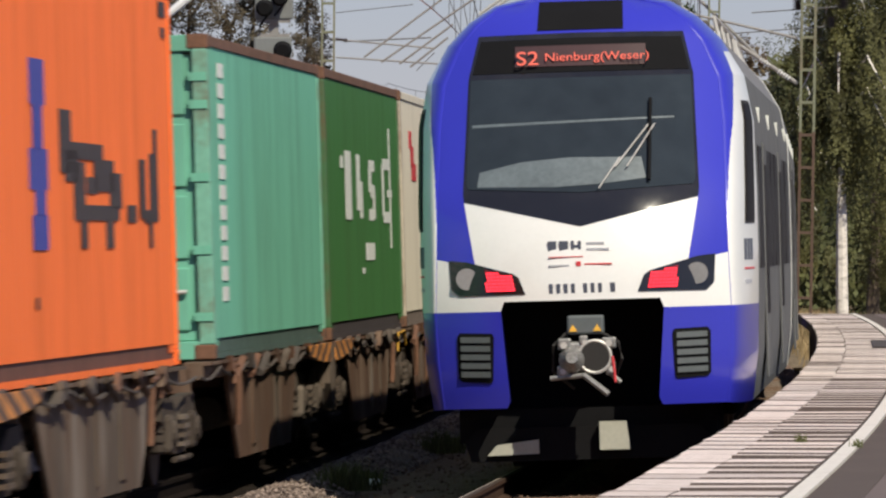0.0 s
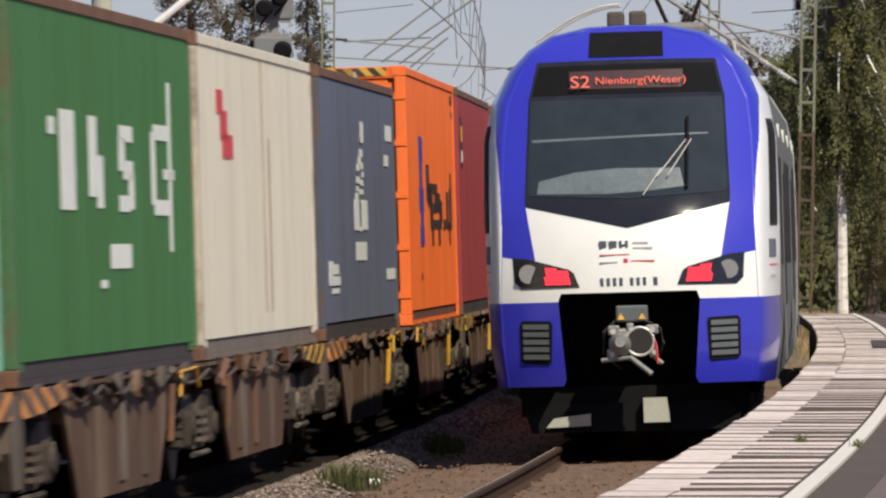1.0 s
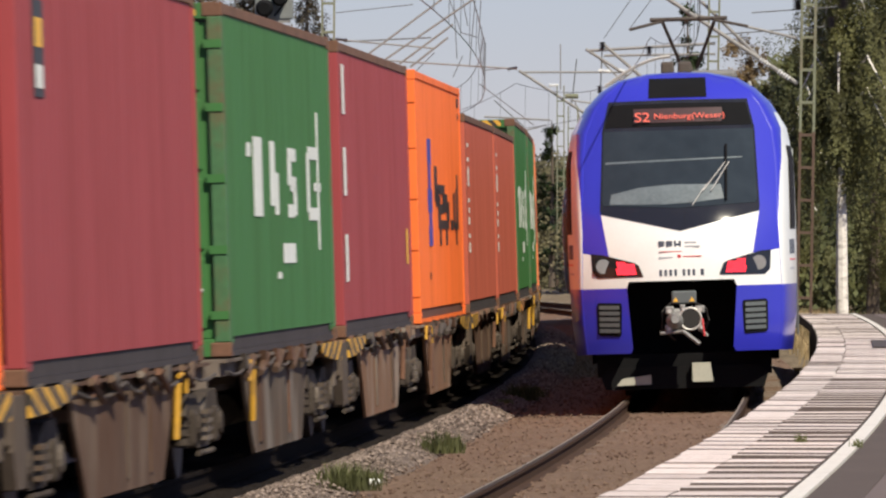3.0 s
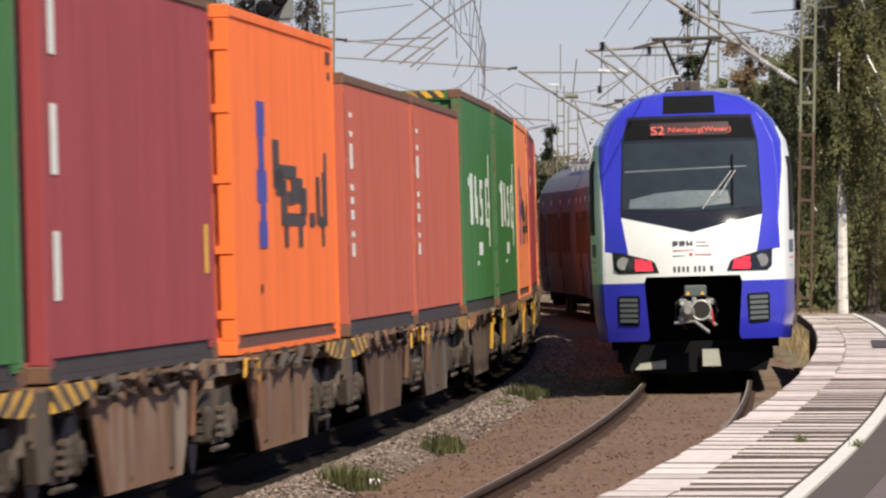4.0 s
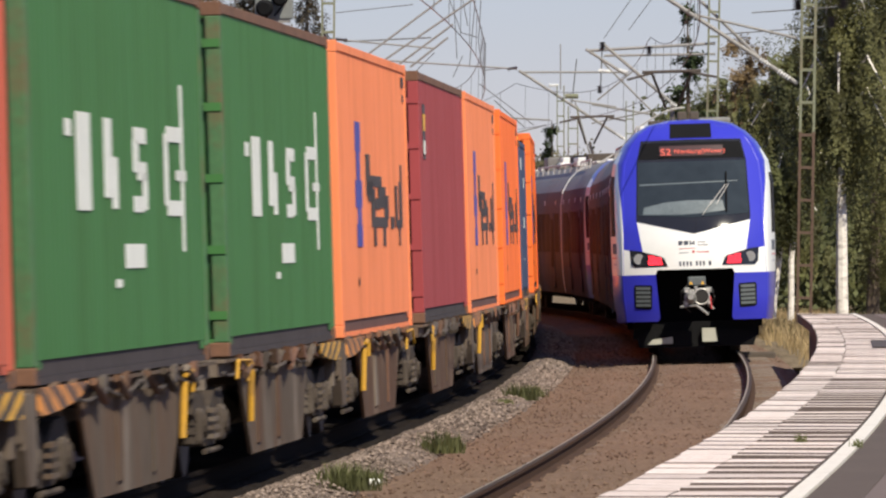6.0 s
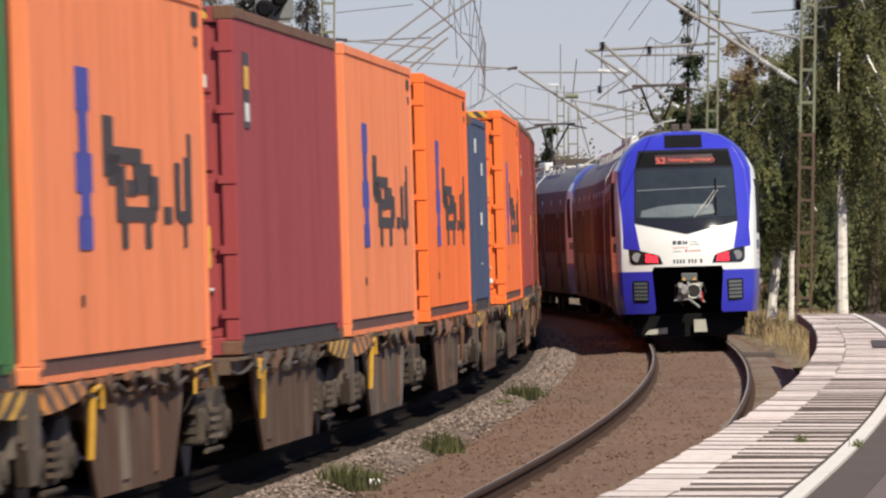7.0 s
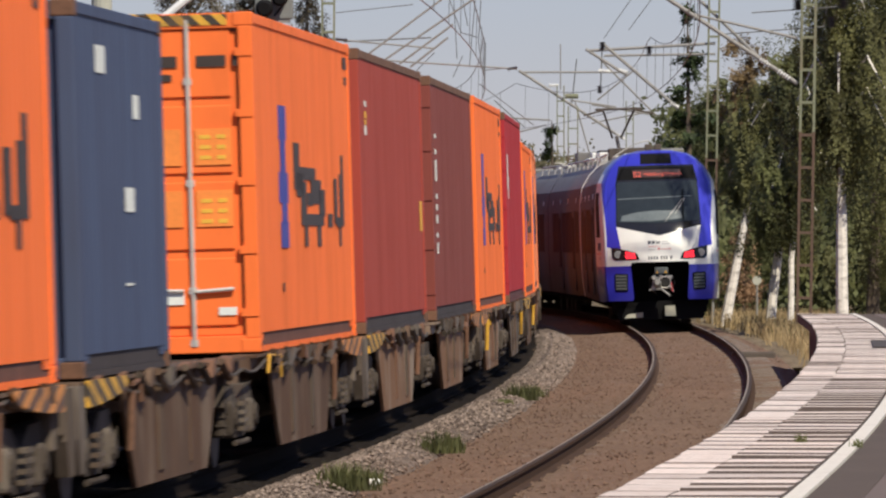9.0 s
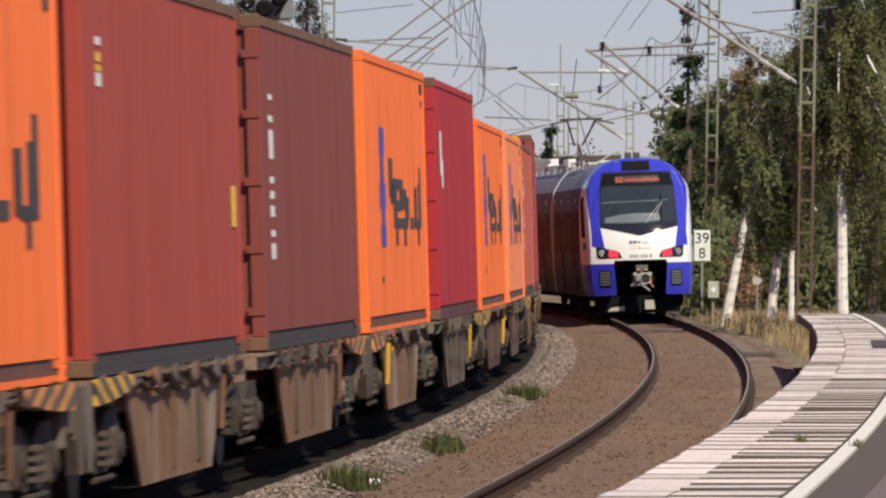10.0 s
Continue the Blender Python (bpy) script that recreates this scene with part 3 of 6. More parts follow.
def slabs(body):
    """Concrete slabs of the platform edge, each a little tilted, with a dark front edge."""
    def slab_mesh(w, l, lift, tan=0.0):
        bm = bmesh.new()
        box(bm, -w / 2, w / 2, -l / 2, l / 2, -0.04, 0.0, bev=0.0)
        if tan:      # pale strip at the front, tan behind it
            bmesh.ops.bisect_plane(bm, geom=bm.verts[:] + bm.edges[:] + bm.faces[:], plane_co=(0, l * (0.5 - tan), 0), plane_no=(0.05, 1, 0))
        for v in bm.verts:
            if v.co.z > -0.01:
                v.co.z += lift * (0.5 - v.co.y / l)
        bm.faces.ensure_lookup_table()
        for f in bm.faces:
            f.material_index = 1 if f.normal.y < -0.5 else 0
        me = bpy.data.meshes.new("slab")
        bmesh.ops.recalc_face_normals(bm, faces=bm.faces[:])
        bm.normal_update()
        for f in bm.faces:
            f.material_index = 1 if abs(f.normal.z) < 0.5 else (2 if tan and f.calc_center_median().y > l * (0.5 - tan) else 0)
        bm.to_mesh(me)
        bm.free()
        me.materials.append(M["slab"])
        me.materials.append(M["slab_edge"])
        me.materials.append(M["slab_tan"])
        return me
    narrow = [slab_mesh(0.33, 0.985, l, q) for l, q in ((0.0, 0.0), (0.002, 0.0), (0.004, 0.25), (0.009, 0.35), (0.006, 0.0))]
    wide = [slab_mesh(0.535, 0.965, l, q) for l, q in ((0.006, 0.32), (0.010, 0.2), (0.013, 0.4), (0.016, 0.25), (0.019, 0.0), (0.012, 0.35), (0.009, 0.0))]
    flat = [slab_mesh(0.535, 0.985, l) for l in (0.002, 0.004, 0.007)]
    rnd = random.Random(5)
    def put(me, s, o, dz=0.0):
        ob = new("slab", me)
        x, y, h = on_line(s, o)
        ob.matrix_basis = pose(x, y, PLAT + dz, rnd.uniform(-0.06, 0.06), rnd.uniform(-0.3, 0.3), -math.degrees(h))
        ob.parent = body
    for i, s in enumerate(np.arange(-26, S_END - 0.5, 1.0)):
        put(rnd.choice(narrow), s + 0.5, EDGE + 0.175 + rnd.uniform(-0.01, 0.01))
        put(rnd.choice(wide if s < 10 + 8 * rnd.random() else flat), s + 0.5 + rnd.uniform(-0.02, 0.02), EDGE + 0.615)


# ---- shipping containers ----
HALF = 6.096
def corrugated(L, z0, z1, x):
    """One long wall of folded sheet between the posts."""
    bm = bmesh.new()
    y, prof = -L + 0.16, []
    pitch = 0.278
    n = int((2 * L - 0.32) / pitch)
    pitch = (2 * L - 0.32) / n
    for i in range(n):
        a = y + i * pitch
        prof += [(x, a), (x, a + pitch * 0.32), (x - 0.006, a + pitch * 0.5), (x - 0.006, a + pitch * 0.82)]
    prof.append((x, y + n * pitch))
    lo = [bm.verts.new((p[0], p[1], z0)) for p in prof]
    hi = [bm.verts.new((p[0], p[1], z1)) for p in prof]
    for i in range(len(prof) - 1):
        f = bm.faces.new((lo[i], lo[i + 1], hi[i + 1], hi[i]) if x > 0 else (lo[i + 1], lo[i], hi[i], hi[i + 1]))
    return bm


SHIFT = [0.0]
def rects(side, items, t=0.005):
    """Flat lettering on the long wall: (y0, y1, z0, z1) each."""
    bm = bmesh.new()
    for y0, y1, z0, z1 in items:
        box(bm, side, side + t, y0 + SHIFT[0], y1 + SHIFT[0], z0 + 0.09, z1 + 0.09)
    return bm


def marks(name, side, items, material, parent, label=""):
    """Small stencils and stickers on the long wall, each a part."""
    for it in items:
        part(name, rects(side, [it]), material, parent, label)


def container(label, color, H=2.896, L=HALF, doors=True, group="containers on the freight train", rail=None):
    e = empty("shipping_container", label, "container", group)
    c = M[color]
    X = 1.219
    # inner box, so that nothing is paper-thin
    part("body", boxes((-X + 0.05, X - 0.05, -L + 0.06, L - 0.06, 0.02, H - 0.05)), c, e)
    part("side_wall", corrugated(L, 0.168, H - 0.09, X - 0.012), c, e)
    part("side_wall", corrugated(L, 0.168, H - 0.09, -X + 0.012), c, e)
    for sx in (-1, 1):
        for sy in (-1, 1):
            a, b = sorted((sx * X, sx * (X - 0.13)))
            p, q = sorted((sy * L, sy * (L - 0.165)))
            post = part("corner_post", boxes((a, b, p, q, 0.12, H - 0.12), bev=0.012), M.get("post_" + color, c), e)
            a2, b2 = sorted((sx * (X + 0.004), sx * (X - 0.17)))
            p2, q2 = sorted((sy * (L + 0.004), sy * (L - 0.18)))
            for zc in (0.0, H - 0.12):
                part("corner_casting", boxes((a2, b2, p2, q2, zc, zc + 0.12), bev=0.01), M["rust"] if color not in ("orange", "orange_faded") else c, post)
            bm = bmesh.new()
            tube(bm, (sx * (X - 0.01), sy * (L - 0.09), 0.06), (sx * (X + 0.006), sy * (L - 0.09), 0.06), 0.033, n=10)
            part("lifting_hole", bm, M["rubber"], post)
    for sx in (-1, 1):
        a, b = sorted((sx * (X - 0.03), sx * (X - 0.1)))
        # dark rail colour carries the shade under the wall's lower edge
        part("bottom_rail", boxes((a, b, -L + 0.16, L - 0.16, 0.052, 0.168)), M["rail_" + color], e, "dirty bottom rail, coloured dark for the shade on it")
        a, b = sorted((sx * (X - 0.015), sx * (X - 0.1)))
        part("bottom_flange", boxes((a, b, -L + 0.16, L - 0.16, 0.0, 0.05)), c if color in ("orange", "orange_faded") else M["rail_" + color], e)
        for sy in (-1, 1):      # sloping gusset beside the corner
            bm = prism(bmesh.new(), [(sy * (L - 0.16), 0.10), (sy * (L - 0.16), 0.30), (sy * (L - 0.62), 0.19), (sy * (L - 0.55), 0.10)], 'x', *sorted((sx * (X - 0.02), sx * (X - 0.09))))
            part("gusset", bm, c, e)
        a, b = sorted((sx * X, sx * (X - 0.06)))
        part("top_rail", boxes((a, b, -L + 0.16, L - 0.16, H - 0.10, H - 0.01), bev=0.008), M["rust"] if color in ("mint", "green", "slate", "maroon", "brown", "redbrown", "rust_red") else c, e)
    if color == "redbrown":      # dark raised strips stand in for shade in the corner posts' channels
        for z0, z1 in ((0.25, 0.95), (1.02, 1.75), (1.82, H - 0.22)):
            part("post_channel", boxes((X - 0.02, X + 0.003, -L + 0.05, -L + 0.115, z0, z1)), M["rail_red"], e, "dark strip painted as the shaded channel of the corner post")
    part("roof", boxes((-X + 0.06, X - 0.06, -L + 0.05, L - 0.05, H - 0.045, H - 0.02)), c, e)
    y = -L
    part("door_sill", boxes((-X + 0.13, X - 0.13, y + 0.005, y + 0.1, 0.0, 0.15), bev=0.008), c, e)
    part("door_header", boxes((-X + 0.13, X - 0.13, y + 0.005, y + 0.12, H - 0.14, H - 0.005), bev=0.008), c, e)
    if doors:
        for sx in (-1, 1):
            a, b = sorted((sx * 0.01, sx * (X - 0.13)))
            bm = bmesh.new()
            box(bm, a, b, y + 0.05, y + 0.09, 0.16, H - 0.15)
            leaf = part("door", bm, c, e)
            h = (H - 0.31 - 0.30) / 4
            for k in range(4):
                z = 0.24 + k * (h + 0.075)
                part("door_panel", boxes((a + 0.07, b - 0.07, y + 0.028, y + 0.05, z, z + h), bev=0.01), c, leaf)
            bm = boxes((a, b, y + 0.03, y + 0.047, H - 0.165, H - 0.15), (b - 0.012, b, y + 0.03, y + 0.048, 0.16, H - 0.15), (a, a + 0.012, y + 0.03, y + 0.048, 0.16, H - 0.15))
            part("door_seal", bm, M["rubber"], leaf)
            for o in (0.25, 0.64):
                bm = bmesh.new()
                xx = sx * o
                tube(bm, (xx, y + 0.01, 0.06), (xx, y + 0.01, H - 0.06), 0.020)
                for z in (0.09, 0.55, H * 0.5, H - 0.6, H - 0.09):
                    box(bm, xx - 0.035, xx + 0.035, y + 0.0, y + 0.03, z - 0.03, z + 0.03)
                part("locking_bar", bm, M["zinc"], leaf, "zinc-plated locking bar")
            bm = bmesh.new()
            tube(bm, (sx * 0.25, y - 0.005, 0.56), (sx * 0.56, y - 0.005, 0.55), 0.016)
            tube(bm, (sx * 0.66, y - 0.005, 0.54), (sx * 1.0, y - 0.005, 0.56), 0.018)
            part("handle", bm, M["zinc"], leaf)
            for z in (0.35, 0.9, 1.5, 2.1, H - 0.35):
                part("hinge", boxes((*sorted((sx * (X - 0.16), sx * (X - 0.005))), y - 0.012, y + 0.03, z - 0.035, z + 0.035)), c, leaf)
    else:
        bm = bmesh.new()
        for k in range(8):
            a = -X + 0.16 + k * 0.262
            box(bm, a, a + 0.17, y + 0.03, y + 0.07, 0.16, H - 0.15, bev=0.008)
        part("end_wall", bm, c, e)
    bm = boxes((-X + 0.13, X - 0.13, L - 0.07, L - 0.01, 0.0, H - 0.01))
    part("far_wall", bm, c, e)
    return e


SIDE = 1.2085
def freight_marks(e, kind, H):
    """Lettering and logos as plain shapes."""
    SHIFT[0] = {"blue_black": 0.7, "big_white": 1.25, "column": 0.45, "mint": 0.35, "slate": 0.5, "sticker": 0.45, "cream": 0.5, "small_marks": 0.3}.get(kind, 0.0)
    if kind == "blue_black":
        part("logo_mark", rects(SIDE, [(-4, -3.15, 1.81, 2.12), (-3.85, -3.3, 1.50, 1.81), (-4.1, -3.05, 1.23, 1.51), (-3.8, -3.2, 1.05, 1.23), (-3.95, -3.1, 0.82, 1.06)]), M["blue_mark"], e, "blue emblem")
        its = [(a + 0.7, b + 0.7, c, d) for a, b, c, d in ((-3.0, -2.3, 1.36, 1.80), (-2.7, -1.9, 1.30, 1.52), (-2.3, -0.3, 1.46, 1.58), (-2.2, -1.5, 1.03, 1.44), (-0.9, 0.4, 1.24, 1.47), (-1.4, -0.7, 1.22, 1.34), (-1.5, 0.7, 1.03, 1.14), (0.1, 0.9, 1.12, 1.38),
               (-1.8, -1.4, 0.83, 1.03), (-0.2, 0.3, 0.83, 1.03), (1.3, 1.9, 1.02, 1.15), (2.2, 2.6, 1.05, 1.50), (2.5, 3.0, 1.02, 1.12), (2.9, 3.5, 1.03, 1.55), (3.2, 3.5, 1.54, 1.74), (2.8, 3.05, 0.83, 1.03))]
        marks("lettering", SIDE, its, M["black_mark"], e, "dark brown lettering")
        marks("stencil", SIDE, [(4.6, 5.1, H - 0.36, H - 0.24), (4.7, 5.0, H - 0.52, H - 0.44), (-3.9, -3.75, 0.42, 0.5)], M["black_mark"], e)
    elif kind == "big_white":
        its = [(-4.4, -3.5, 1.10, 1.80), (-2.6, -2.1, 1.2, 1.78), (-2.1, -1.7, 1.12, 1.5), (-0.55, 0.35, 1.62, 1.74), (-0.6, -0.2, 1.4, 1.65), (-0.3, 0.35, 1.34, 1.48), (0.05, 0.4, 1.12, 1.4), (-0.6, 0.1, 1.10, 1.22),
               (1.7, 2.0, 1.16, 1.72), (1.9, 3.0, 1.66, 1.78), (1.9, 3.0, 1.08, 1.20), (3.0, 3.2, 0.80, 2.12), (2.6, 3.4, 1.36, 1.44)]
        marks("lettering", SIDE, its, M["white_mark"], e, "large white lettering")
        marks("stencil", SIDE, [(-1.3, 0.1, 0.68, 0.86), (-5.1, -4.7, 1.62, 1.74), (-2.0, -1.6, 0.54, 0.60)], M["white_mark"], e)
    elif kind == "column":
        its = [(-5.55, -5.15, z - 0.1, z - 0.1 + h) for z, h in ((2.25, 0.05), (2.05, 0.06), (1.72, 0.26), (1.5, 0.06), (1.36, 0.07), (1.2, 0.1), (1.02, 0.06), (0.82, 0.14))]
        marks("stencil", SIDE, its, M["white_mark"], e, "white stencilled column of figures")
    elif kind == "bars":
        marks("stencil", SIDE, [(-5.45, -5.1, 2.17, 2.67), (-5.45, -5.1, 1.34, 1.83), (-5.45, -5.1, 0.47, 0.95)], M["white_mark"], e, "long white stencilled bar")
        marks("sticker", SIDE, [(5.3, 5.6, 0.62, 1.02)], M["yellow_mark"], e, "narrow yellow sticker")
    elif kind == "mint":
        its = [(-5.45, -4.9, 2.25 - k * 0.17, 2.37 - k * 0.17) for k in range(12)]
        marks("stencil", SIDE, its, M["white_mark"], e, "white stencilled column")
    elif kind == "cream":
        part("emblem", rects(SIDE, [(-4.7, -4.1, 1.95, 2.15), (-4.3, -3.7, 1.74, 1.98), (-4.2, -3.2, 1.58, 1.78)]), M["red_mark"], e, "faded red emblem")
        part("seam", rects(SIDE - 0.003, [(-0.2, -0.05, 0.25, H - 0.15), (0.5, 0.6, 0.25, 1.8)]), M["cream_stain"], e, "brown rust streak")
    elif kind == "slate":
        its = [(-0.3, 0.2, 1.91, 2.13), (-0.5, 0.0, 1.76, 1.84), (-0.75, -0.3, 1.68, 1.76), (-1.0, -0.55, 1.61, 1.68), (-0.3, 0.05, 1.63, 1.70), (-0.2, 0.1, 1.55, 1.61), (-1.1, -0.5, 1.48, 1.55), (-0.4, 0.0, 1.46, 1.52), (-1.1, -0.8, 1.40, 1.45), (-0.7, 0.0, 1.37, 1.42),
               (-1.3, -0.8, 1.31, 1.38), (-1.55, -0.75, 0.99, 1.31), (-0.35, 0.6, 1.0, 1.31), (-0.75, -0.35, 0.98, 1.03), (-1.35, 0.3, 0.68, 0.87), (4.0, 5.1, 1.98, 2.15), (3.7, 4.4, 1.70, 1.82), (3.7, 5.2, 0.46, 0.58),
               (-5.6, -5.0, 0.44, 0.68), (-5.0, -4.2, 0.55, 0.65), (-5.0, -4.0, 0.44, 0.53), (-5.2, -4.2, 0.36, 0.41)]
        marks("lettering", SIDE, its, M["white_mark"], e, "white lettering")
    elif kind == "sticker":
        marks("sticker", SIDE, [(-5.5, -4.9, 1.86, 2.52)], M["sign_black"], e, "black placard")
        part("sticker_print", rects(SIDE + 0.006, [(-5.4, -5.0, 2.2, 2.4)]), M["yellow_mark"], e)
        part("sticker_print", rects(SIDE + 0.006, [(-5.4, -5.0, 1.92, 2.08)]), M["white_mark"], e)
    elif kind == "small_marks":
        marks("sticker", SIDE, [(-5.4, -5.1, 2.3, 2.36), (-5.4, -5.1, 2.0, 2.1)], M["white_mark"], e)
        marks("sticker", SIDE, [(-5.4, -5.1, 2.18, 2.25), (-5.4, -5.1, 2.11, 2.16), (5.0, 5.4, 1.0, 1.35)], M["yellow_mark"], e)
    elif kind == "blue_small":
        part("lettering", rects(SIDE, [(-1.6, -1.0, 2.1, 2.3), (0.9, 1.3, 1.8, 1.98), (0.2, 0.8, 1.1, 1.28), (0.1, 0.6, 0.55, 0.57)]), M["white_mark"], e, "small white lettering")
    elif kind == "red_white":
        part("lettering", rects(SIDE, [(-4.6, -4.2, 1.7, 2.25), (-4.2, -3.9, 1.55, 1.9)]), M["white_mark"], e, "white lettering")


def door_marks(e, kind, H):
    y = -HALF + 0.018
    def plate(items, m, label):
        for x0, x1, z0, z1 in items:
            part("sticker", boxes((x0, x1, y - 0.004, y + 0.002, z0 + 0.09, z1 + 0.09)), M[m], e, label)
    if kind == "orange":
        plate([(0.69, 1.01, 1.56, 1.88), (0.69, 1.01, 1.02, 1.34), (0.33, 0.57, 1.56, 1.88), (0.33, 0.57, 1.02, 1.34)], "orange_sticker", "orange-yellow door sticker")
        plate([(0.72, 0.98, 2.42, 2.52), (1.04, 1.08, 2.42, 2.52), (0.36, 0.55, 2.42, 2.52), (0.36, 0.5, 2.30, 2.36)], "black_mark", "dark stencilled figures")
        bm = bmesh.new()
        for zc in (1.62, 1.06):
            for i in range(3):
                for j in range(2):
                    box(bm, 0.73 + j * 0.15, 0.83 + j * 0.13, y - 0.008, y - 0.003, zc + 0.08 + i * 0.09, zc + 0.115 + i * 0.09)
        part("sticker_print", bm, M["yellow_mark"], e)
        plate([(0.86, 1.02, 0.24, 0.31), (0.36, 0.56, 0.34, 0.46)], "white_mark", "white plate")
    elif kind == "maroon":
        plate([(0.35, 0.7, 2.20, 2.31), (0.85, 0.98, 2.20, 2.31)] + [(0.74, 0.95, 1.75 - k * 0.17, 1.85 - k * 0.17) for k in range(5)], "white_mark", "white stencilled figures")
        plate([(0.72, 0.98, 0.66, 1.02)], "yellow_mark", "yellow door sticker")
        part("sticker", tube(bmesh.new(), (0.80, y - 0.006, 0.46), (0.80, y + 0.002, 0.46), 0.11, n=20), M["pale_blue"], e, "round pale blue door sticker")
    elif kind == "brown":
        plate([(0.70, 0.82, 2.10, 2.22), (0.88, 1.0, 2.12, 2.26)] + [(0.80, 0.98, 1.5 - k * 0.11, 1.57 - k * 0.11) for k in range(5)], "white_mark", "white stencilled figures")
        plate([(0.72, 0.84, 0.62, 1.0)], "yellow_mark", "yellow door sticker")


# ---- wagons ----
def wheelset(y):
    bm = bmesh.new()
    for sx in (-1, 1):
        tube(bm, (sx * 0.69, y, 0.46), (sx * 0.82, y, 0.46), 0.46, n=24)
        tube(bm, (sx * 0.66, y, 0.46), (sx * 0.69, y, 0.46), 0.49, n=24)
        tube(bm, (sx * 0.82, y, 0.46), (sx * 0.86, y, 0.46), 0.16, 0.12, n=12)
    tube(bm, (-0.7, y, 0.46), (0.7, y, 0.46), 0.08)
    return bm


def bogie(e, yc):
    bm = bmesh.new()
    for sx in (-1, 1):
        a, b = sorted((sx * 1.0, sx * 1.12))
        prism(bm, [(yc - 1.35, 0.56), (yc - 1.2, 0.74), (yc - 0.5, 0.72), (yc, 0.56), (yc + 0.5, 0.72), (yc + 1.2, 0.74), (yc + 1.35, 0.56), (yc + 1.1, 0.50), (yc + 0.45, 0.28), (yc - 0.45, 0.28), (yc - 1.1, 0.50)], 'x', a, b)
    box(bm, -1.0, 1.0, yc - 0.2, yc + 0.2, 0.45, 0.80)
    b = part("bogie", bm, M["bogie"], e, "dusty steel bogie frame")
    for dy in (-0.9, 0.9):
        part("wheelset", wheelset(yc + dy), M["wheel"], b)
        for sx in (-1, 1):
            part("axle_box", boxes((*sorted((sx * 0.95, sx * 1.17)), yc + dy - 0.16, yc + dy + 0.16, 0.30, 0.60), bev=0.04), M["bogie"], b, "dusty grey axle box")
            part("axle_cap", tube(bmesh.new(), (sx * 1.16, yc + dy, 0.46), (sx * 1.20, yc + dy, 0.46), 0.11, 0.09, n=12), M["bogie"], b)
            for d in (-0.30, 0.30):
                bm = bmesh.new()
                tube(bm, (sx * 1.07, yc + dy + d, 0.30), (sx * 1.07, yc + dy + d, 0.62), 0.05, n=8)
                for k in range(4):
                    tube(bm, (sx * 1.07, yc + dy + d, 0.32 + k * 0.075), (sx * 1.07, yc + dy + d, 0.335 + k * 0.075), 0.068, n=10)
                part("spring", bm, M["bogie"], b, "dusty coil spring")
    for sx in (-1, 1):
        part("brake_rod", tube(bmesh.new(), (sx * 1.14, yc - 0.6, 0.24), (sx * 1.14, yc + 0.6, 0.24), 0.025), M["bogie"], b)
        for k in range(4):      # stacked blocks of the side bearer
            part("bearer_leaf", boxes((*sorted((sx * 1.13, sx * 1.19)), yc - 0.28 + k * 0.03, yc + 0.28 - k * 0.03, 0.34 + k * 0.07, 0.375 + k * 0.07)), M["wagon_grey"], b)


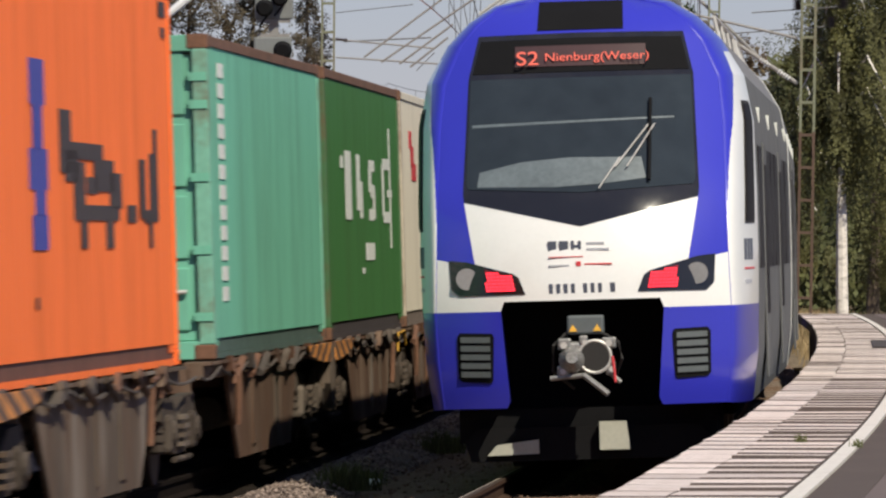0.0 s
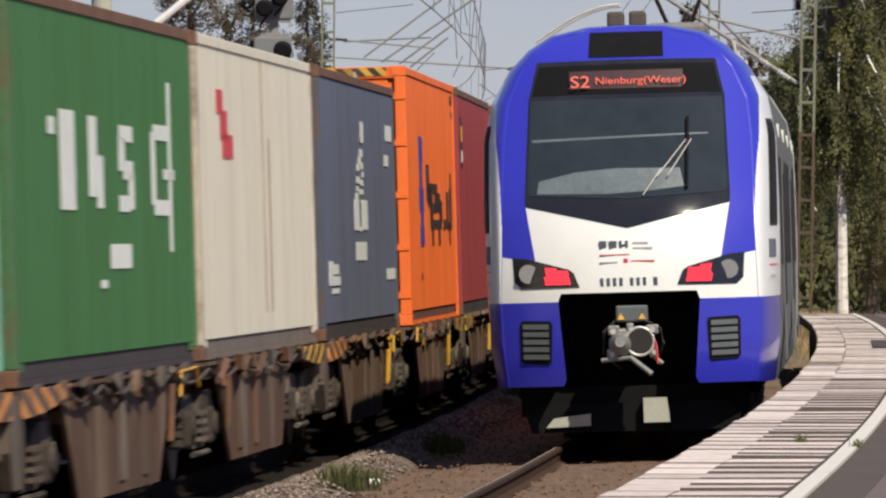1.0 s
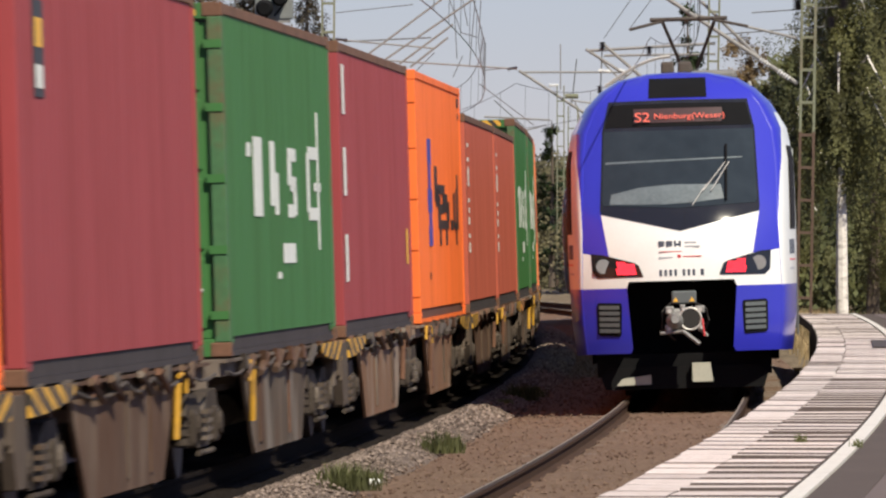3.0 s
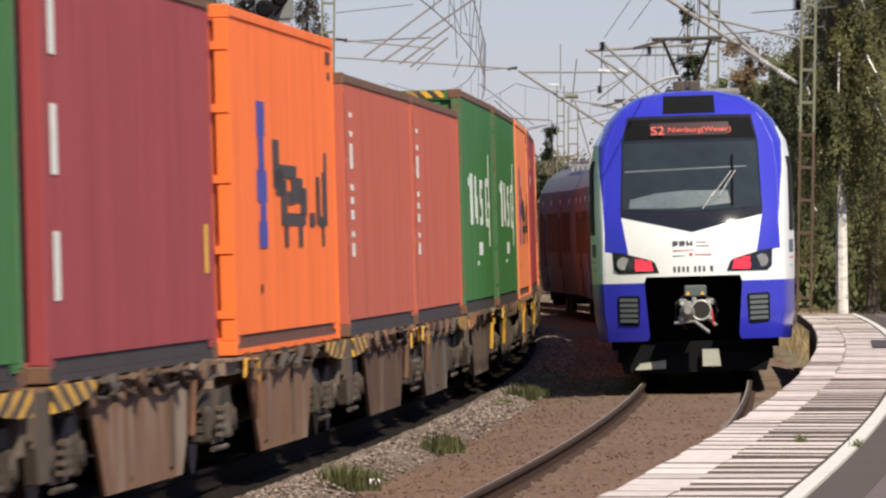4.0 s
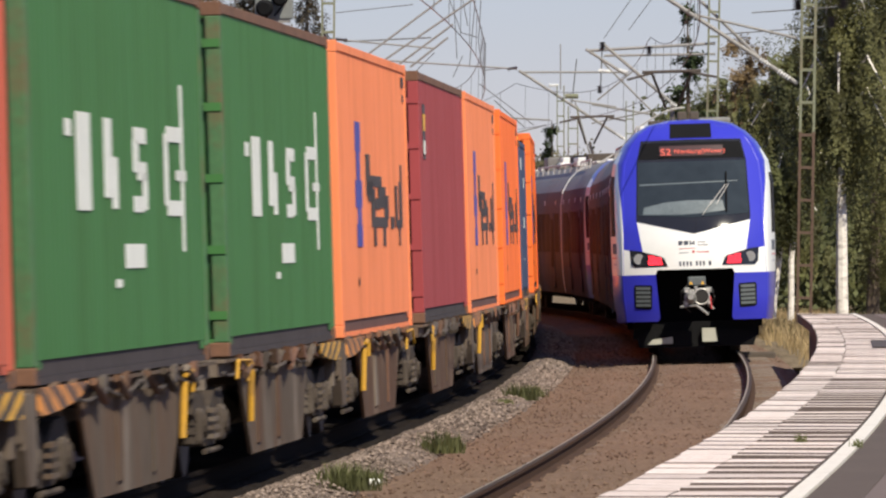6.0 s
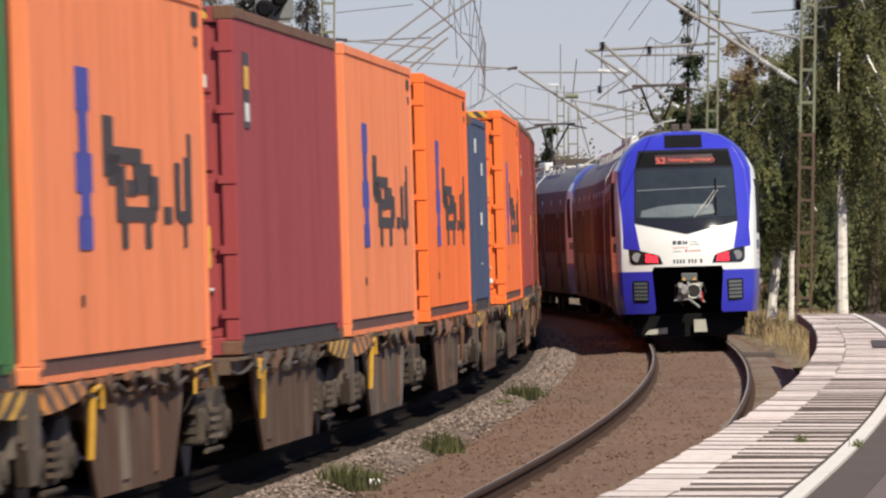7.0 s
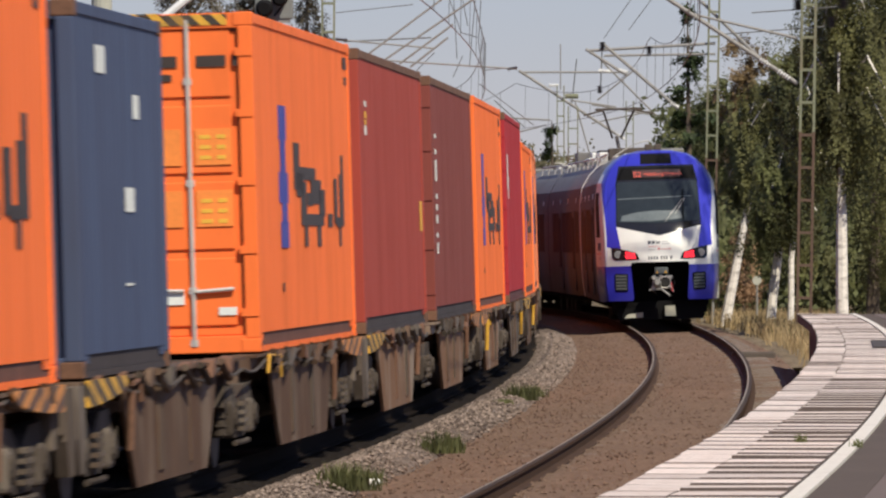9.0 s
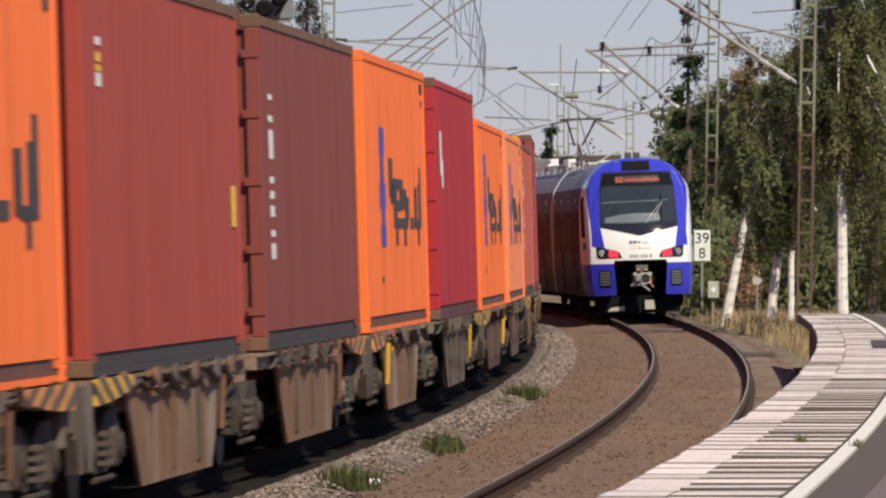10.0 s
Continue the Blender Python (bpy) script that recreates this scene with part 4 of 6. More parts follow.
def wagon_half(seed, jacobs):
    """Half of an articulated container wagon: outer end at -y, joint at +y."""
    rnd = random.Random(seed)
    e = empty("container_wagon", "rusty brown container wagon with yellow-black warning stripes", "freight wagon", "wagons of the freight train")
    tone = M["wagon_rusty" if seed in (8, 9, 20, 21, 22) else rnd.choice(["wagon", "wagon_grey", "wagon"])]
    Z = 1.075
    bm = bmesh.new()
    for sx in (-1, 1):
        a, b = sorted((sx * 1.02, sx * 1.16))
        box(bm, a, b, -6.35, 6.6, 0.90, Z - 0.04)
        box(bm, *sorted((sx * 1.0, sx * 1.22)), -6.35, 6.6, Z - 0.045, Z - 0.015)
    box(bm, -0.35, 0.35, -6.35, 6.9, 0.60, 0.98)
    for y in (-6.3, -3.2, 0.4, 3.6, 6.5):
        box(bm, -1.05, 1.05, y - 0.1, y + 0.1, 0.78, 1.0)
    part("underframe", bm, tone, e)
    for sx in (-1, 1):
        d0, d1 = rnd.uniform(-0.15, 0.15), rnd.uniform(-0.15, 0.15)
        bm = bmesh.new()
        prism(bm, [(-3.0 + d0, 0.96), (-2.85 + d0, 0.72), (-2.55 + d0, 0.45), (-2.15 + d0, 0.11), (3.3 + d1, 0.11), (4.0 + d1, 0.60), (4.35 + d1, 0.96)], 'x', *sorted((sx * 1.13, sx * 1.165)))
        pl = part("side_plate", bm, tone, e, "deep weathered side plate")
        for y in (rnd.uniform(-0.6, 0.8), rnd.uniform(1.8, 2.8)):
            w = rnd.uniform(0.04, 0.22)
            part("rib", boxes((*sorted((sx * 1.165, sx * 1.182)), y - w, y + w, 0.20, 0.92)), M[rnd.choice(["rust", "wagon", "wagon_grey", "wagon_grey"])], pl)
        for y in (-5.2, -3.6, -1.9, -0.2, 1.4, 3.2, 4.9):
            y += rnd.uniform(-0.3, 0.3)
            bm = prism(bmesh.new(), [(y - 0.3, 0.92), (y - 0.12, Z + 0.0), (y + 0.1, Z + 0.02), (y + 0.05, 0.95)], 'x', *sorted((sx * 1.16, sx * (1.23 + rnd.uniform(0, 0.04)))))
            part("bracket", bm, M[rnd.choice(["rust", "wagon", "under"])], e, "rusty folding bracket")
        y, pts = -6.0, []
        while y < 5.8:        # brake hose hanging in shallow loops
            l = rnd.uniform(1.8, 3.4)
            pts += [(sx * 1.215, y + l * q, 1.0 - 0.10 * math.sin(math.pi * q)) for q in np.linspace(0, 1, 6)[:-1]]
            y += l
        bm = path_tube(bmesh.new(), pts, 0.016, n=5)
        part("hose", bm, M["under"], e)
        stripes = M["hazard"] if rnd.random() < 0.45 else M["hazard_faded"]
        n = 8
        for y0, y1 in ((-6.15, -3.3),):
            top = [(y0 + (y1 - y0) * i / n, Z - 0.01) for i in range(n + 1)]
            low = [(y0 + (y1 - y0) * i / n, Z - 0.05 - 0.17 * math.cos(math.pi / 2 * i / n) ** 0.6) for i in range(n, -1, -1)]
            part("warning_plate", prism(bmesh.new(), top + low[1:], 'x', *sorted((sx * 1.235, sx * 1.262))), stripes, e, "curved plate with slanting warning stripes")
        if rnd.random() < 0.4:
            part("handrail", path_tube(bmesh.new(), [(sx * 1.25, 4.3, 0.80), (sx * 1.25, 4.35, 1.02), (sx * 1.25, 5.6, 1.04), (sx * 1.25, 5.75, 0.86)], 0.015), M["yellow"], e, "yellow bent handrail")
        for y in (-2.6, -1.0, 0.8, 2.4, 4.0):
            y += rnd.uniform(-0.4, 0.4)
            bm = tube(bmesh.new(), (sx * 1.235, y, 1.05), (sx * 1.235, y + 0.75, 0.88), 0.035, n=6)
            part("brace", bm, M[rnd.choice(["under", "bogie", "rust", "wagon", "wagon_grey"])], e)
        bm = bmesh.new()
        for y in ((-2.9,) if rnd.random() < 0.35 else (3.9,)):
            tube(bm, (sx * 1.20, y, 0.42), (sx * 1.22, y + 0.05, 0.92), 0.03)
            tube(bm, (sx * 1.23, y + 0.05, 0.98), (sx * 1.23, y + 0.55, 1.01), 0.022)
            tube(bm, (sx * 1.23, y + 0.55, 1.01), (sx * 1.23, y + 0.57, 0.82), 0.022)
        part("lever", bm, M["yellow" if rnd.random() < 0.4 else "rust"], e)
        bm = boxes((*sorted((sx * 0.85, sx * 1.235)), -6.5, -6.22, 0.66, 1.03), (*sorted((sx * 1.05, sx * 1.2)), -6.2, -5.95, 0.55, 1.0), bev=0.02)
        part("end_beam", bm, M["wagon_grey"], e, "pale grey end beam")
        bm = prism(bmesh.new(), [(-6.75, 1.03), (-6.85, 0.62), (-6.70, 0.34), (-6.42, 0.34), (-6.30, 0.62), (-6.35, 1.03)], 'x', *sorted((sx * 1.16, sx * 1.25)))
        part("end_bracket", bm, M["wagon_grey"], e, "pale scoured end bracket")
        bm = bmesh.new()
        tube(bm, (sx * 0.88, -6.5, 0.98), (sx * 0.88, -6.72, 0.98), 0.11, n=12)
        tube(bm, (sx * 0.88, -6.72, 0.98), (sx * 0.88, -6.76, 0.98), 0.22, n=16)
        part("buffer", bm, M["under"], e)
        bm = bmesh.new()
        box(bm, *sorted((sx * 0.9, sx * 1.14)), -1.0, 0.6, 0.40, 0.70, bev=0.03)
        tube(bm, (sx * 0.8, 1.0, 0.5), (sx * 0.8, 2.6, 0.5), 0.17, n=12)
        part("brake_gear", bm, M["under"], e)
    bogie(e, -4.75)
    if jacobs:
        bogie(e, 6.85)
    part("deck_plate", boxes((-0.9, 0.9, -6.3, 6.5, 0.98, 1.02)), M["under"], e)
    for o in e.children_recursive:      # low deck: everything above the plates' lower edge sits closer
        if o.name.startswith(("bogie", "wheelset", "axle_", "spring", "brake_rod", "bearer")):
            continue
        for v in o.data.vertices:
            if v.co.z > 0.3:
                v.co.z = 0.3 + (v.co.z - 0.3) * 0.884
    return e


# index, colour, height, marks, doors face the camera, door marks, label
TALL, LOW = 2.985, 2.68
LOAD = [
    (-7.56, "orange", TALL, "blue_black", 1, "", "orange shipping container with blue emblem and dark lettering"),
    (7.7, "mint", LOW, "mint", 1, "", "mint green shipping container with stained corrugated walls"),
    (20.6, "green", LOW, "big_white", 0, "", "dark green shipping container with large white lettering"),
    (33.3, "cream", LOW, "cream", 0, "", "cream shipping container with rust streaks and red emblem"),
    (46.4, "slate", LOW, "slate", 0, "", "slate blue shipping container with white lettering"),
    (61.2, "orange", TALL, "blue_black", 1, "", "orange shipping container with blue emblem and dark lettering"),
    (74.6, "maroon", TALL, "sticker", 0, "", "maroon shipping container with a black placard"),
    (89.3, "green", TALL, "big_white", 1, "", "dark green shipping container with large white lettering"),
    (102.8, "maroon", TALL, "bars", 0, "", "maroon shipping container with long white stencilled bars"),
    (116.8, "orange", TALL, "blue_black", 1, "", "orange shipping container with blue emblem and dark lettering"),
    (130.4, "redbrown", LOW, "column", 0, "", "red-brown shipping container with a white stencilled column"),
    (142.9, "redbrown", LOW, "column", 0, "", "red-brown shipping container with a white stencilled column"),
    (156.2, "green", TALL, "big_white", 0, "", "green shipping container with large white lettering"),
    (170.2, "green", TALL, "big_white", 1, "", "green shipping container with large white lettering"),
    (183.6, "orange_faded", TALL, "blue_black", 0, "", "faded orange shipping container with blue emblem"),
    (198.6, "maroon", TALL, "sticker", 1, "maroon", "maroon shipping container with a black placard"),
    (212.0, "orange_faded", TALL, "blue_black", 0, "", "faded orange shipping container with blue emblem"),
    (227.2, "orange", TALL, "blue_black", 1, "", "orange shipping container with blue emblem and dark lettering"),
    (241.0, "blue", LOW, "blue_small", 0, "", "short blue shipping container with small white lettering"),
    (255.3, "orange", TALL, "blue_black", 1, "orange", "orange shipping container with yellow door stickers"),
    (269.0, "rust_red", TALL, "small_marks", 0, "", "rust-red shipping container with small stickers"),
    (283.5, "brown", TALL, "column", 1, "brown", "brown shipping container with white stencilled figures"),
    (297.2, "orange", TALL, "blue_black", 0, "", "orange shipping container with blue emblem and dark lettering"),
    (312.0, "red", TALL, "red_white", 1, "", "bright red shipping container with white lettering"),
    (325.6, "orange", LOW, "blue_black", 0, "", "orange shipping container with blue emblem and dark lettering"),
    (339.6, "orange_faded", LOW, "blue_black", 0, "", "faded orange shipping container with blue emblem"),
    (353.2, "redbrown", LOW, "column", 0, "", "red-brown shipping container with a white stencilled column"),
    (367.2, "maroon", TALL, "column", 1, "", "maroon shipping container with a white stencilled column"),
    # loads from here on stay unseen, added for reflections in the commuter train
    (381.0, "redbrown", TALL, "column", 0, "", "red-brown shipping container with a white stencilled column"),
    (394.8, "orange", TALL, "blue_black", 0, "", "orange shipping container with blue emblem and dark lettering"),
    (408.6, "maroon", TALL, "sticker", 0, "", "maroon shipping container with a black placard"),
    (422.4, "rust_red", TALL, "small_marks", 0, "", "rust-red shipping container with small stickers"),
    (436.2, "redbrown", TALL, "column", 0, "", "red-brown shipping container with a white stencilled column"),
    (450.0, "orange", TALL, "blue_black", 0, "", "orange shipping container with blue emblem and dark lettering"),
    (463.8, "maroon", TALL, "column", 0, "", "maroon shipping container with a white stencilled column"),
    (477.6, "redbrown", TALL, "column", 0, "", "red-brown shipping container with a white stencilled column"),
]
M["cream_stain"] = mat("rust_streak", (0.42, 0.33, 0.22), 0.7, var=0.2)
DECK = 0.99

def freight_train():
    boxes_, wagons = [], []
    for i, (s, col, H, marks, doors, dmarks, label) in enumerate(LOAD):
        L = 3.029 if col == "blue" else HALF
        c = container(label, col, H, L, bool(doors))
        freight_marks(c, marks, H)
        if dmarks:
            door_marks(c, dmarks, H)
        if H == TALL:
            bm = bmesh.new()
            for x0 in (-0.35,):
                box(bm, x0 - 0.55, x0 + 0.75, -L - 0.001, -L + 0.9, H - 0.012, H + 0.003)
            box(bm, 0.2, 1.0, -L - 0.004, -L + 0.004, H - 0.11, H - 0.015)
            part("warning_strip", bm, M["hazard"], c, "yellow-black height warning strip")
        boxes_.append((c, s + L, L))
        w = wagon_half(i, i % 2 == 0)
        wagons.append((w, s + HALF, i % 2 == 1))
    return boxes_, wagons


# ---- commuter train ----
FACE = [(1.195, 0.6), (1.235, 1.0), (1.25, 1.42), (1.235, 1.87), (1.225, 2.4), (1.205, 3.0), (1.165, 3.38), (1.03, 3.7), (0.884, 3.88), (0.697, 4.02), (0.364, 4.1), (0.0, 4.115)]
BODY = [(1.377, 0.58), (1.433, 1.0), (1.449, 1.42), (1.459, 1.87), (1.459, 2.4), (1.449, 3.0), (1.377, 3.4), (1.19, 3.72), (0.994, 3.92), (0.766, 4.06), (0.393, 4.14), (0.0, 4.155)]

def nose_y(x, z):
    """How far the face lies behind the tip."""
    b = 0.0
    if z > 2.2:
        u = z - 2.2
        b = 0.188 + 0.442 * u + 0.36 * min(u, 0.35) ** 2 + 0.252 * max(0.0, u - 0.35) + 0.02 * u * u + 2.0 * max(0.0, z - 3.78) ** 2
    elif z > 1.35:
        b = 0.26 * (z - 1.35) ** 2
    elif z < 1.0:
        b = 0.3 * (1.0 - z) ** 2
    return b + 0.40 * (abs(x) / 1.3) ** 2.2


def smooth_part(name, bm, material, parent, label="", smooth=True):
    return part(name, bm, material, parent, label, smooth=True)


def face_panel(poly, off, thick=0.03, cell=0.12, mirror=False):
    """A panel given in front view, bent onto the face of the train."""
    bm = bmesh.new()
    for sgn in ((1, -1) if mirror else (1,)):
        vs = [bm.verts.new((sgn * x, 0, z)) for x, z in poly]
        bm.faces.new(vs)
    for k in range(-12, 13):
        bmesh.ops.bisect_plane(bm, geom=bm.verts[:] + bm.edges[:] + bm.faces[:], plane_co=(k * cell, 0, 0), plane_no=(1, 0, 0))
    for k in range(2, 37):
        bmesh.ops.bisect_plane(bm, geom=bm.verts[:] + bm.edges[:] + bm.faces[:], plane_co=(0, 0, k * cell), plane_no=(0, 0, 1))
    for v in bm.verts:
        v.co.y = nose_y(v.co.x, v.co.z) - off
    bmesh.ops.recalc_face_normals(bm, faces=bm.faces[:])
    for f in bm.faces:
        if f.normal.y > 0:
            f.normal_flip()
    r = bmesh.ops.extrude_face_region(bm, geom=bm.faces[:])
    for v in r["geom"]:
        if isinstance(v, bmesh.types.BMVert):
            v.co.y += thick
    bmesh.ops.recalc_face_normals(bm, faces=bm.faces[:])
    return bm


def mirror_poly(p):
    return p + [(-x, z) for x, z in reversed(p) if abs(x) > 1e-6]


def text(words, size, material, parent, loc, label="", lean=0.0):
    cu = bpy.data.curves.new("words", 'FONT')
    cu.body = words
    cu.size = size
    cu.extrude = 0.002
    tmp = bpy.data.objects.new("words", cu)
    scene.collection.objects.link(tmp)
    me = bpy.data.meshes.new_from_object(tmp.evaluated_get(bpy.context.evaluated_depsgraph_get()))
    bpy.data.objects.remove(tmp)
    me.materials.clear()
    me.materials.append(material)
    ob = new("lettering", me)
    ob.parent = parent
    ob.matrix_basis = pose(*loc, 90 - lean, 0, 0)
    if label:
        ob["label"] = label
    return ob


CAR = 21.0
NOSE = 2.3
def car_shell(e, y0, y1, nose=False):
    """Side walls, roof and skirt of one car between y0 and y1."""
    prof = [p for p in BODY]
    full = prof + [(-x, z) for x, z in reversed(prof[:-1])]
    ys = np.linspace(y0, y1, 14)
    def strip(idx, name, material, label=""):
        bm = bmesh.new()
        rows = [[bm.verts.new((full[i][0], y, full[i][1])) for i in idx] for y in ys]
        for a, b in zip(rows, rows[1:]):
            for i in range(len(idx) - 1):
                bm.faces.new((a[i], a[i + 1], b[i + 1], b[i]))
        bmesh.ops.recalc_face_normals(bm, faces=bm.faces[:])
        return part(name, bm, material, e, label, smooth=True)
    n = len(full)
    strip([6, 7, 8, 9, 10, 11, 12, 13, 14, 15, 16], "roof", M["roof_grey"])
    for idx in ([2, 3, 4, 5, 6], [16, 17, 18, 19, 20]):
        strip(idx, "side_wall", M["train_grey"], "silver-grey side wall")
    for idx in ([0, 1, 2], [20, 21, 22]):
        strip(idx, "skirt", M["train_grey"])
    bm = bmesh.new()
    box(bm, -1.2, 1.2, y0 + 0.4, y1 - 0.3, 0.45, 1.0)
    for y in (y0, y1 - 0.05):
        prism(bm, [(x * 0.97, z) for x, z in full], 'y', y + 0.02, y + 0.05)
    part("underfloor", bm, M["train_dark"], e)
    for sx in (-1, 1):
        k = 0
        y = y0 + (0.9 if nose else 1.2)
        while y + 2.0 < y1 - 0.8:
            door = k % 4 == 1
            w = 1.5 if door else 1.75
            if door:
                bm = boxes((*sorted((sx * 1.445, sx * 1.47)), y, y + w, 0.72, 2.85), bev=0.01)
                d = part("door", bm, M["train_grey"], e, "grey double door")
                bm = boxes((*sorted((sx * 1.455, sx * 1.475)), y + 0.12, y + 0.68, 1.3, 2.65), (*sorted((sx * 1.455, sx * 1.475)), y + 0.82, y + 1.38, 1.3, 2.65))
                part("pane", bm, M["side_glass"], d)
            else:
                bm = boxes((*sorted((sx * 1.45, sx * 1.463)), y, y + w, 1.72, 2.80), bev=0.004)
                part("window", bm, M["side_glass"], e, "dark tinted side window")
            y += w + (0.35 if not door else 0.45)
            k += 1
        for q in np.arange(y0 + 2.5, y1 - 1, 4.8):
            part("marker", boxes((*sorted((sx * 1.42, sx * 1.452)), q, q + 0.08, 3.02, 3.16)), M["white_mark"], e, "small white side lamp")
    for yb in (y0 + 3.2, y1 - 3.2) if nose else (y1 - 0.5,):
        bm = wheelset(yb - 1.2)
        part("wheelset", bm, M["wheel"], e)
        part("wheelset", wheelset(yb + 1.2), M["wheel"], e)


def roof_gear(e, y0, y1, seed, tall=0.34):
    rnd = random.Random(seed)
    y = y0
    while y < y1:
        l = rnd.uniform(0.6, 1.7)
        h = rnd.uniform(0.06, tall)
        w = rnd.uniform(0.3, 0.8)
        bm = boxes((-w, w, y, y + l, 4.10, 4.12 + h), bev=0.03)
        part("roof_unit", bm, M[rnd.choice(["roof_grey", "train_white", "zinc", "under"])], e, "roof equipment box")
        y += l + rnd.uniform(0.4, 1.2)
    for sx in (-1, 1):
        r = part("roof_rail", tube(bmesh.new(), (sx * 0.9, y0, 4.18), (sx * 0.9, y1, 4.18), 0.025), M["zinc"], e)
        for q in np.arange(y0, y1, 2.6):
            part("rail_post", tube(bmesh.new(), (sx * 0.95, q, 3.92), (sx * 0.9, q, 4.18), 0.02), M["zinc"], r)


def end_car(label):
    e = empty("commuter_train_car", label, "train", "cars of the commuter train")
    # face panels
    mask = [(0, 3.79), (0.88, 3.78), (0.965, 3.41), (1.005, 2.42), (0.995, 2.35), (0, 2.12)]
    cap = [(0, 3.79), (0.88, 3.78)] + [p for p in FACE[7:]]
    pillar = [(0.88, 3.78), (0.965, 3.41), (1.005, 2.42), (0.995, 2.35), (0.90, 1.80), FACE[3], FACE[4], FACE[5], FACE[6], FACE[7]]
    white = [(0, 2.12), (0.995, 2.35), (0.90, 1.80), FACE[3], FACE[2], (0.69, 1.42), (0.66, 1.50), (0, 1.50)]
    bumper = [(0.69, 1.42), FACE[2], FACE[1], FACE[0], (0.66, 0.60), (0.63, 0.66)]
    smooth_part("front_panel", face_panel(mirror_poly(white), 0.0, 0.05), M["train_white"], e, "white front panel")
    smooth_part("roof_cap", face_panel(mirror_poly(cap), 0.0, 0.05), M["train_blue"], e, "blue front cap")
    for sgn in (1, -1):
        smooth_part("pillar", face_panel([(sgn * x, z) for x, z in pillar], 0.0, 0.05), M["train_blue"], e, "blue windscreen pillar")
        smooth_part("bumper", face_panel([(sgn * x, z) for x, z in bumper], 0.0, 0.10), M["train_blue"], e, "blue lower bumper")
    m = smooth_part("windscreen_mask", face_panel(mirror_poly(mask), 0.004, 0.05), M["train_black"], e, "black windscreen surround")
    glass = [(0.0, 3.40), (0.945, 3.40), (0.975, 2.50), (0.955, 2.46), (0.0, 2.41)]
    smooth_part("windscreen", face_panel(mirror_poly(glass), 0.010, 0.012), M["glass"], m, "grey tinted windscreen")
    film = [(-0.86, 2.60), (-0.50, 2.68), (-0.1, 2.71), (0.52, 2.70), (0.56, 2.52), (0.2, 2.48), (-0.2, 2.46), (-0.88, 2.475)]
    smooth_part("dashboard", face_panel(film, 0.0125, 0.004), M["dash"], m, "pale dashboard seen behind the glass")
    smooth_part("sun_blind", face_panel([(-0.93, 3.01), (0.80, 3.045), (0.80, 3.03), (-0.93, 2.985)], 0.0125, 0.004), M["dash"], m, "edge of a sun blind behind the glass")
    smooth_part("sign_frame", face_panel(mirror_poly([(0, 3.745), (0.86, 3.735), (0.93, 3.45), (0, 3.45)]), 0.010, 0.01), M["train_dark"], m, "destination sign box")
    smooth_part("display", face_panel([(-0.56, 3.68), (0.56, 3.68), (0.56, 3.50), (-0.56, 3.50)], 0.020, 0.006), M["led_dim"], m, "dark destination display")
    yy = nose_y(0.0, 3.515) - 0.032
    tilt = math.degrees(math.atan((nose_y(0.0, 3.65) - nose_y(0.0, 3.5)) / 0.15))
    text("S2", 0.21, M["led"], m, (-0.55, yy, 3.515), "glowing orange line number", tilt)
    text("Nienburg(Weser)", 0.125, M["led"], m, (-0.305, yy + 0.02, 3.545), "glowing orange destination", tilt)
    smooth_part("roof_camera_window", face_panel([(-0.36, 4.07), (0.36, 4.07), (0.37, 3.815), (-0.37, 3.815)], 0.008, 0.01), M["train_dark"], e, "dark window above the sign")
    # lights
    for sgn in (1, -1):
        lamp = [(1.13, 1.86), (0.98, 1.845), (0.58, 1.735), (0.53, 1.70), (0.475, 1.56), (1.05, 1.555), (1.115, 1.62)]
        h = smooth_part("light_housing", face_panel([(sgn * x, z) for x, z in lamp], 0.010, 0.02), M["train_black"], e, "black light housing")
        bm = bmesh.new()
        xc, zc = sgn * 0.975, 1.70
        tube(bm, (xc, nose_y(xc, zc) - 0.03, zc), (xc, nose_y(xc, zc) + 0.05, zc), 0.092, n=24)
        smooth_part("headlamp", bm, M["lamp_glass"], h, "unlit round headlamp")
        smooth_part("tail_lens", face_panel([(sgn * x, z) for x, z in [(0.82, 1.775), (0.61, 1.715), (0.555, 1.59), (0.79, 1.60)]], 0.014, 0.01), M["tail_dark"], h)
        bm = bmesh.new()
        for r in range(6):
            for k in range(9):
                z = 1.600 + r * 0.028
                x = 0.575 + k * 0.0275 + r * 0.006
                if z > 1.715 + (x - 0.61) * 0.27 or x > 0.81:
                    continue
                xx = sgn * x
                box(bm, xx - 0.0105, xx + 0.0105, nose_y(xx, z) - 0.026, nose_y(xx, z) - 0.01, z - 0.0105, z + 0.0105)
        smooth_part("tail_light", bm, M["tail"], h, "glowing red tail light")
        g = [(1.05, 1.245), (0.77, 1.235), (0.755, 1.20), (0.77, 0.84), (0.79, 0.815), (1.04, 0.83), (1.07, 0.86), (1.075, 1.21)]
        gr = smooth_part("grille", face_panel([(sgn * x, z) for x, z in g], 0.012, 0.03), M["train_dark"], e, "dark framed bumper grille")
        for k in range(5):
            z = 0.865 + k * 0.073
            smooth_part("grille_slat", face_panel([(sgn * x, zz) for x, zz in [(0.79, z), (1.045, z + 0.006), (1.045, z + 0.054), (0.79, z + 0.048)]], 0.030, 0.02), M["grille"], gr)
    # emblem and lettering as plain bars
    def bars(items, material, label):
        for x0, x1, z0, z1 in items:
            y = nose_y((x0 + x1) / 2, (z0 + z1) / 2)
            part("emblem", boxes((x0, x1, y - 0.008, y + 0.01, z0, z1)), M[material], e, label)
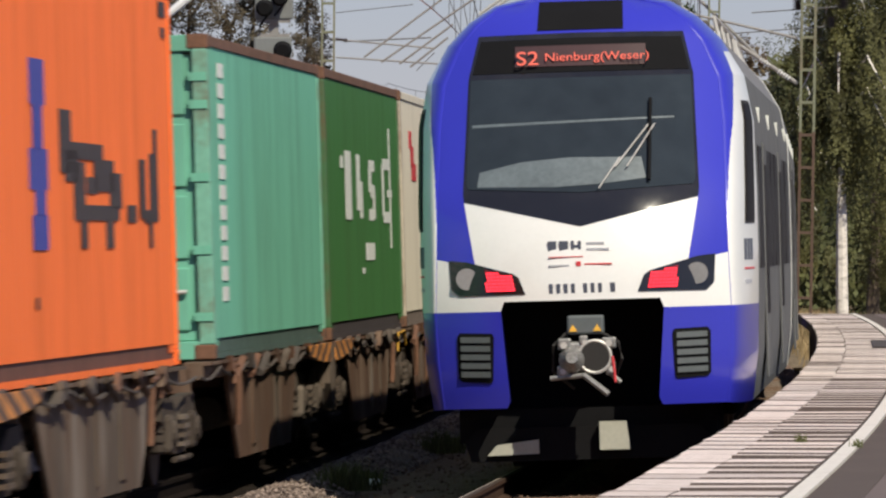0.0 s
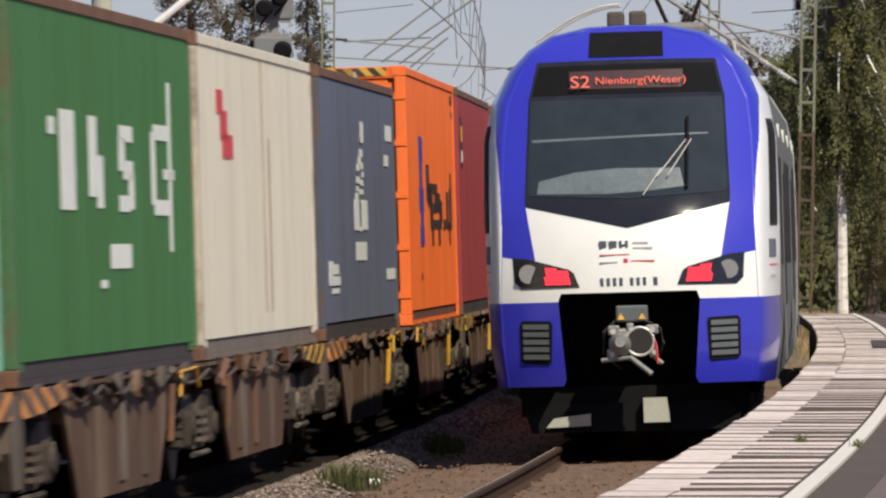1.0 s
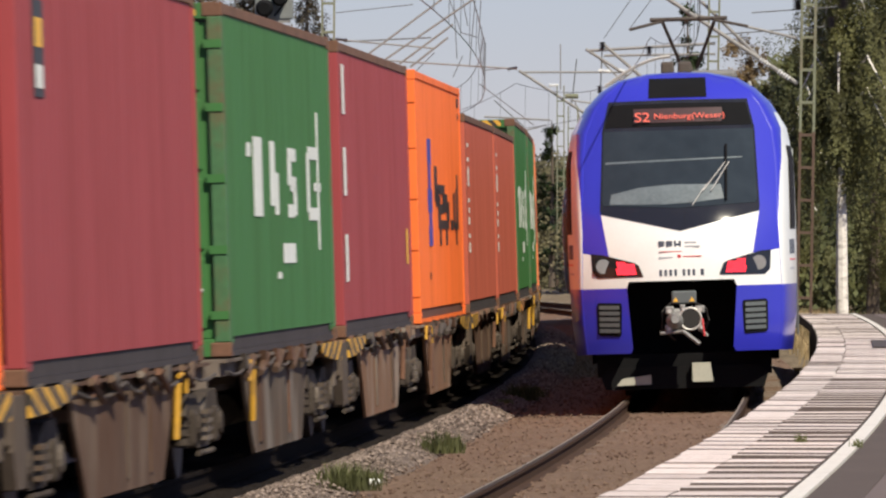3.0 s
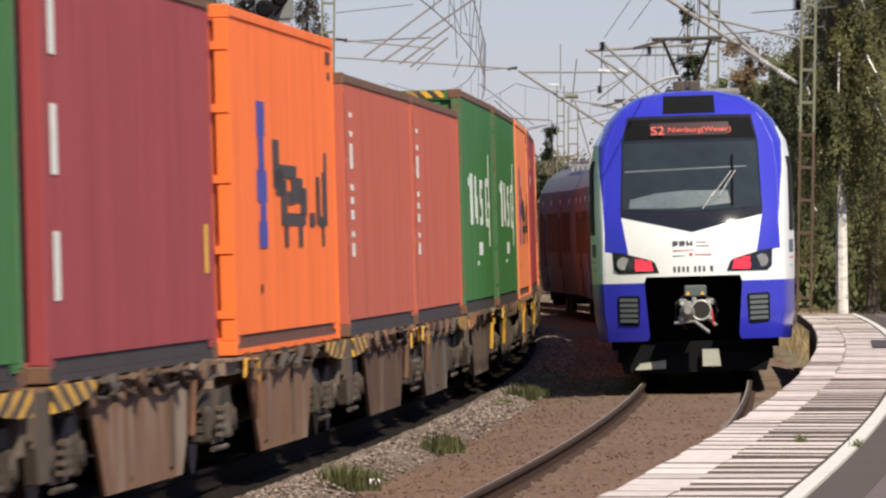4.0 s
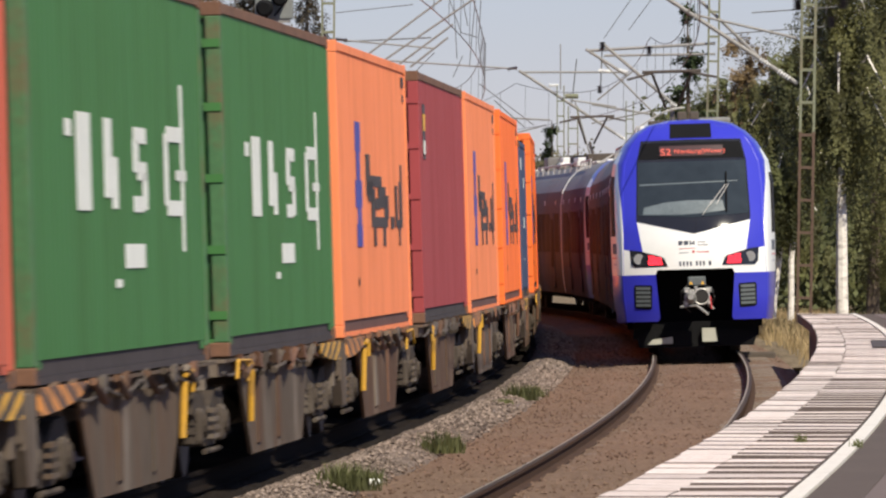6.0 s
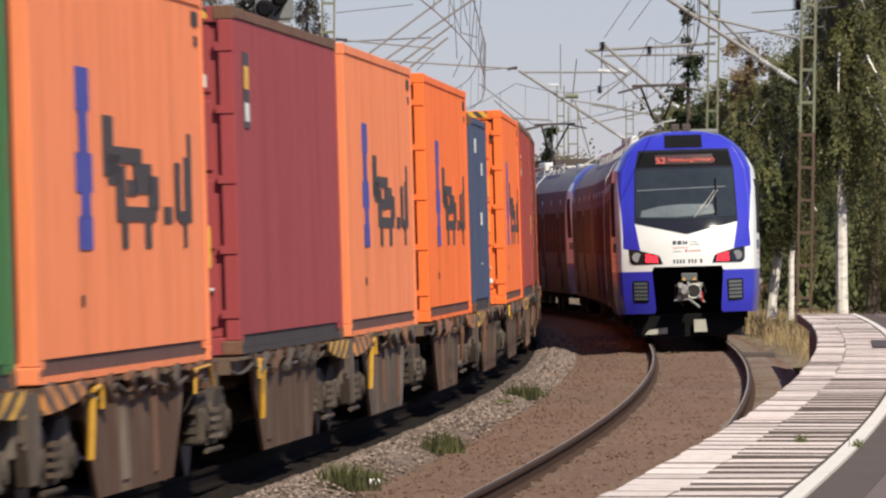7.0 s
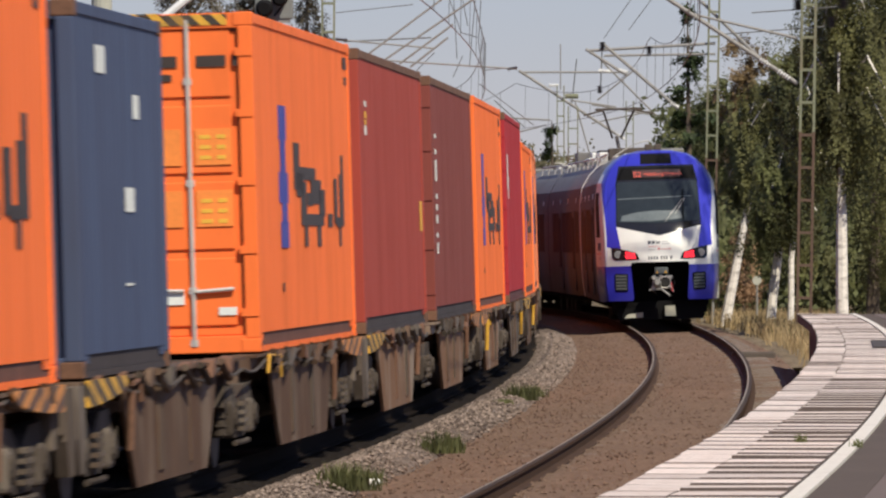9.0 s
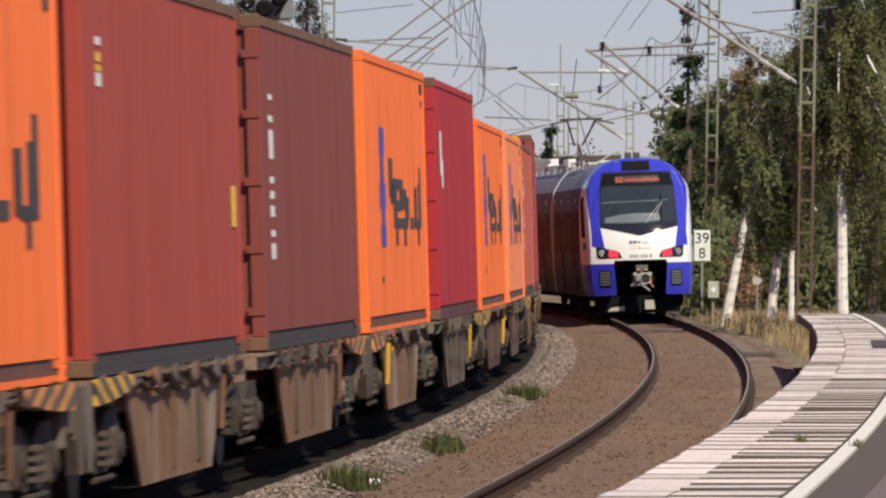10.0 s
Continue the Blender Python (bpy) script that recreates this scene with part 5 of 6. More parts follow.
    bars([(-0.275, -0.205, 1.905, 2.00), (-0.18, -0.105, 1.905, 2.00), (-0.08, -0.055, 1.905, 2.00), (-0.02, 0.005, 1.905, 2.00), (-0.055, -0.02, 1.94, 1.965)], "ink", "dark grey operator emblem")
    bars([(-0.27, 0.02, 1.862, 1.870), (-0.04, 0.0, 1.785, 1.825), (0.03, 0.26, 1.795, 1.807)], "red_mark", "thin red line and emblem")
    bars([(0.05, 0.20, 1.965, 1.985), (0.05, 0.24, 1.915, 1.935), (-0.27, -0.10, 1.785, 1.80)], "pale_ink", "small grey print")
    bars([(-0.27 + k * 0.062, -0.24 + k * 0.062, 1.56, 1.64) for k in range(4)] + [(0.02 + k * 0.062, 0.05 + k * 0.062, 1.56, 1.64) for k in range(3)] + [(0.245, 0.285, 1.56, 1.64)], "ink", "dark bars of a vehicle number")
    # coupler bay
    part("bay_wall", boxes((-0.72, 0.72, 1.3, 1.36, 0.5, 1.55)), M["train_dark"], e, "dark recess round the coupler")
    for sx in (-1, 1):
        part("bay_wall", boxes((*sorted((sx * 0.70, sx * 0.74)), 0.22, 1.3, 0.66, 1.50)), M["train_dark"], e)
    part("bay_roof", boxes((-0.72, 0.72, 0.12, 1.3, 1.50, 1.54)), M["train_dark"], e)
    bm = boxes((-0.17, 0.24, -0.03, 0.16, 0.90, 1.15), bev=0.03)
    c = part("coupler", bm, M["cast"], e, "grey steel automatic coupler")
    for x0, x1, z0, z1, y in ((-0.21, -0.10, 1.08, 1.18, -0.05), (0.16, 0.28, 1.09, 1.18, -0.05), (-0.22, -0.12, 0.86, 0.95, -0.06), (0.19, 0.27, 0.86, 0.98, -0.06), (-0.03, 0.04, 1.12, 1.20, -0.04), (-0.2, -0.15, 0.97, 1.06, -0.045)):
        part("lug", boxes((x0, x1, y, 0.1, z0, z1), bev=0.015), M["cast"], c)
    bm = bmesh.new()
    tube(bm, (0.10, -0.07, 1.02), (0.10, -0.045, 1.02), 0.13, n=20)
    part("coupler_cup", bm, M["rubber"], c)
    bm = bmesh.new()
    tube(bm, (-0.09, -0.05, 1.00), (-0.09, -0.17, 1.02), 0.115, 0.05, n=16)
    part("coupler_cone", bm, M["cast"], c)
    part("coupler_shaft", tube(bmesh.new(), (0.03, 0.1, 1.0), (0.03, 1.3, 1.0), 0.11, n=14), M["under"], c)
    bm = bmesh.new()
    tube(bm, (-0.28, -0.03, 0.845), (0.0, -0.06, 0.865), 0.022)
    tube(bm, (0.0, -0.06, 0.87), (0.21, -0.12, 0.70), 0.026)
    tube(bm, (0.20, -0.03, 0.90), (0.31, -0.01, 0.80), 0.02)
    part("guide_horn", bm, M["cast"], c)
    bm = boxes((-0.13, 0.18, 0.0, 0.2, 1.21, 1.37), bev=0.02)
    part("electric_head", bm, M["grille"], c, "grey cover of the electric coupling")
    for x in (-0.08, 0.125):
        part("warning_triangle", prism(bmesh.new(), [(x - 0.035, 1.235), (x + 0.035, 1.235), (x, 1.295)], 'y', -0.012, 0.0), M["yellow_mark"], c)
    for x, z, r in ((-0.16, 1.12, 0.03), (0.22, 1.13, 0.03), (-0.17, 0.90, 0.025), (0.24, 0.91, 0.025), (0.02, 1.14, 0.022)):
        part("bolt", tube(bmesh.new(), (x, -0.075, z), (x, -0.04, z), r, n=8), M["zinc"], c)
    part("cup_rim", path_tube(bmesh.new(), [(0.10 + 0.135 * math.cos(k * math.tau / 20), -0.06, 1.02 + 0.135 * math.sin(k * math.tau / 20)) for k in range(21)], 0.016), M["zinc"], c)
    part("cable", path_tube(bmesh.new(), [(0.16, 0.02, 1.22), (0.30, -0.02, 1.14), (0.33, -0.03, 1.0), (0.27, 0.1, 0.85)], 0.014), M["rubber"], c)
    part("cable", path_tube(bmesh.new(), [(-0.12, 0.05, 1.24), (-0.25, 0.0, 1.12), (-0.26, 0.1, 0.9), (-0.1, 0.4, 0.75)], 0.014), M["rubber"], c)
    part("coupler_hose", tube(bmesh.new(), (0.25, -0.07, 1.02), (0.27, -0.07, 0.80), 0.012), M["red_mark"], c)
    # snow plough and bay floor, painted near-black for shade, pale where sunlit
    bm = bmesh.new()
    prism(bm, [(-1.05, 0.30), (-0.95, 0.42), (0.95, 0.42), (1.05, 0.30), (1.0, 0.14), (-1.0, 0.14)], 'y', 0.62, 0.66)
    part("snow_plough", bm, M["train_dark"], e)
    part("plough_blade", prism(bmesh.new(), [(-0.86, 0.19), (-0.78, 0.28), (-0.42, 0.32), (-0.42, 0.20)], 'y', 0.57, 0.62), M["box_grey"], e, "pale grey patch painted as sunlight on the plough")
    part("plough_blade", prism(bmesh.new(), [(0.10, 0.22), (0.10, 0.46), (0.33, 0.46), (0.36, 0.22)], 'y', 0.50, 0.62), M["box_grey"], e, "pale grey patch painted as sunlight on the plough")
    part("bay_floor", boxes((-1.1, 1.1, 0.75, 3.0, 0.30, 0.58)), M["train_dark"], e)
    # round the corners from the face to the side walls
    def wrap(i0, i1, name, label=""):
        """Rounded corner; the white sweeps up behind the blue pillar."""
        for sgn in (1, -1):
            bm = bmesh.new()
            rings = []
            ks = np.linspace(i0, i1, (i1 - i0) * 22 + 1)
            qs = np.linspace(0, 1, 61)
            fx, fz, bx, bz = (np.interp(ks, range(len(FACE)), [p[j] for p in P]) for P, j in ((FACE, 0), (FACE, 1), (BODY, 0), (BODY, 1)))
            for q in qs:
                k = math.sin(q * math.pi / 2)
                r = []
                for i in range(len(ks)):
                    y = nose_y(fx[i], fz[i])
                    r.append(bm.verts.new((sgn * (fx[i] + (bx[i] - fx[i]) * k), y + (NOSE - y) * (1 - math.cos(q * math.pi / 2)), fz[i] + (bz[i] - fz[i]) * k)))
                rings.append(r)
            for n, (a, b) in enumerate(zip(rings, rings[1:])):
                for j in range(len(ks) - 1):
                    f = bm.faces.new((a[j], a[j + 1], b[j + 1], b[j]))
                    z = (fz[j] + fz[j + 1]) / 2
                    edge = 0.0 + 0.50 * max(0.0, (z - 1.9) / 1.6) ** 2
                    f.material_index = 0 if 1.42 < z < 3.58 and qs[n] > edge else 1
            bmesh.ops.recalc_face_normals(bm, faces=bm.faces[:])
            part(name, bm, [M["train_white"], M["train_blue"]], e, label, smooth=True)
    wrap(0, 2, "corner_skirt")
    wrap(2, 7, "corner_panel", "white rounded corner sweeping up beside the blue")
    wrap(7, 11, "corner_roof")
    def corner_patch(sgn, q0, q1, z0, z1, lean, off=0.012):
        """A flush piece on the rounded corner, between two turns of it; lean shifts its upper end back."""
        bm = bmesh.new()
        rows = []
        for z in np.linspace(z0, z1, 9):
            f = float(np.interp(z, [p[1] for p in FACE], [p[0] for p in FACE]))
            g = float(np.interp(z, [p[1] for p in BODY], [p[0] for p in BODY]))
            y0 = nose_y(f, z)
            r = []
            for q in np.linspace(q0, q1, 7) + lean * (z - z0) / (z1 - z0):
                a = q * math.pi / 2
                r.append(bm.verts.new((sgn * (f + (g - f) * math.sin(a) + off), y0 + (NOSE - y0) * (1 - math.cos(a)) - off, z)))
            rows.append(r)
        for a, b in zip(rows, rows[1:]):
            for k in range(6):
                bm.faces.new((a[k], a[k + 1], b[k + 1], b[k]))
        r = bmesh.ops.extrude_face_region(bm, geom=bm.faces[:])
        for v in r["geom"]:
            if isinstance(v, bmesh.types.BMVert):
                v.co.x -= sgn * 0.03
        bmesh.ops.recalc_face_normals(bm, faces=bm.faces[:])
        return bm
    for sgn in (1, -1):
        w = part("cab_window", corner_patch(sgn, 0.46, 0.72, 2.14, 3.14, 0.08), M["side_glass"], e, "dark cab side window")
        part("window_rim", corner_patch(sgn, 0.44, 0.74, 2.11, 3.17, 0.08, 0.006), M["rubber"], w)
        for k in range(3):
            part("side_emblem", corner_patch(sgn, 0.40 + k * 0.09, 0.46 + k * 0.09, 1.80, 1.98, 0.0, 0.006), M["ink"], e)
        part("side_line", corner_patch(sgn, 0.40, 0.70, 1.72, 1.735, 0.0, 0.006), M["red_mark"], e)
        part("side_print", corner_patch(sgn, 0.40, 0.60, 1.60, 1.63, 0.0, 0.006), M["pale_ink"], e)
    car_shell(e, NOSE, CAR, nose=True)
    # wipers
    bm = bmesh.new()
    for dx in (0.0, 0.05):
        tube(bm, (0.30 + dx * 2, nose_y(0.3, 2.62) - 0.05, 2.62), (0.585 + dx, nose_y(0.6, 2.98) - 0.05, 2.98), 0.007)
    tube(bm, (0.16, nose_y(0.16, 2.45) - 0.05, 2.44), (0.34, nose_y(0.34, 2.7) - 0.05, 2.70), 0.006)
    part("wiper", bm, M["zinc"], e, "windscreen wiper arms")
    bm = bmesh.new()
    tube(bm, (0.585, nose_y(0.6, 2.5) - 0.05, 2.50), (0.60, nose_y(0.6, 3.20) - 0.05, 3.20), 0.016)
    part("wiper_blade", bm, M["train_dark"], e)
    # roof fittings behind the cap
    bm = bmesh.new()
    for sx in (-1, 1):
        box(bm, -0.02 + sx * 0.11 - 0.085, -0.02 + sx * 0.11 + 0.085, 2.6, 2.9, 4.14, 4.30, bev=0.03)
    part("horn", bm, M["under"], e)
    for y in (3.0, 3.6):
        part("roof_rail", path_tube(bmesh.new(), [(-0.95 + 0.85 * t, y, 4.02 + 0.36 * math.sin(t * math.pi / 2)) for t in np.linspace(0, 1, 9)], 0.016), M["zinc"], e, "bent rail on the roof")
    part("roof_unit", boxes((0.15, 0.75, 3.6, 6.0, 4.06, 4.20), bev=0.05), M["roof_grey"], e, "pale roof equipment box")
    roof_gear(e, 12.0, CAR - 1.0, 4, 0.10)
    return e


def middle_car(label, seed):
    e = empty("commuter_train_car", label, "train", "cars of the commuter train")
    car_shell(e, 0.25, CAR - 0.25)
    roof_gear(e, 1.0, CAR - 1.5, seed, 0.42)
    bm = bmesh.new()
    for k in range(4):
        prism(bm, [(x * 0.95, z) for x, z in BODY] + [(-x * 0.95, z) for x, z in reversed(BODY[:-1])], 'y', -0.28 + k * 0.14, -0.20 + k * 0.14)
    part("gangway_bellows", bm, M["train_dark"], e, "dark folded gangway bellows")
    rim = [(x * 1.004, z + 0.01) for x, z in BODY] + [(-x * 1.004, z + 0.01) for x, z in reversed(BODY[:-1])]
    part("end_rim", prism(bmesh.new(), rim, 'y', 0.24, 0.42), M["train_white"], e, "pale rim at the end of the car body")
    return e


def pantograph(e, y):
    bm = bmesh.new()
    box(bm, -0.6, 0.6, y - 0.6, y + 0.9, 4.22, 4.34)
    tube(bm, (0, y - 0.4, 4.34), (0, y + 1.2, 4.80), 0.05)
    for sx in (-1, 1):
        tube(bm, (sx * 0.12, y + 1.2, 4.80), (sx * 0.42, y - 0.3, 5.52), 0.03)
        tube(bm, (sx * 0.42, y - 0.3, 5.52), (sx * 0.95, y - 0.3, 5.40), 0.025)
    tube(bm, (-0.62, y - 0.3, 5.55), (0.62, y - 0.3, 5.55), 0.03)
    tube(bm, (-0.62, y - 0.0, 5.55), (0.62, y - 0.0, 5.55), 0.03)
    part("pantograph", bm, M["under"], e, "raised current collector")


M["ink"] = mat("dark_grey_print", (0.07, 0.08, 0.11), 0.5)
M["pale_ink"] = mat("pale_grey_print", (0.40, 0.41, 0.45), 0.5)

def commuter_train():
    """Two coupled units of three cars each."""
    tail = end_car("blue and white commuter train end car with lit red tail lights")
    middle = middle_car("silver-grey middle car of the commuter train", 21)
    head = copy_thing(tail, pose(0, 0, 0))
    head["label"] = "blue and white commuter train end car with unlit lamps"
    for o in list(head.children_recursive):
        if o.name.startswith(("tail_light", "lettering", "plough_blade")):
            bpy.data.objects.remove(o)
    second_tail, second_head = copy_thing(head, pose(0, 0, 0)), copy_thing(head, pose(0, 0, 0))
    second_middle = copy_thing(middle, pose(0, 0, 0))
    for c in (middle, second_middle):
        pantograph(c, 8.0)
    row = [(tail, False), (middle, False), (head, True), (second_tail, False), (second_middle, False), (second_head, True)]
    return [(c, k * CAR, (k + 1) * CAR, turned) for k, (c, turned) in enumerate(row)]


# ---- masts, wires, signals ----
def spot(bearing, rise, d):
    """A place by its bearing and rise in thousandths of the distance d ahead of the camera, measured from eye height."""
    return Vector((bearing * d / 1000, d, EYE + rise * d / 1000))


def lattice_mast(x, y, h, w=0.31, lean=0.0, rusty_below=5.0, base=-0.5):
    e = empty("catenary_mast", "green-grey steel lattice mast, rusty brown lower down", "mast", "catenary masts")
    for sx in (-1, 1):
        for sy in (-1, 1):
            bm = bmesh.new()
            for z0, z1, k in ((0, rusty_below, 0), (rusty_below, h, 1)):
                box(bm, sx * w / 2 - 0.025, sx * w / 2 + 0.025, sy * w / 2 - 0.025, sy * w / 2 + 0.025, z0, z1, mi=k)
            part("leg", bm, [M["mast_rust"], M["mast"]], e)
    z, k = 0.4, 0
    while z + 0.6 < h:
        m = M["mast_rust"] if z < rusty_below else M["mast"]
        for sy in (-1, 1):
            part("batten", boxes((-w / 2, w / 2, sy * w / 2 - 0.012, sy * w / 2 + 0.012, z, z + 0.06)), m, e)
            part("batten", boxes((sy * w / 2 - 0.012, sy * w / 2 + 0.012, -w / 2, w / 2, z + 0.3, z + 0.35)), m, e)
        z += 0.75
    part("footing", boxes((-w, w, -w, w, -0.4, 0.05), bev=0.04), M["sleeper"], e)
    e.matrix_basis = pose(x, y, base, 0, lean, 0)
    return e


def add_tube(e, name, a, b, r, material, n=8, label=""):
    """A bar between two places of the scene, as a part of e."""
    inv = e.matrix_basis.inverted()
    return part(name, tube(bmesh.new(), inv @ Vector(a), inv @ Vector(b), r, n=n), M[material], e, label)


def add_insulator(e, a, b, r, material="insulator"):
    inv = e.matrix_basis.inverted()
    a, b = inv @ Vector(a), inv @ Vector(b)
    bm = bmesh.new()
    n = 5
    for i in range(n):
        p, q = a.lerp(b, (i + 0.2) / n), a.lerp(b, (i + 0.7) / n)
        tube(bm, p, q, r, r * 0.6, n=10)
    tube(bm, a, b, r * 0.4, n=8)
    return part("insulator", bm, M[material], e, "ribbed insulator")


def wire(off, s0, s1, z_of, r, name, label, step=3.0):
    pts = []
    for s in np.arange(s0, s1, step):
        x, y, _ = on_line(s, off)
        pts.append((x, y, z_of(s)))
    bm = path_tube(bmesh.new(), pts, r, n=5)
    return tagged(link_mesh(name, bm, M["wire"]), label, "wire", "overhead wires")


def catenary():
    for off in (0.0, FREIGHT):
        def low(s): return 5.6
        def high(s): return 6.35 + 0.75 * ((((s + 40) % 62.0) / 31.0 - 1.0) ** 2)
        wire(off, 40, 330, low, 0.010, "contact_wire", "thin overhead contact wire")
        wire(off, 40, 330, high, 0.010, "messenger_wire", "sagging overhead messenger wire")
        bm = bmesh.new()
        for s in np.arange(45, 325, 8.0):
            x, y, _ = on_line(s, off)
            tube(bm, (x, y, low(s)), (x + 0.02, y, high(s)), 0.006, n=4)
        tagged(link_mesh("dropper", bm, M["wire"]), "thin droppers between the overhead wires", "wire", "overhead wires", "stuff")
    # mast by the platform track with its bracket
    a = lattice_mast(8.30, 190, 11.5, lean=0.9)
    add_tube(a, "bracket_tube", spot(43.0, 19.0, 190), spot(26.5, 29.8, 190), 0.05, "tube", label="slanting steel bracket tube")
    add_tube(a, "bracket_tube", spot(43.0, 24.5, 190), spot(30.0, 27.5, 190), 0.03, "tube")
    add_insulator(a, spot(42.0, 19.6, 190), spot(40.5, 20.6, 190), 0.07)
    add_insulator(a, spot(39.6, 21.2, 190), spot(38.3, 22.0, 190), 0.07)
    for u, v in ((47.1, 26.4), (48.5, 28.7), (43.0, 28.5)):
        add_insulator(a, spot(u, v + 0.7, 190), spot(u, v - 0.6, 190), 0.14, "insulator_dark")
    add_tube(a, "stay", spot(37.4, 27.6, 190), spot(48.6, 28.4, 190), 0.014, "wire")
    add_tube(a, "stay", spot(34.0, 25.0, 190), spot(47.2, 26.0, 190), 0.014, "wire")
    # the next one, with crossed arms
    b = lattice_mast(8.05, 250, 12.5, lean=1.0)
    add_tube(b, "arm", spot(17.5, 23.0, 250), spot(33.0, 23.9, 250), 0.045, "tube")
    add_tube(b, "arm", spot(19.5, 22.4, 250), spot(33.0, 22.6, 250), 0.035, "tube")
    add_tube(b, "bracket_tube", spot(19.2, 24.0, 250), spot(28.5, 16.0, 250), 0.05, "tube")
    add_tube(b, "bracket_tube", spot(17.3, 23.2, 250), spot(22.3, 20.0, 250), 0.045, "tube")
    add_tube(b, "bracket_tube", spot(31.3, 29.0, 250), spot(39.0, 21.5, 250), 0.05, "tube")
    add_tube(b, "stay", spot(19.3, 23.5, 250), spot(19.1, 18.5, 250), 0.02, "wire")
    add_tube(b, "stay", spot(24.0, 31.0, 250), spot(19.5, 24.5, 250), 0.012, "wire")
    add_tube(b, "stay", spot(26.2, 30.5, 250), spot(22.5, 25.5, 250), 0.012, "wire")
    for u, v in ((19.3, 23.6), (25.0, 23.1), (19.0, 18.3)):
        add_insulator(b, spot(u, v + 0.45, 250), spot(u, v - 0.45, 250), 0.11, "insulator_dark")
    add_insulator(b, spot(18.8, 20.6, 250), spot(20.3, 20.5, 250), 0.07)
    add_insulator(b, spot(21.3, 20.7, 250), spot(22.4, 20.4, 250), 0.07)
    add_insulator(b, spot(27.5, 16.6, 250), spot(28.6, 16.2, 250), 0.07)
    add_tube(b, "register_arm", spot(18.7, 17.0, 250), spot(23.0, 20.5, 250), 0.025, "tube")
    # far masts
    c = lattice_mast(5.84, 410, 10.2, w=0.34, rusty_below=1.0)
    add_tube(c, "spike", (5.84, 410, 9.5), (5.84, 410, 11.75), 0.03, "tube")
    add_tube(c, "arm", spot(9.3, 20.4, 410), spot(21.5, 20.4, 410), 0.05, "tube")
    add_tube(c, "bracket_tube", spot(9.2, 20.6, 410), spot(21.8, 12.4, 410), 0.07, "tube")
    add_insulator(c, spot(12.8, 18.8, 410), spot(14.0, 18.8, 410), 0.10)
    add_insulator(c, spot(21.0, 12.9, 410), spot(22.0, 12.3, 410), 0.10)
    add_tube(c, "register_arm", spot(15.5, 17.0, 410), spot(21.0, 16.2, 410), 0.04, "tube")
    add_tube(c, "register_arm", spot(16.0, 16.8, 410), spot(18.2, 9.0, 410), 0.04, "tube")
    add_tube(c, "stay", spot(16.2, 22.0, 410), spot(15.6, 16.5, 410), 0.03, "wire")
    d = lattice_mast(6.30, 400, 9.0, w=0.46, rusty_below=7.0)
    add_tube(d, "arm", spot(14.8, 17.5, 400), spot(16.4, 17.5, 400), 0.12, "mast")
    f = lattice_mast(9.50, 420, 9.6, w=0.36, rusty_below=0.5)
    add_tube(f, "arm", spot(18.0, 16.5, 420), spot(27.5, 14.9, 420), 0.05, "tube")
    add_tube(f, "arm", spot(18.0, 14.2, 420), spot(26.8, 16.0, 420), 0.04, "tube")
    add_tube(f, "bracket_tube", spot(19.0, 22.0, 420), spot(29.0, 12.0, 420), 0.05, "tube")
    g = lattice_mast(2.6, 450, 8.4, w=0.36, rusty_below=0.5)
    add_tube(g, "arm", spot(5.0, 15.0, 450), spot(13.0, 14.6, 450), 0.05, "tube")
    add_tube(g, "arm", spot(5.6, 12.2, 450), spot(12.5, 14.0, 450), 0.04, "tube")
    add_tube(g, "stay", spot(6.2, 17.0, 450), spot(9.8, 13.8, 450), 0.03, "wire")
    # masts beyond the freight track
    h = lattice_mast(-3.05, 215, 12.0, lean=0.4, rusty_below=0.5)
    add_tube(h, "arm", spot(-13.5, 24.4, 215), spot(-1.2, 23.3, 215), 0.022, "tube")
    add_tube(h, "arm", spot(-13.0, 22.2, 215), spot(9.0, 20.8, 215), 0.022, "tube")
    add_tube(h, "arm", spot(-12.0, 24.1, 215), spot(-1.4, 24.6, 215), 0.018, "wire")
    for (u0, v0), (u1, v1) in (((-9.6, 22.2), (-0.2, 29.2)), ((-7.5, 21.6), (3.6, 29.2)), ((-5.3, 21.4), (1.2, 26.2)), ((-4.0, 21.0), (0.6, 24.6))):
        add_tube(h, "bracket_tube", spot(u0, v0, 215), spot(u1, v1, 215), 0.028, "tube", label="slanting steel bracket tube")
    for (u0, v0), (u1, v1) in (((0.8, 29.2), (2.2, 25.2)), ((2.2, 25.2), (4.2, 24.6)), ((3.9, 29.2), (3.2, 21.0)), ((4.6, 29.2), (4.3, 24.0)), ((4.3, 24.0), (4.8, 20.6)), ((1.3, 29.2), (1.7, 22.0)), ((2.4, 29.2), (3.0, 26.0)), ((2.4, 22.4), (1.2, 19.8)), ((-1.0, 22.8), (-3.2, 20.6)), ((4.8, 20.6), (8.6, 21.0)), ((-13.0, 27.6), (-3.6, 28.6)), ((4.4, 19.0), (11.0, 14.0))):
        add_tube(h, "stay", spot(u0, v0, 215), spot(u1, v1, 215), 0.012, "wire", n=5)
    add_insulator(h, spot(-13.0, 24.4, 215), spot(-11.6, 24.3, 215), 0.06, "insulator_dark")
    add_insulator(h, spot(7.8, 20.7, 215), spot(9.0, 21.0, 215), 0.05, "insulator_dark")
    near = empty("catenary_mast", "pale grey tubular mast with a slanting arm", "mast", "catenary masts")
    near.matrix_basis = pose(-4.55, 110, -0.5)
    part("post", tube(bmesh.new(), (0, 0, 0), (0, 0, 9.5), 0.15, 0.13, n=16), M["box_grey"], near)
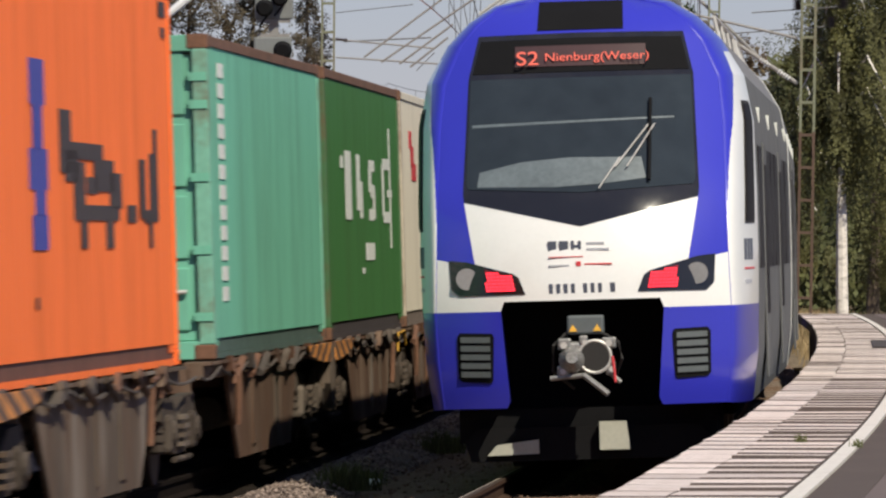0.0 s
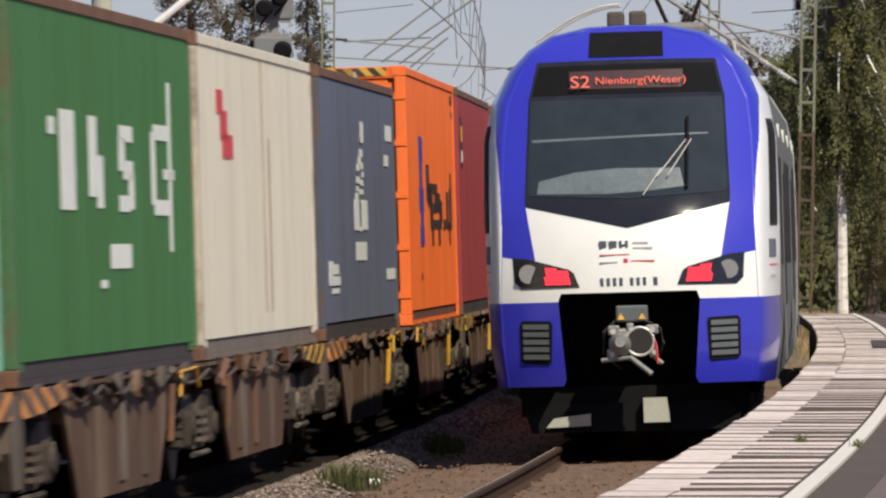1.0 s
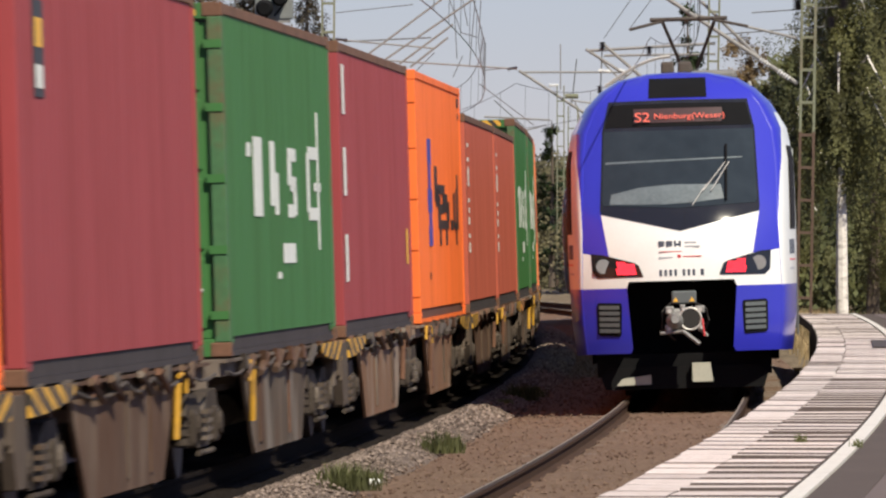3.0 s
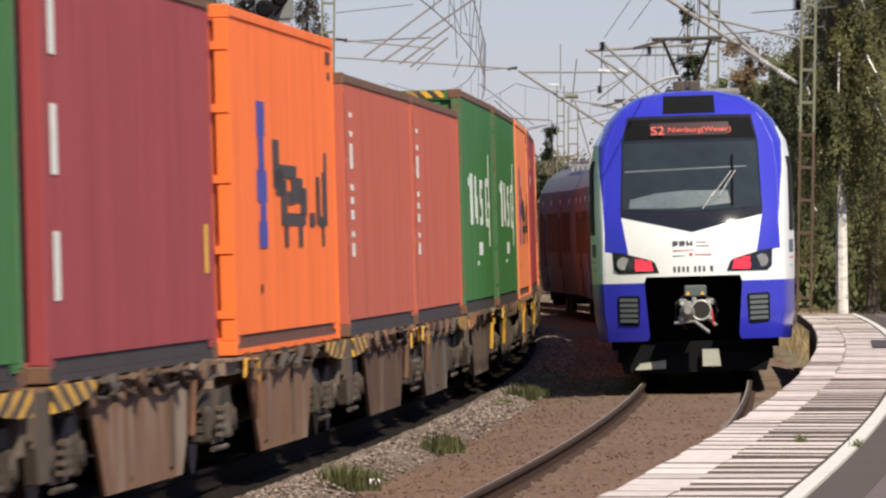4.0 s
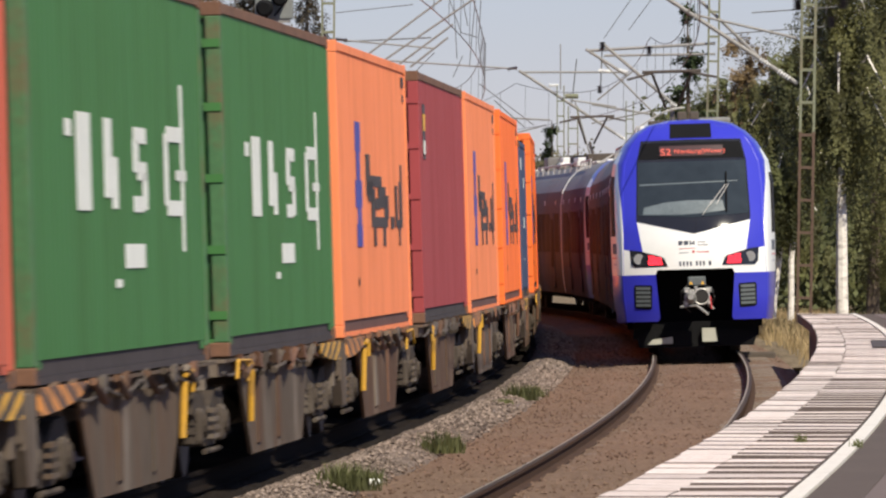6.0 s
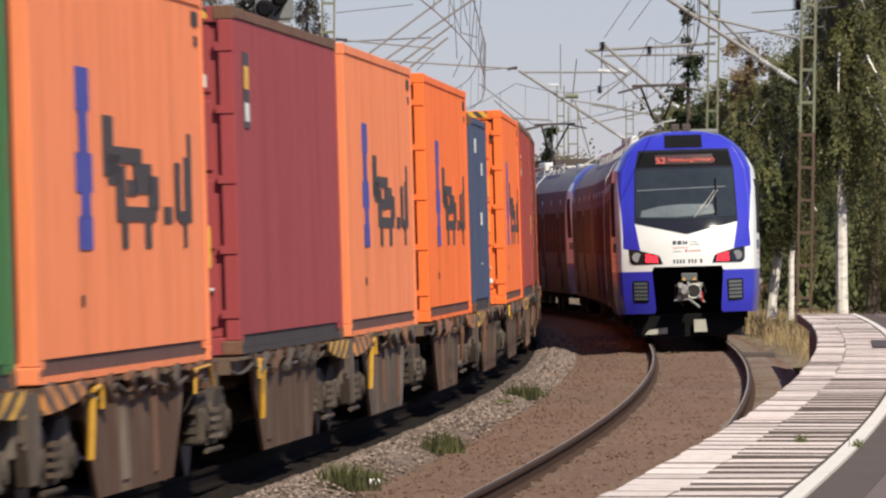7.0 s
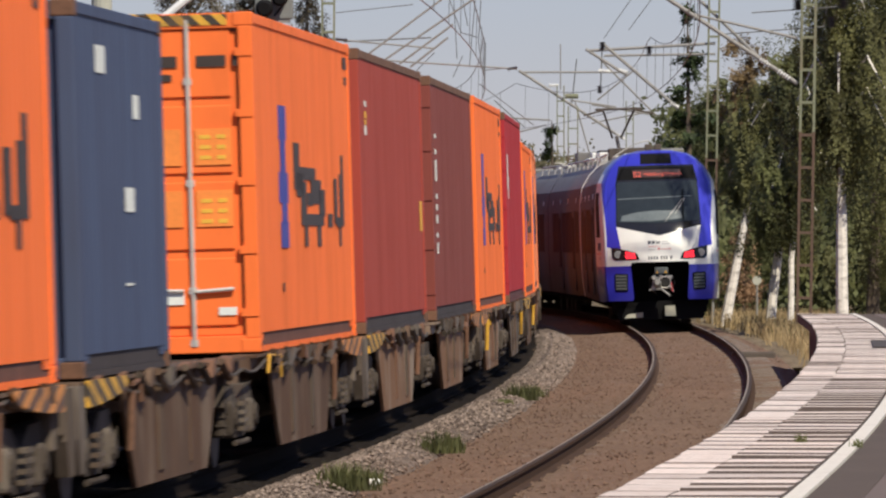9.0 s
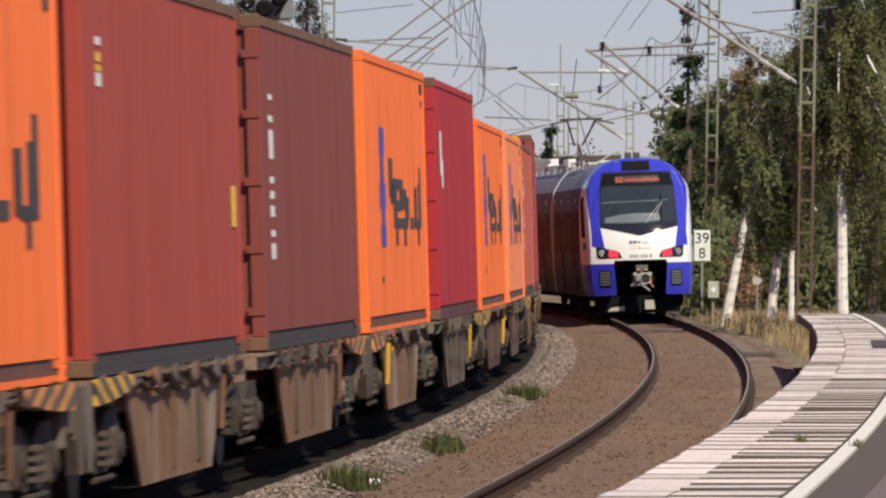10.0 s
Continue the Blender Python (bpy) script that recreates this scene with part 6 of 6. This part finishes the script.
    add_tube(near, "arm", (-4.5, 110, 4.35), (-2.75, 110, 5.75), 0.055, "insulator", label="pale slanting arm")


def signal_post():
    e = empty("railway_signal", "dark railway signal seen from behind, round lamp housings", "signal")
    e.matrix_basis = pose(-3.08, 150, -0.5)
    part("post", boxes((-0.09, 0.09, 0.05, 0.23, 0, 8.0), bev=0.01), M["tube"], e)
    part("board", boxes((-0.36, 0.33, -0.05, 0.0, 5.85, 6.20), bev=0.03), M["signal"], e)
    part("board", boxes((-0.34, 0.36, -0.05, 0.0, 6.52, 7.1), bev=0.03), M["signal"], e)
    for x, z, r in ((-0.16, 6.72, 0.14), (0.17, 5.95, 0.15), (0.12, 6.9, 0.13)):
        bm = bmesh.new()
        tube(bm, (x, -0.05, z), (x, -0.30, z), r, n=18)
        tube(bm, (x, -0.30, z), (x, -0.36, z - 0.01), r * 1.15, r * 0.8, n=18)
        part("lamp_housing", bm, M["signal_dark"], e, "round black lamp housing")
        part("cable", tube(bmesh.new(), (x + 0.05, -0.2, z - r), (x - 0.10, -0.05, z - r - 0.18), 0.02), M["signal_dark"], e)
    part("bracket", boxes((-0.30, 0.30, -0.02, 0.10, 6.20, 6.26), (-0.30, 0.30, -0.02, 0.10, 6.46, 6.52)), M["tube"], e)
    part("walkway", boxes((-0.40, 0.40, 0.1, 0.7, 5.40, 5.45)), M["tube"], e)


# ---- trees and plants ----
def leaf_cloud(clumps, per, spread, size, seed, droop=0.0, centre=None):
    """Many small leaves on the hanging sprays of their clumps, as one mesh; a spray's leaves face outwards together."""
    rs = np.random.RandomState(seed)
    c = np.array(clumps)
    k = len(c)
    mid = np.array(centre) if centre is not None else c.mean(axis=0)
    out = c - mid
    out[:, 2] *= 0.35
    out /= np.linalg.norm(out, axis=1)[:, None] + 1e-6
    out = out + rs.normal(size=(k, 3)) * 0.45 + np.array([0.0, 0.0, 0.35])
    strands = 7
    c = np.repeat(c, strands, axis=0)
    out = np.repeat(out, strands, axis=0) + rs.normal(size=(k * strands, 3)) * 0.25
    top = c + rs.normal(size=c.shape) * np.array([spread, spread, spread * 0.7])
    drop = spread * (0.6 + 4.2 * droop) * rs.uniform(0.5, 1.4, size=len(c))
    m = max(3, per // strands)
    top, out, drop = (np.repeat(q, m, axis=0) for q in (top, out, drop))
    n = len(top)
    q = rs.uniform(0, 1, size=n)
    wide = spread * (0.42 - 0.16 * droop)
    p = top + rs.normal(size=(n, 3)) * wide
    p[:, 2] -= q * drop
    face = rs.normal(size=(n, 3)) * 0.33 + out
    a = rs.normal(size=(n, 3))
    a[:, 2] -= droop * 1.2
    a -= face * (np.sum(a * face, axis=1) / np.sum(face * face, axis=1))[:, None]
    a /= np.linalg.norm(a, axis=1)[:, None]
    b = np.cross(a, face)
    b /= np.linalg.norm(b, axis=1)[:, None]
    l = size * rs.uniform(0.6, 1.4, size=(n, 1))
    v = np.stack([p - a * l, p + b * l * 0.5, p + a * l, p - b * l * 0.5], axis=1).reshape(-1, 3)
    f = np.arange(4 * n).reshape(-1, 4)
    return v, f


def cloud_part(name, v, f, material, parent):
    me = bpy.data.meshes.new(name)
    me.from_pydata(v.tolist(), [], f.tolist())
    me.materials.append(material)
    ob = new(name, me)
    ob.parent = parent
    return ob


def limb_chain(bm, pts, r0, r1, n=8):
    path_tube(bm, pts, r0, r1, n)


def broadleaf(x, y, h, width, seed, leaf="leaf_a", bark="bark", low=0.3, clumps=120, per=55, size=0.11, droop=0.0, lean=(0, 0), label="", r=0.16, base=-0.4):
    rnd = random.Random(seed)
    e = empty("tree", label or "leafy green tree beside the line", "tree", "trees beside the line")
    e.matrix_basis = pose(x, y, base)
    bm = bmesh.new()
    pts = []
    wob = [rnd.uniform(-0.12, 0.12) for _ in range(8)]
    for i in range(8):
        k = i / 7
        pts.append((lean[0] * k + wob[i] * k, lean[1] * k + wob[-i] * k, h * 0.92 * k))
    limb_chain(bm, pts, r, 0.03)
    part("trunk", bm, M[bark], e)
    cl = []
    for k in range(11):
        z = h * rnd.uniform(low, 0.85)
        t = z / (h * 0.92)
        ang = rnd.uniform(0, math.tau)
        reach = width * rnd.uniform(0.45, 1.0) * (1 - 0.55 * max(0, (t - 0.45)) / 0.55)
        p0 = Vector((lean[0] * t, lean[1] * t, z))
        p1 = p0 + Vector((math.cos(ang) * reach * 0.55, math.sin(ang) * reach * 0.55, h * 0.07))
        p2 = p0 + Vector((math.cos(ang) * reach, math.sin(ang) * reach, h * (0.06 - 0.10 * droop)))
        b = bmesh.new()
        limb_chain(b, [p0, p1, p2], r * 0.35, 0.015, n=6)
        part("limb", b, M[bark], e)
        for q in (0.35, 0.6, 0.8, 1.0):
            m = p0.lerp(p1, q * 2) if q < 0.5 else p1.lerp(p2, (q - 0.5) * 2)
            for _ in range(max(1, clumps // 44)):
                cl.append(m + Vector((rnd.gauss(0, width * 0.16), rnd.gauss(0, width * 0.16), rnd.gauss(0, h * 0.045) - droop * rnd.uniform(0, h * 0.10))))
    for k in range(clumps // (2 if bark == "bark_white" else 5)):
        t = rnd.uniform(low + 0.03, 0.95)
        cl.append(Vector((lean[0] * t + rnd.gauss(0, width * 0.13), lean[1] * t - abs(rnd.gauss(0, width * 0.16)), h * 0.92 * t)))
    cl += [Vector((lean[0] + rnd.gauss(0, width * 0.18), lean[1] + rnd.gauss(0, width * 0.18), h * rnd.uniform(0.78, 1.0))) for _ in range(clumps // 6)]
    v, f = leaf_cloud([tuple(c) for c in cl], per, max(0.13, width * 0.09), size, seed, droop, (lean[0] * 0.5, lean[1] * 0.5 + width * 0.25, h * 0.5))
    cloud_part("crown", v, f, M[leaf], e)
    return e


def conifer(x, y, h, width, seed, label="dark green conifer beyond the curve", base=-0.4):
    rnd = random.Random(seed)
    e = empty("tree", label, "tree", "trees beside the line")
    e.matrix_basis = pose(x, y, base)
    bm = bmesh.new()
    limb_chain(bm, [(0, 0, 0), (0.05, 0, h * 0.5), (0, 0, h)], 0.18, 0.02)
    part("trunk", bm, M["bark"], e)
    cl = []
    b = bmesh.new()
    for k in range(46):
        t = rnd.uniform(0.12, 0.98)
        ang = rnd.uniform(0, math.tau)
        reach = width * (1 - t) ** 0.8 * rnd.uniform(0.65, 1.1) + 0.15
        p0 = Vector((0, 0, h * t))
        p1 = p0 + Vector((math.cos(ang) * reach, math.sin(ang) * reach, -0.12 * reach + 0.05))
        tube(b, p0, p1, 0.03, 0.008, n=5)
        for q in (0.35, 0.6, 0.85, 1.0):
            cl.append(tuple(p0.lerp(p1, q)))
    part("limb", b, M["bark"], e)
    v, f = leaf_cloud(cl, 42, width * 0.08, 0.08, seed, 0.2)
    cloud_part("crown", v, f, M["leaf_c"], e)
    return e


def woods(name, x0, x1, y, z_top, seed, leaf, n, size, label, depth=18, lane=(0.0485, 0.0520)):
    """Far woods: an uneven mass of leaves."""
    rs = np.random.RandomState(seed)
    noise.seed_set(seed)
    cl = []
    for i in range(n):
        x = rs.uniform(x0, x1)
        yy = y + rs.uniform(0, depth)
        if lane[0] < x / yy < lane[1] and rs.rand() < 0.85:      # a path leads through the trees here
            continue
        top = z_top * (0.72 + 0.38 * noise.noise(Vector((x * 0.22, yy * 0.05, seed))) + 0.18 * noise.noise(Vector((x * 0.9, 3, seed))))
        cl.append((x, yy, -0.5 + (top + 0.5) * rs.uniform(0, 1) ** 0.6))
    v, f = leaf_cloud(cl, 42, 0.40, size, seed, 0.3, (0.5 * (x0 + x1), y + 60.0, 0.0))
    me = bpy.data.meshes.new(name)
    me.from_pydata(v.tolist(), [], f.tolist())
    me.materials.append(M[leaf])
    return tagged(new(name, me), label, "woods", kind="stuff")


def blades(name, places, h, spread, seed, material, label, per=40, width=0.012):
    """Tufts of grass or weeds: bent narrow blades."""
    rs = np.random.RandomState(seed)
    vs, fs = [], []
    for (x, y, z) in places:
        for _ in range(per):
            a = rs.uniform(0, math.tau)
            px, py = x + rs.normal() * spread, y + rs.normal() * spread
            l = h * rs.uniform(0.4, 1.2)
            bx, by = math.cos(a) * l * rs.uniform(0.1, 0.6), math.sin(a) * l * rs.uniform(0.1, 0.6)
            w = width * rs.uniform(0.7, 1.6)
            dx, dy = w, w * rs.uniform(-0.6, 0.6)
            k = len(vs)
            vs += [(px - dx, py - dy, z), (px + dx, py + dy, z), (px + bx * 0.4 + dx * 0.8, py + by * 0.4 + dy * 0.8, z + l * 0.6), (px + bx * 0.4 - dx * 0.8, py + by * 0.4 - dy * 0.8, z + l * 0.6), (px + bx, py + by, z + l)]
            fs += [(k, k + 1, k + 2, k + 3), (k + 3, k + 2, k + 4)]
    me = bpy.data.meshes.new(name)
    me.from_pydata(vs, [], fs)
    me.materials.append(M[material])
    return new(name, me)


def weed(s, off, z, size, seed):
    x, y, _ = on_line(s, off)
    ob = blades("weed", [(x, y, z), (x + size * 0.5, y + 0.1, z)], size, size * 0.42, seed, "leaf_e", "", per=110, width=0.006)
    tagged(ob, "bushy green weed growing in the gravel", "plant", "weeds between the tracks")


def planting():
    for i, (x, y, h, w, leaf, bark, droop, low, lab, lean, r) in enumerate([
        (7.35, 216, 6.6, 1.1, "leaf_a", "bark_white", 0.7, 0.62, "white-barked birch with drooping leaves", (1.1, 0), 0.15),
        (8.15, 206, 7.3, 1.5, "leaf_a", "bark_white", 0.8, 0.38, "white-barked birch with drooping leaves", (0.6, 0), 0.14),
        (8.45, 201, 7.2, 1.2, "leaf_b", "bark_white", 0.8, 0.40, "slim white-barked birch with sparse leaves", (0.2, 0), 0.09),
        (9.25, 191, 11.0, 1.8, "leaf_a", "bark_white", 0.8, 0.34, "white-barked birch with drooping leaves", (-0.1, 0.3), 0.16),
        (11.7, 225, 12.0, 2.8, "leaf_a", "bark", 0.9, 0.12, "tall weeping birch in full leaf", (0.3, 0), 0.2),
        (13.3, 240, 13.0, 3.4, "leaf_b", "bark", 0.8, 0.08, "tall weeping birch in full leaf", (0, 0), 0.2),
        (9.55, 262, 8.9, 1.4, "leaf_d", "bark", 0.5, 0.15, "tree with dry browning leaves", (0, 0), 0.18),
        (9.3, 285, 8.4, 1.9, "leaf_b", "bark", 0.4, 0.1, "tall leafy green tree", (0, 0), 0.18),
        (13.3, 280, 12.5, 2.9, "leaf_a", "bark", 0.7, 0.1, "tall weeping birch in full leaf", (0, 0), 0.2),
        (15.2, 265, 13.0, 3.5, "leaf_b", "bark", 0.7, 0.1, "tall leafy green tree", (0, 0), 0.2),
        (17.5, 300, 13.5, 3.8, "leaf_a", "bark", 0.7, 0.1, "tall leafy green tree", (0, 0), 0.2),
        (-2.2, 290, 5.0, 1.6, "leaf_e", "bark", 0.2, 0.2, "pale green bushy tree", (0, 0), 0.12),
        (-0.9, 300, 5.2, 1.7, "leaf_e", "bark", 0.2, 0.2, "pale green bushy tree", (0, 0), 0.12),
        (-9.3, 300, 13.5, 2.6, "leaf_pine", "bark", 0.3, 0.15, "dark tree behind the freight track", (0, 0), 0.2),
        (-5.0, 300, 12.0, 2.0, "leaf_pine", "bark", 0.3, 0.15, "dark tree behind the freight track", (0, 0), 0.2),
        (-7.2, 310, 14.0, 2.2, "leaf_pine", "bark", 0.3, 0.15, "dark tree behind the freight track", (0, 0), 0.2),
    ]):
        broadleaf(x, y, h, w, 100 + i, leaf, bark, low, clumps=170 if w > 2.5 else 110, per=230 if droop > 0.6 else 140, size=0.046 if droop > 0.6 else 0.060, droop=droop, lean=lean, label=lab, r=r)
    conifer(8.35, 282, 10.6, 1.3, 300, "dark ragged conifer beside the line")
    conifer(5.6, 425, 8.6, 1.3, 301)
    conifer(8.9, 330, 6.2, 1.3, 302)
    woods("far_woods", 8.7, 24.0, 305, 10.0, 11, "leaf_b", 2200, 0.13, "dense green woods beyond the curve")
    woods("far_woods", 2.0, 14.0, 430, 8.0, 12, "leaf_far", 2200, 0.12, "far brownish-green woods beyond the curve")
    woods("far_woods", 5.2, 9.0, 318, 5.6, 14, "leaf_far", 500, 0.12, "low brownish-green trees beyond the curve")
    woods("undergrowth", 7.6, 20.0, 236, 3.6, 13, "leaf_b", 700, 0.13, "shady green undergrowth below the trees", depth=30)
    broadleaf(8.15, 224, 2.9, 0.5, 401, "leaf_dry", "bark", 0.25, clumps=60, per=60, size=0.04, droop=0.3, label="small sunlit dry shrub beside the birches", r=0.05)
    # dry grass on the bank beyond the platform
    rs = np.random.RandomState(3)
    pl = []
    for _ in range(900):
        s = rs.uniform(84, 168)
        o = rs.uniform(2.35, 5.5)
        x, y, _ = on_line(s, o)
        pl.append((x, y, -0.3 + 0.05 * rs.rand()))
    tagged(blades("dry_grass", pl, 0.42, 0.22, 4, "straw", "", per=14, width=0.010), "tall straw-coloured dry grass on the bank", "grass", kind="stuff")
    pl = []
    for _ in range(260):
        s = rs.uniform(82, 150)
        x, y, _ = on_line(s, rs.uniform(2.7, 5.5))
        pl.append((x, y, -0.3))
    tagged(blades("green_grass", pl, 0.38, 0.2, 5, "leaf_b", "", per=12, width=0.014), "low green weeds on the bank", "grass", kind="stuff")
    for s, o, z, size, seed in ((13.0, -2.35, -0.22, 0.24, 1), (14.5, -2.25, -0.22, 0.14, 6), (26.0, -2.25, -0.22, 0.22, 2), (27.5, -2.2, -0.22, 0.12, 8), (53.5, -2.45, -0.2, 0.22, 3), (56.0, -2.35, -0.2, 0.15, 4), (49.0, -2.5, -0.2, 0.1, 5)):
        weed(s, o, z, size, seed)
    for s, o, seed in ((-9.2, EDGE + 0.62, 21), (-10.4, EDGE + 1.0, 22)):
        x, y, _ = on_line(s, o)
        ob = blades("weed", [(x, y, PLAT)], 0.055, 0.02, seed, "leaf_b", "", per=26, width=0.003)
        tagged(ob, "small weed in a platform joint", "plant", "weeds on the platform")


# ---- signs and small things beyond the platform ----
def kilometre_sign():
    e = empty("kilometre_sign", "white kilometre board with black figures on a post", "sign")
    e.matrix_basis = pose(7.07, 225, -0.4)
    part("post", boxes((-0.03, 0.03, 0.02, 0.08, 0, 2.6)), M["tube"], e)
    b = part("board", boxes((-0.22, 0.22, -0.02, 0.02, 1.84, 2.68), bev=0.008), M["sign_white"], e)
    text("39", 0.40, M["sign_black"], b, (-0.205, -0.025, 2.33))
    text("8", 0.40, M["sign_black"], b, (-0.105, -0.025, 1.92))


def small_things():
    e = empty("trackside_cabinet", "small grey trackside cabinet on a post", "cabinet")
    e.matrix_basis = pose(7.27, 222, -0.4)
    part("post", boxes((-0.03, 0.03, 0.02, 0.08, 0, 0.9)), M["tube"], e)
    part("case", boxes((-0.15, 0.15, -0.08, 0.12, 0.85, 1.30), bev=0.02), M["box_grey"], e)
    part("plate", boxes((-0.05, 0.05, -0.09, -0.08, 1.02, 1.14)), M["sign_white"], e)
    e = empty("round_sign", "small round grey sign on a thin post", "sign")
    e.matrix_basis = pose(8.18, 215, -0.4)
    part("post", tube(bmesh.new(), (0, 0, 0), (0, 0, 1.4), 0.025), M["tube"], e)
    part("disc", tube(bmesh.new(), (0, -0.03, 1.36), (0, 0.0, 1.36), 0.12, n=20), M["box_grey"], e)
    bm = boxes((-0.4, 0.4, -0.2, 0.2, -0.25, 0.05), bev=0.03)
    ob = tagged(link_mesh("concrete_block", bm, M["under"]), "dark concrete block beside the rail", "block")
    ob.matrix_basis = pose(5.72, 152, -0.1)
    ob = tagged(link_mesh("pebble", boxes((-0.05, 0.05, -0.04, 0.04, -0.02, 0.04), bev=0.02), M["sign_white"]), "pale scrap lying on the ballast", "litter")
    ob.matrix_basis = pose(-0.62, 74.5, -0.19)
    # brick outbuilding behind the trees
    e = empty("brick_house", "low red brick building behind the trees", "house")
    e.matrix_basis = pose(16.75, 330, -0.75)
    part("wall", boxes((0, 5, 0, 6, 0, 2.3)), M["brick"], e)
    bm = bmesh.new()
    prism(bm, [(-0.3, 2.3), (5.3, 2.3), (2.5, 4.0)], 'y', -0.3, 6.3)
    part("roof", bm, M["bark"], e)
    part("window", boxes((1.0, 1.9, -0.03, 0.02, 0.9, 1.8)), M["side_glass"], e)


def scenery():
    catenary()
    signal_post()
    planting()
    kilometre_sign()
    small_things()


# ---- put the place together ----
ground()
tracks()
plat = platform()
scenery()
cars = commuter_train()
loads, wagons = freight_train()
slabs(plat)

TIMES = [k * 0.5 for k in range(21)]

def tail_at(t):
    """Distance of the commuter train's tail ahead of the camera."""
    return ((0.0067528 * t + 0.345364) * t + 10.15274) * t + 69.542

def freight_at(t):
    """How far the freight train has come towards the camera."""
    return 26.57 * t + 0.05 * t * t

def motions():
    for c, a, b, turned in cars:
        rows = []
        for t in TIMES:
            s = arc_at(tail_at(t))
            m = vehicle_pose(s + a, s + b, 0.0) @ pose(0, -CAR / 2, 0)
            if turned:
                m = m @ pose(0, CAR, 0, 0, 0, 180) @ pose(0, 0, 0, 0, 0, 0)
            rows.append((t, m))
        walk(c, rows)
    for c, s, L in loads:
        walk(c, [(t, vehicle_pose(s - freight_at(t) - L, s - freight_at(t) + L, FREIGHT, 0.0) @ pose(0, 0, DECK)) for t in TIMES])
    for w, s, turned in wagons:
        walk(w, [(t, vehicle_pose(s - freight_at(t) - HALF, s - freight_at(t) + HALF, FREIGHT, 0.0) @ pose(0, 0, 0, 0, 0, 180 if turned else 0)) for t in TIMES])

motions()
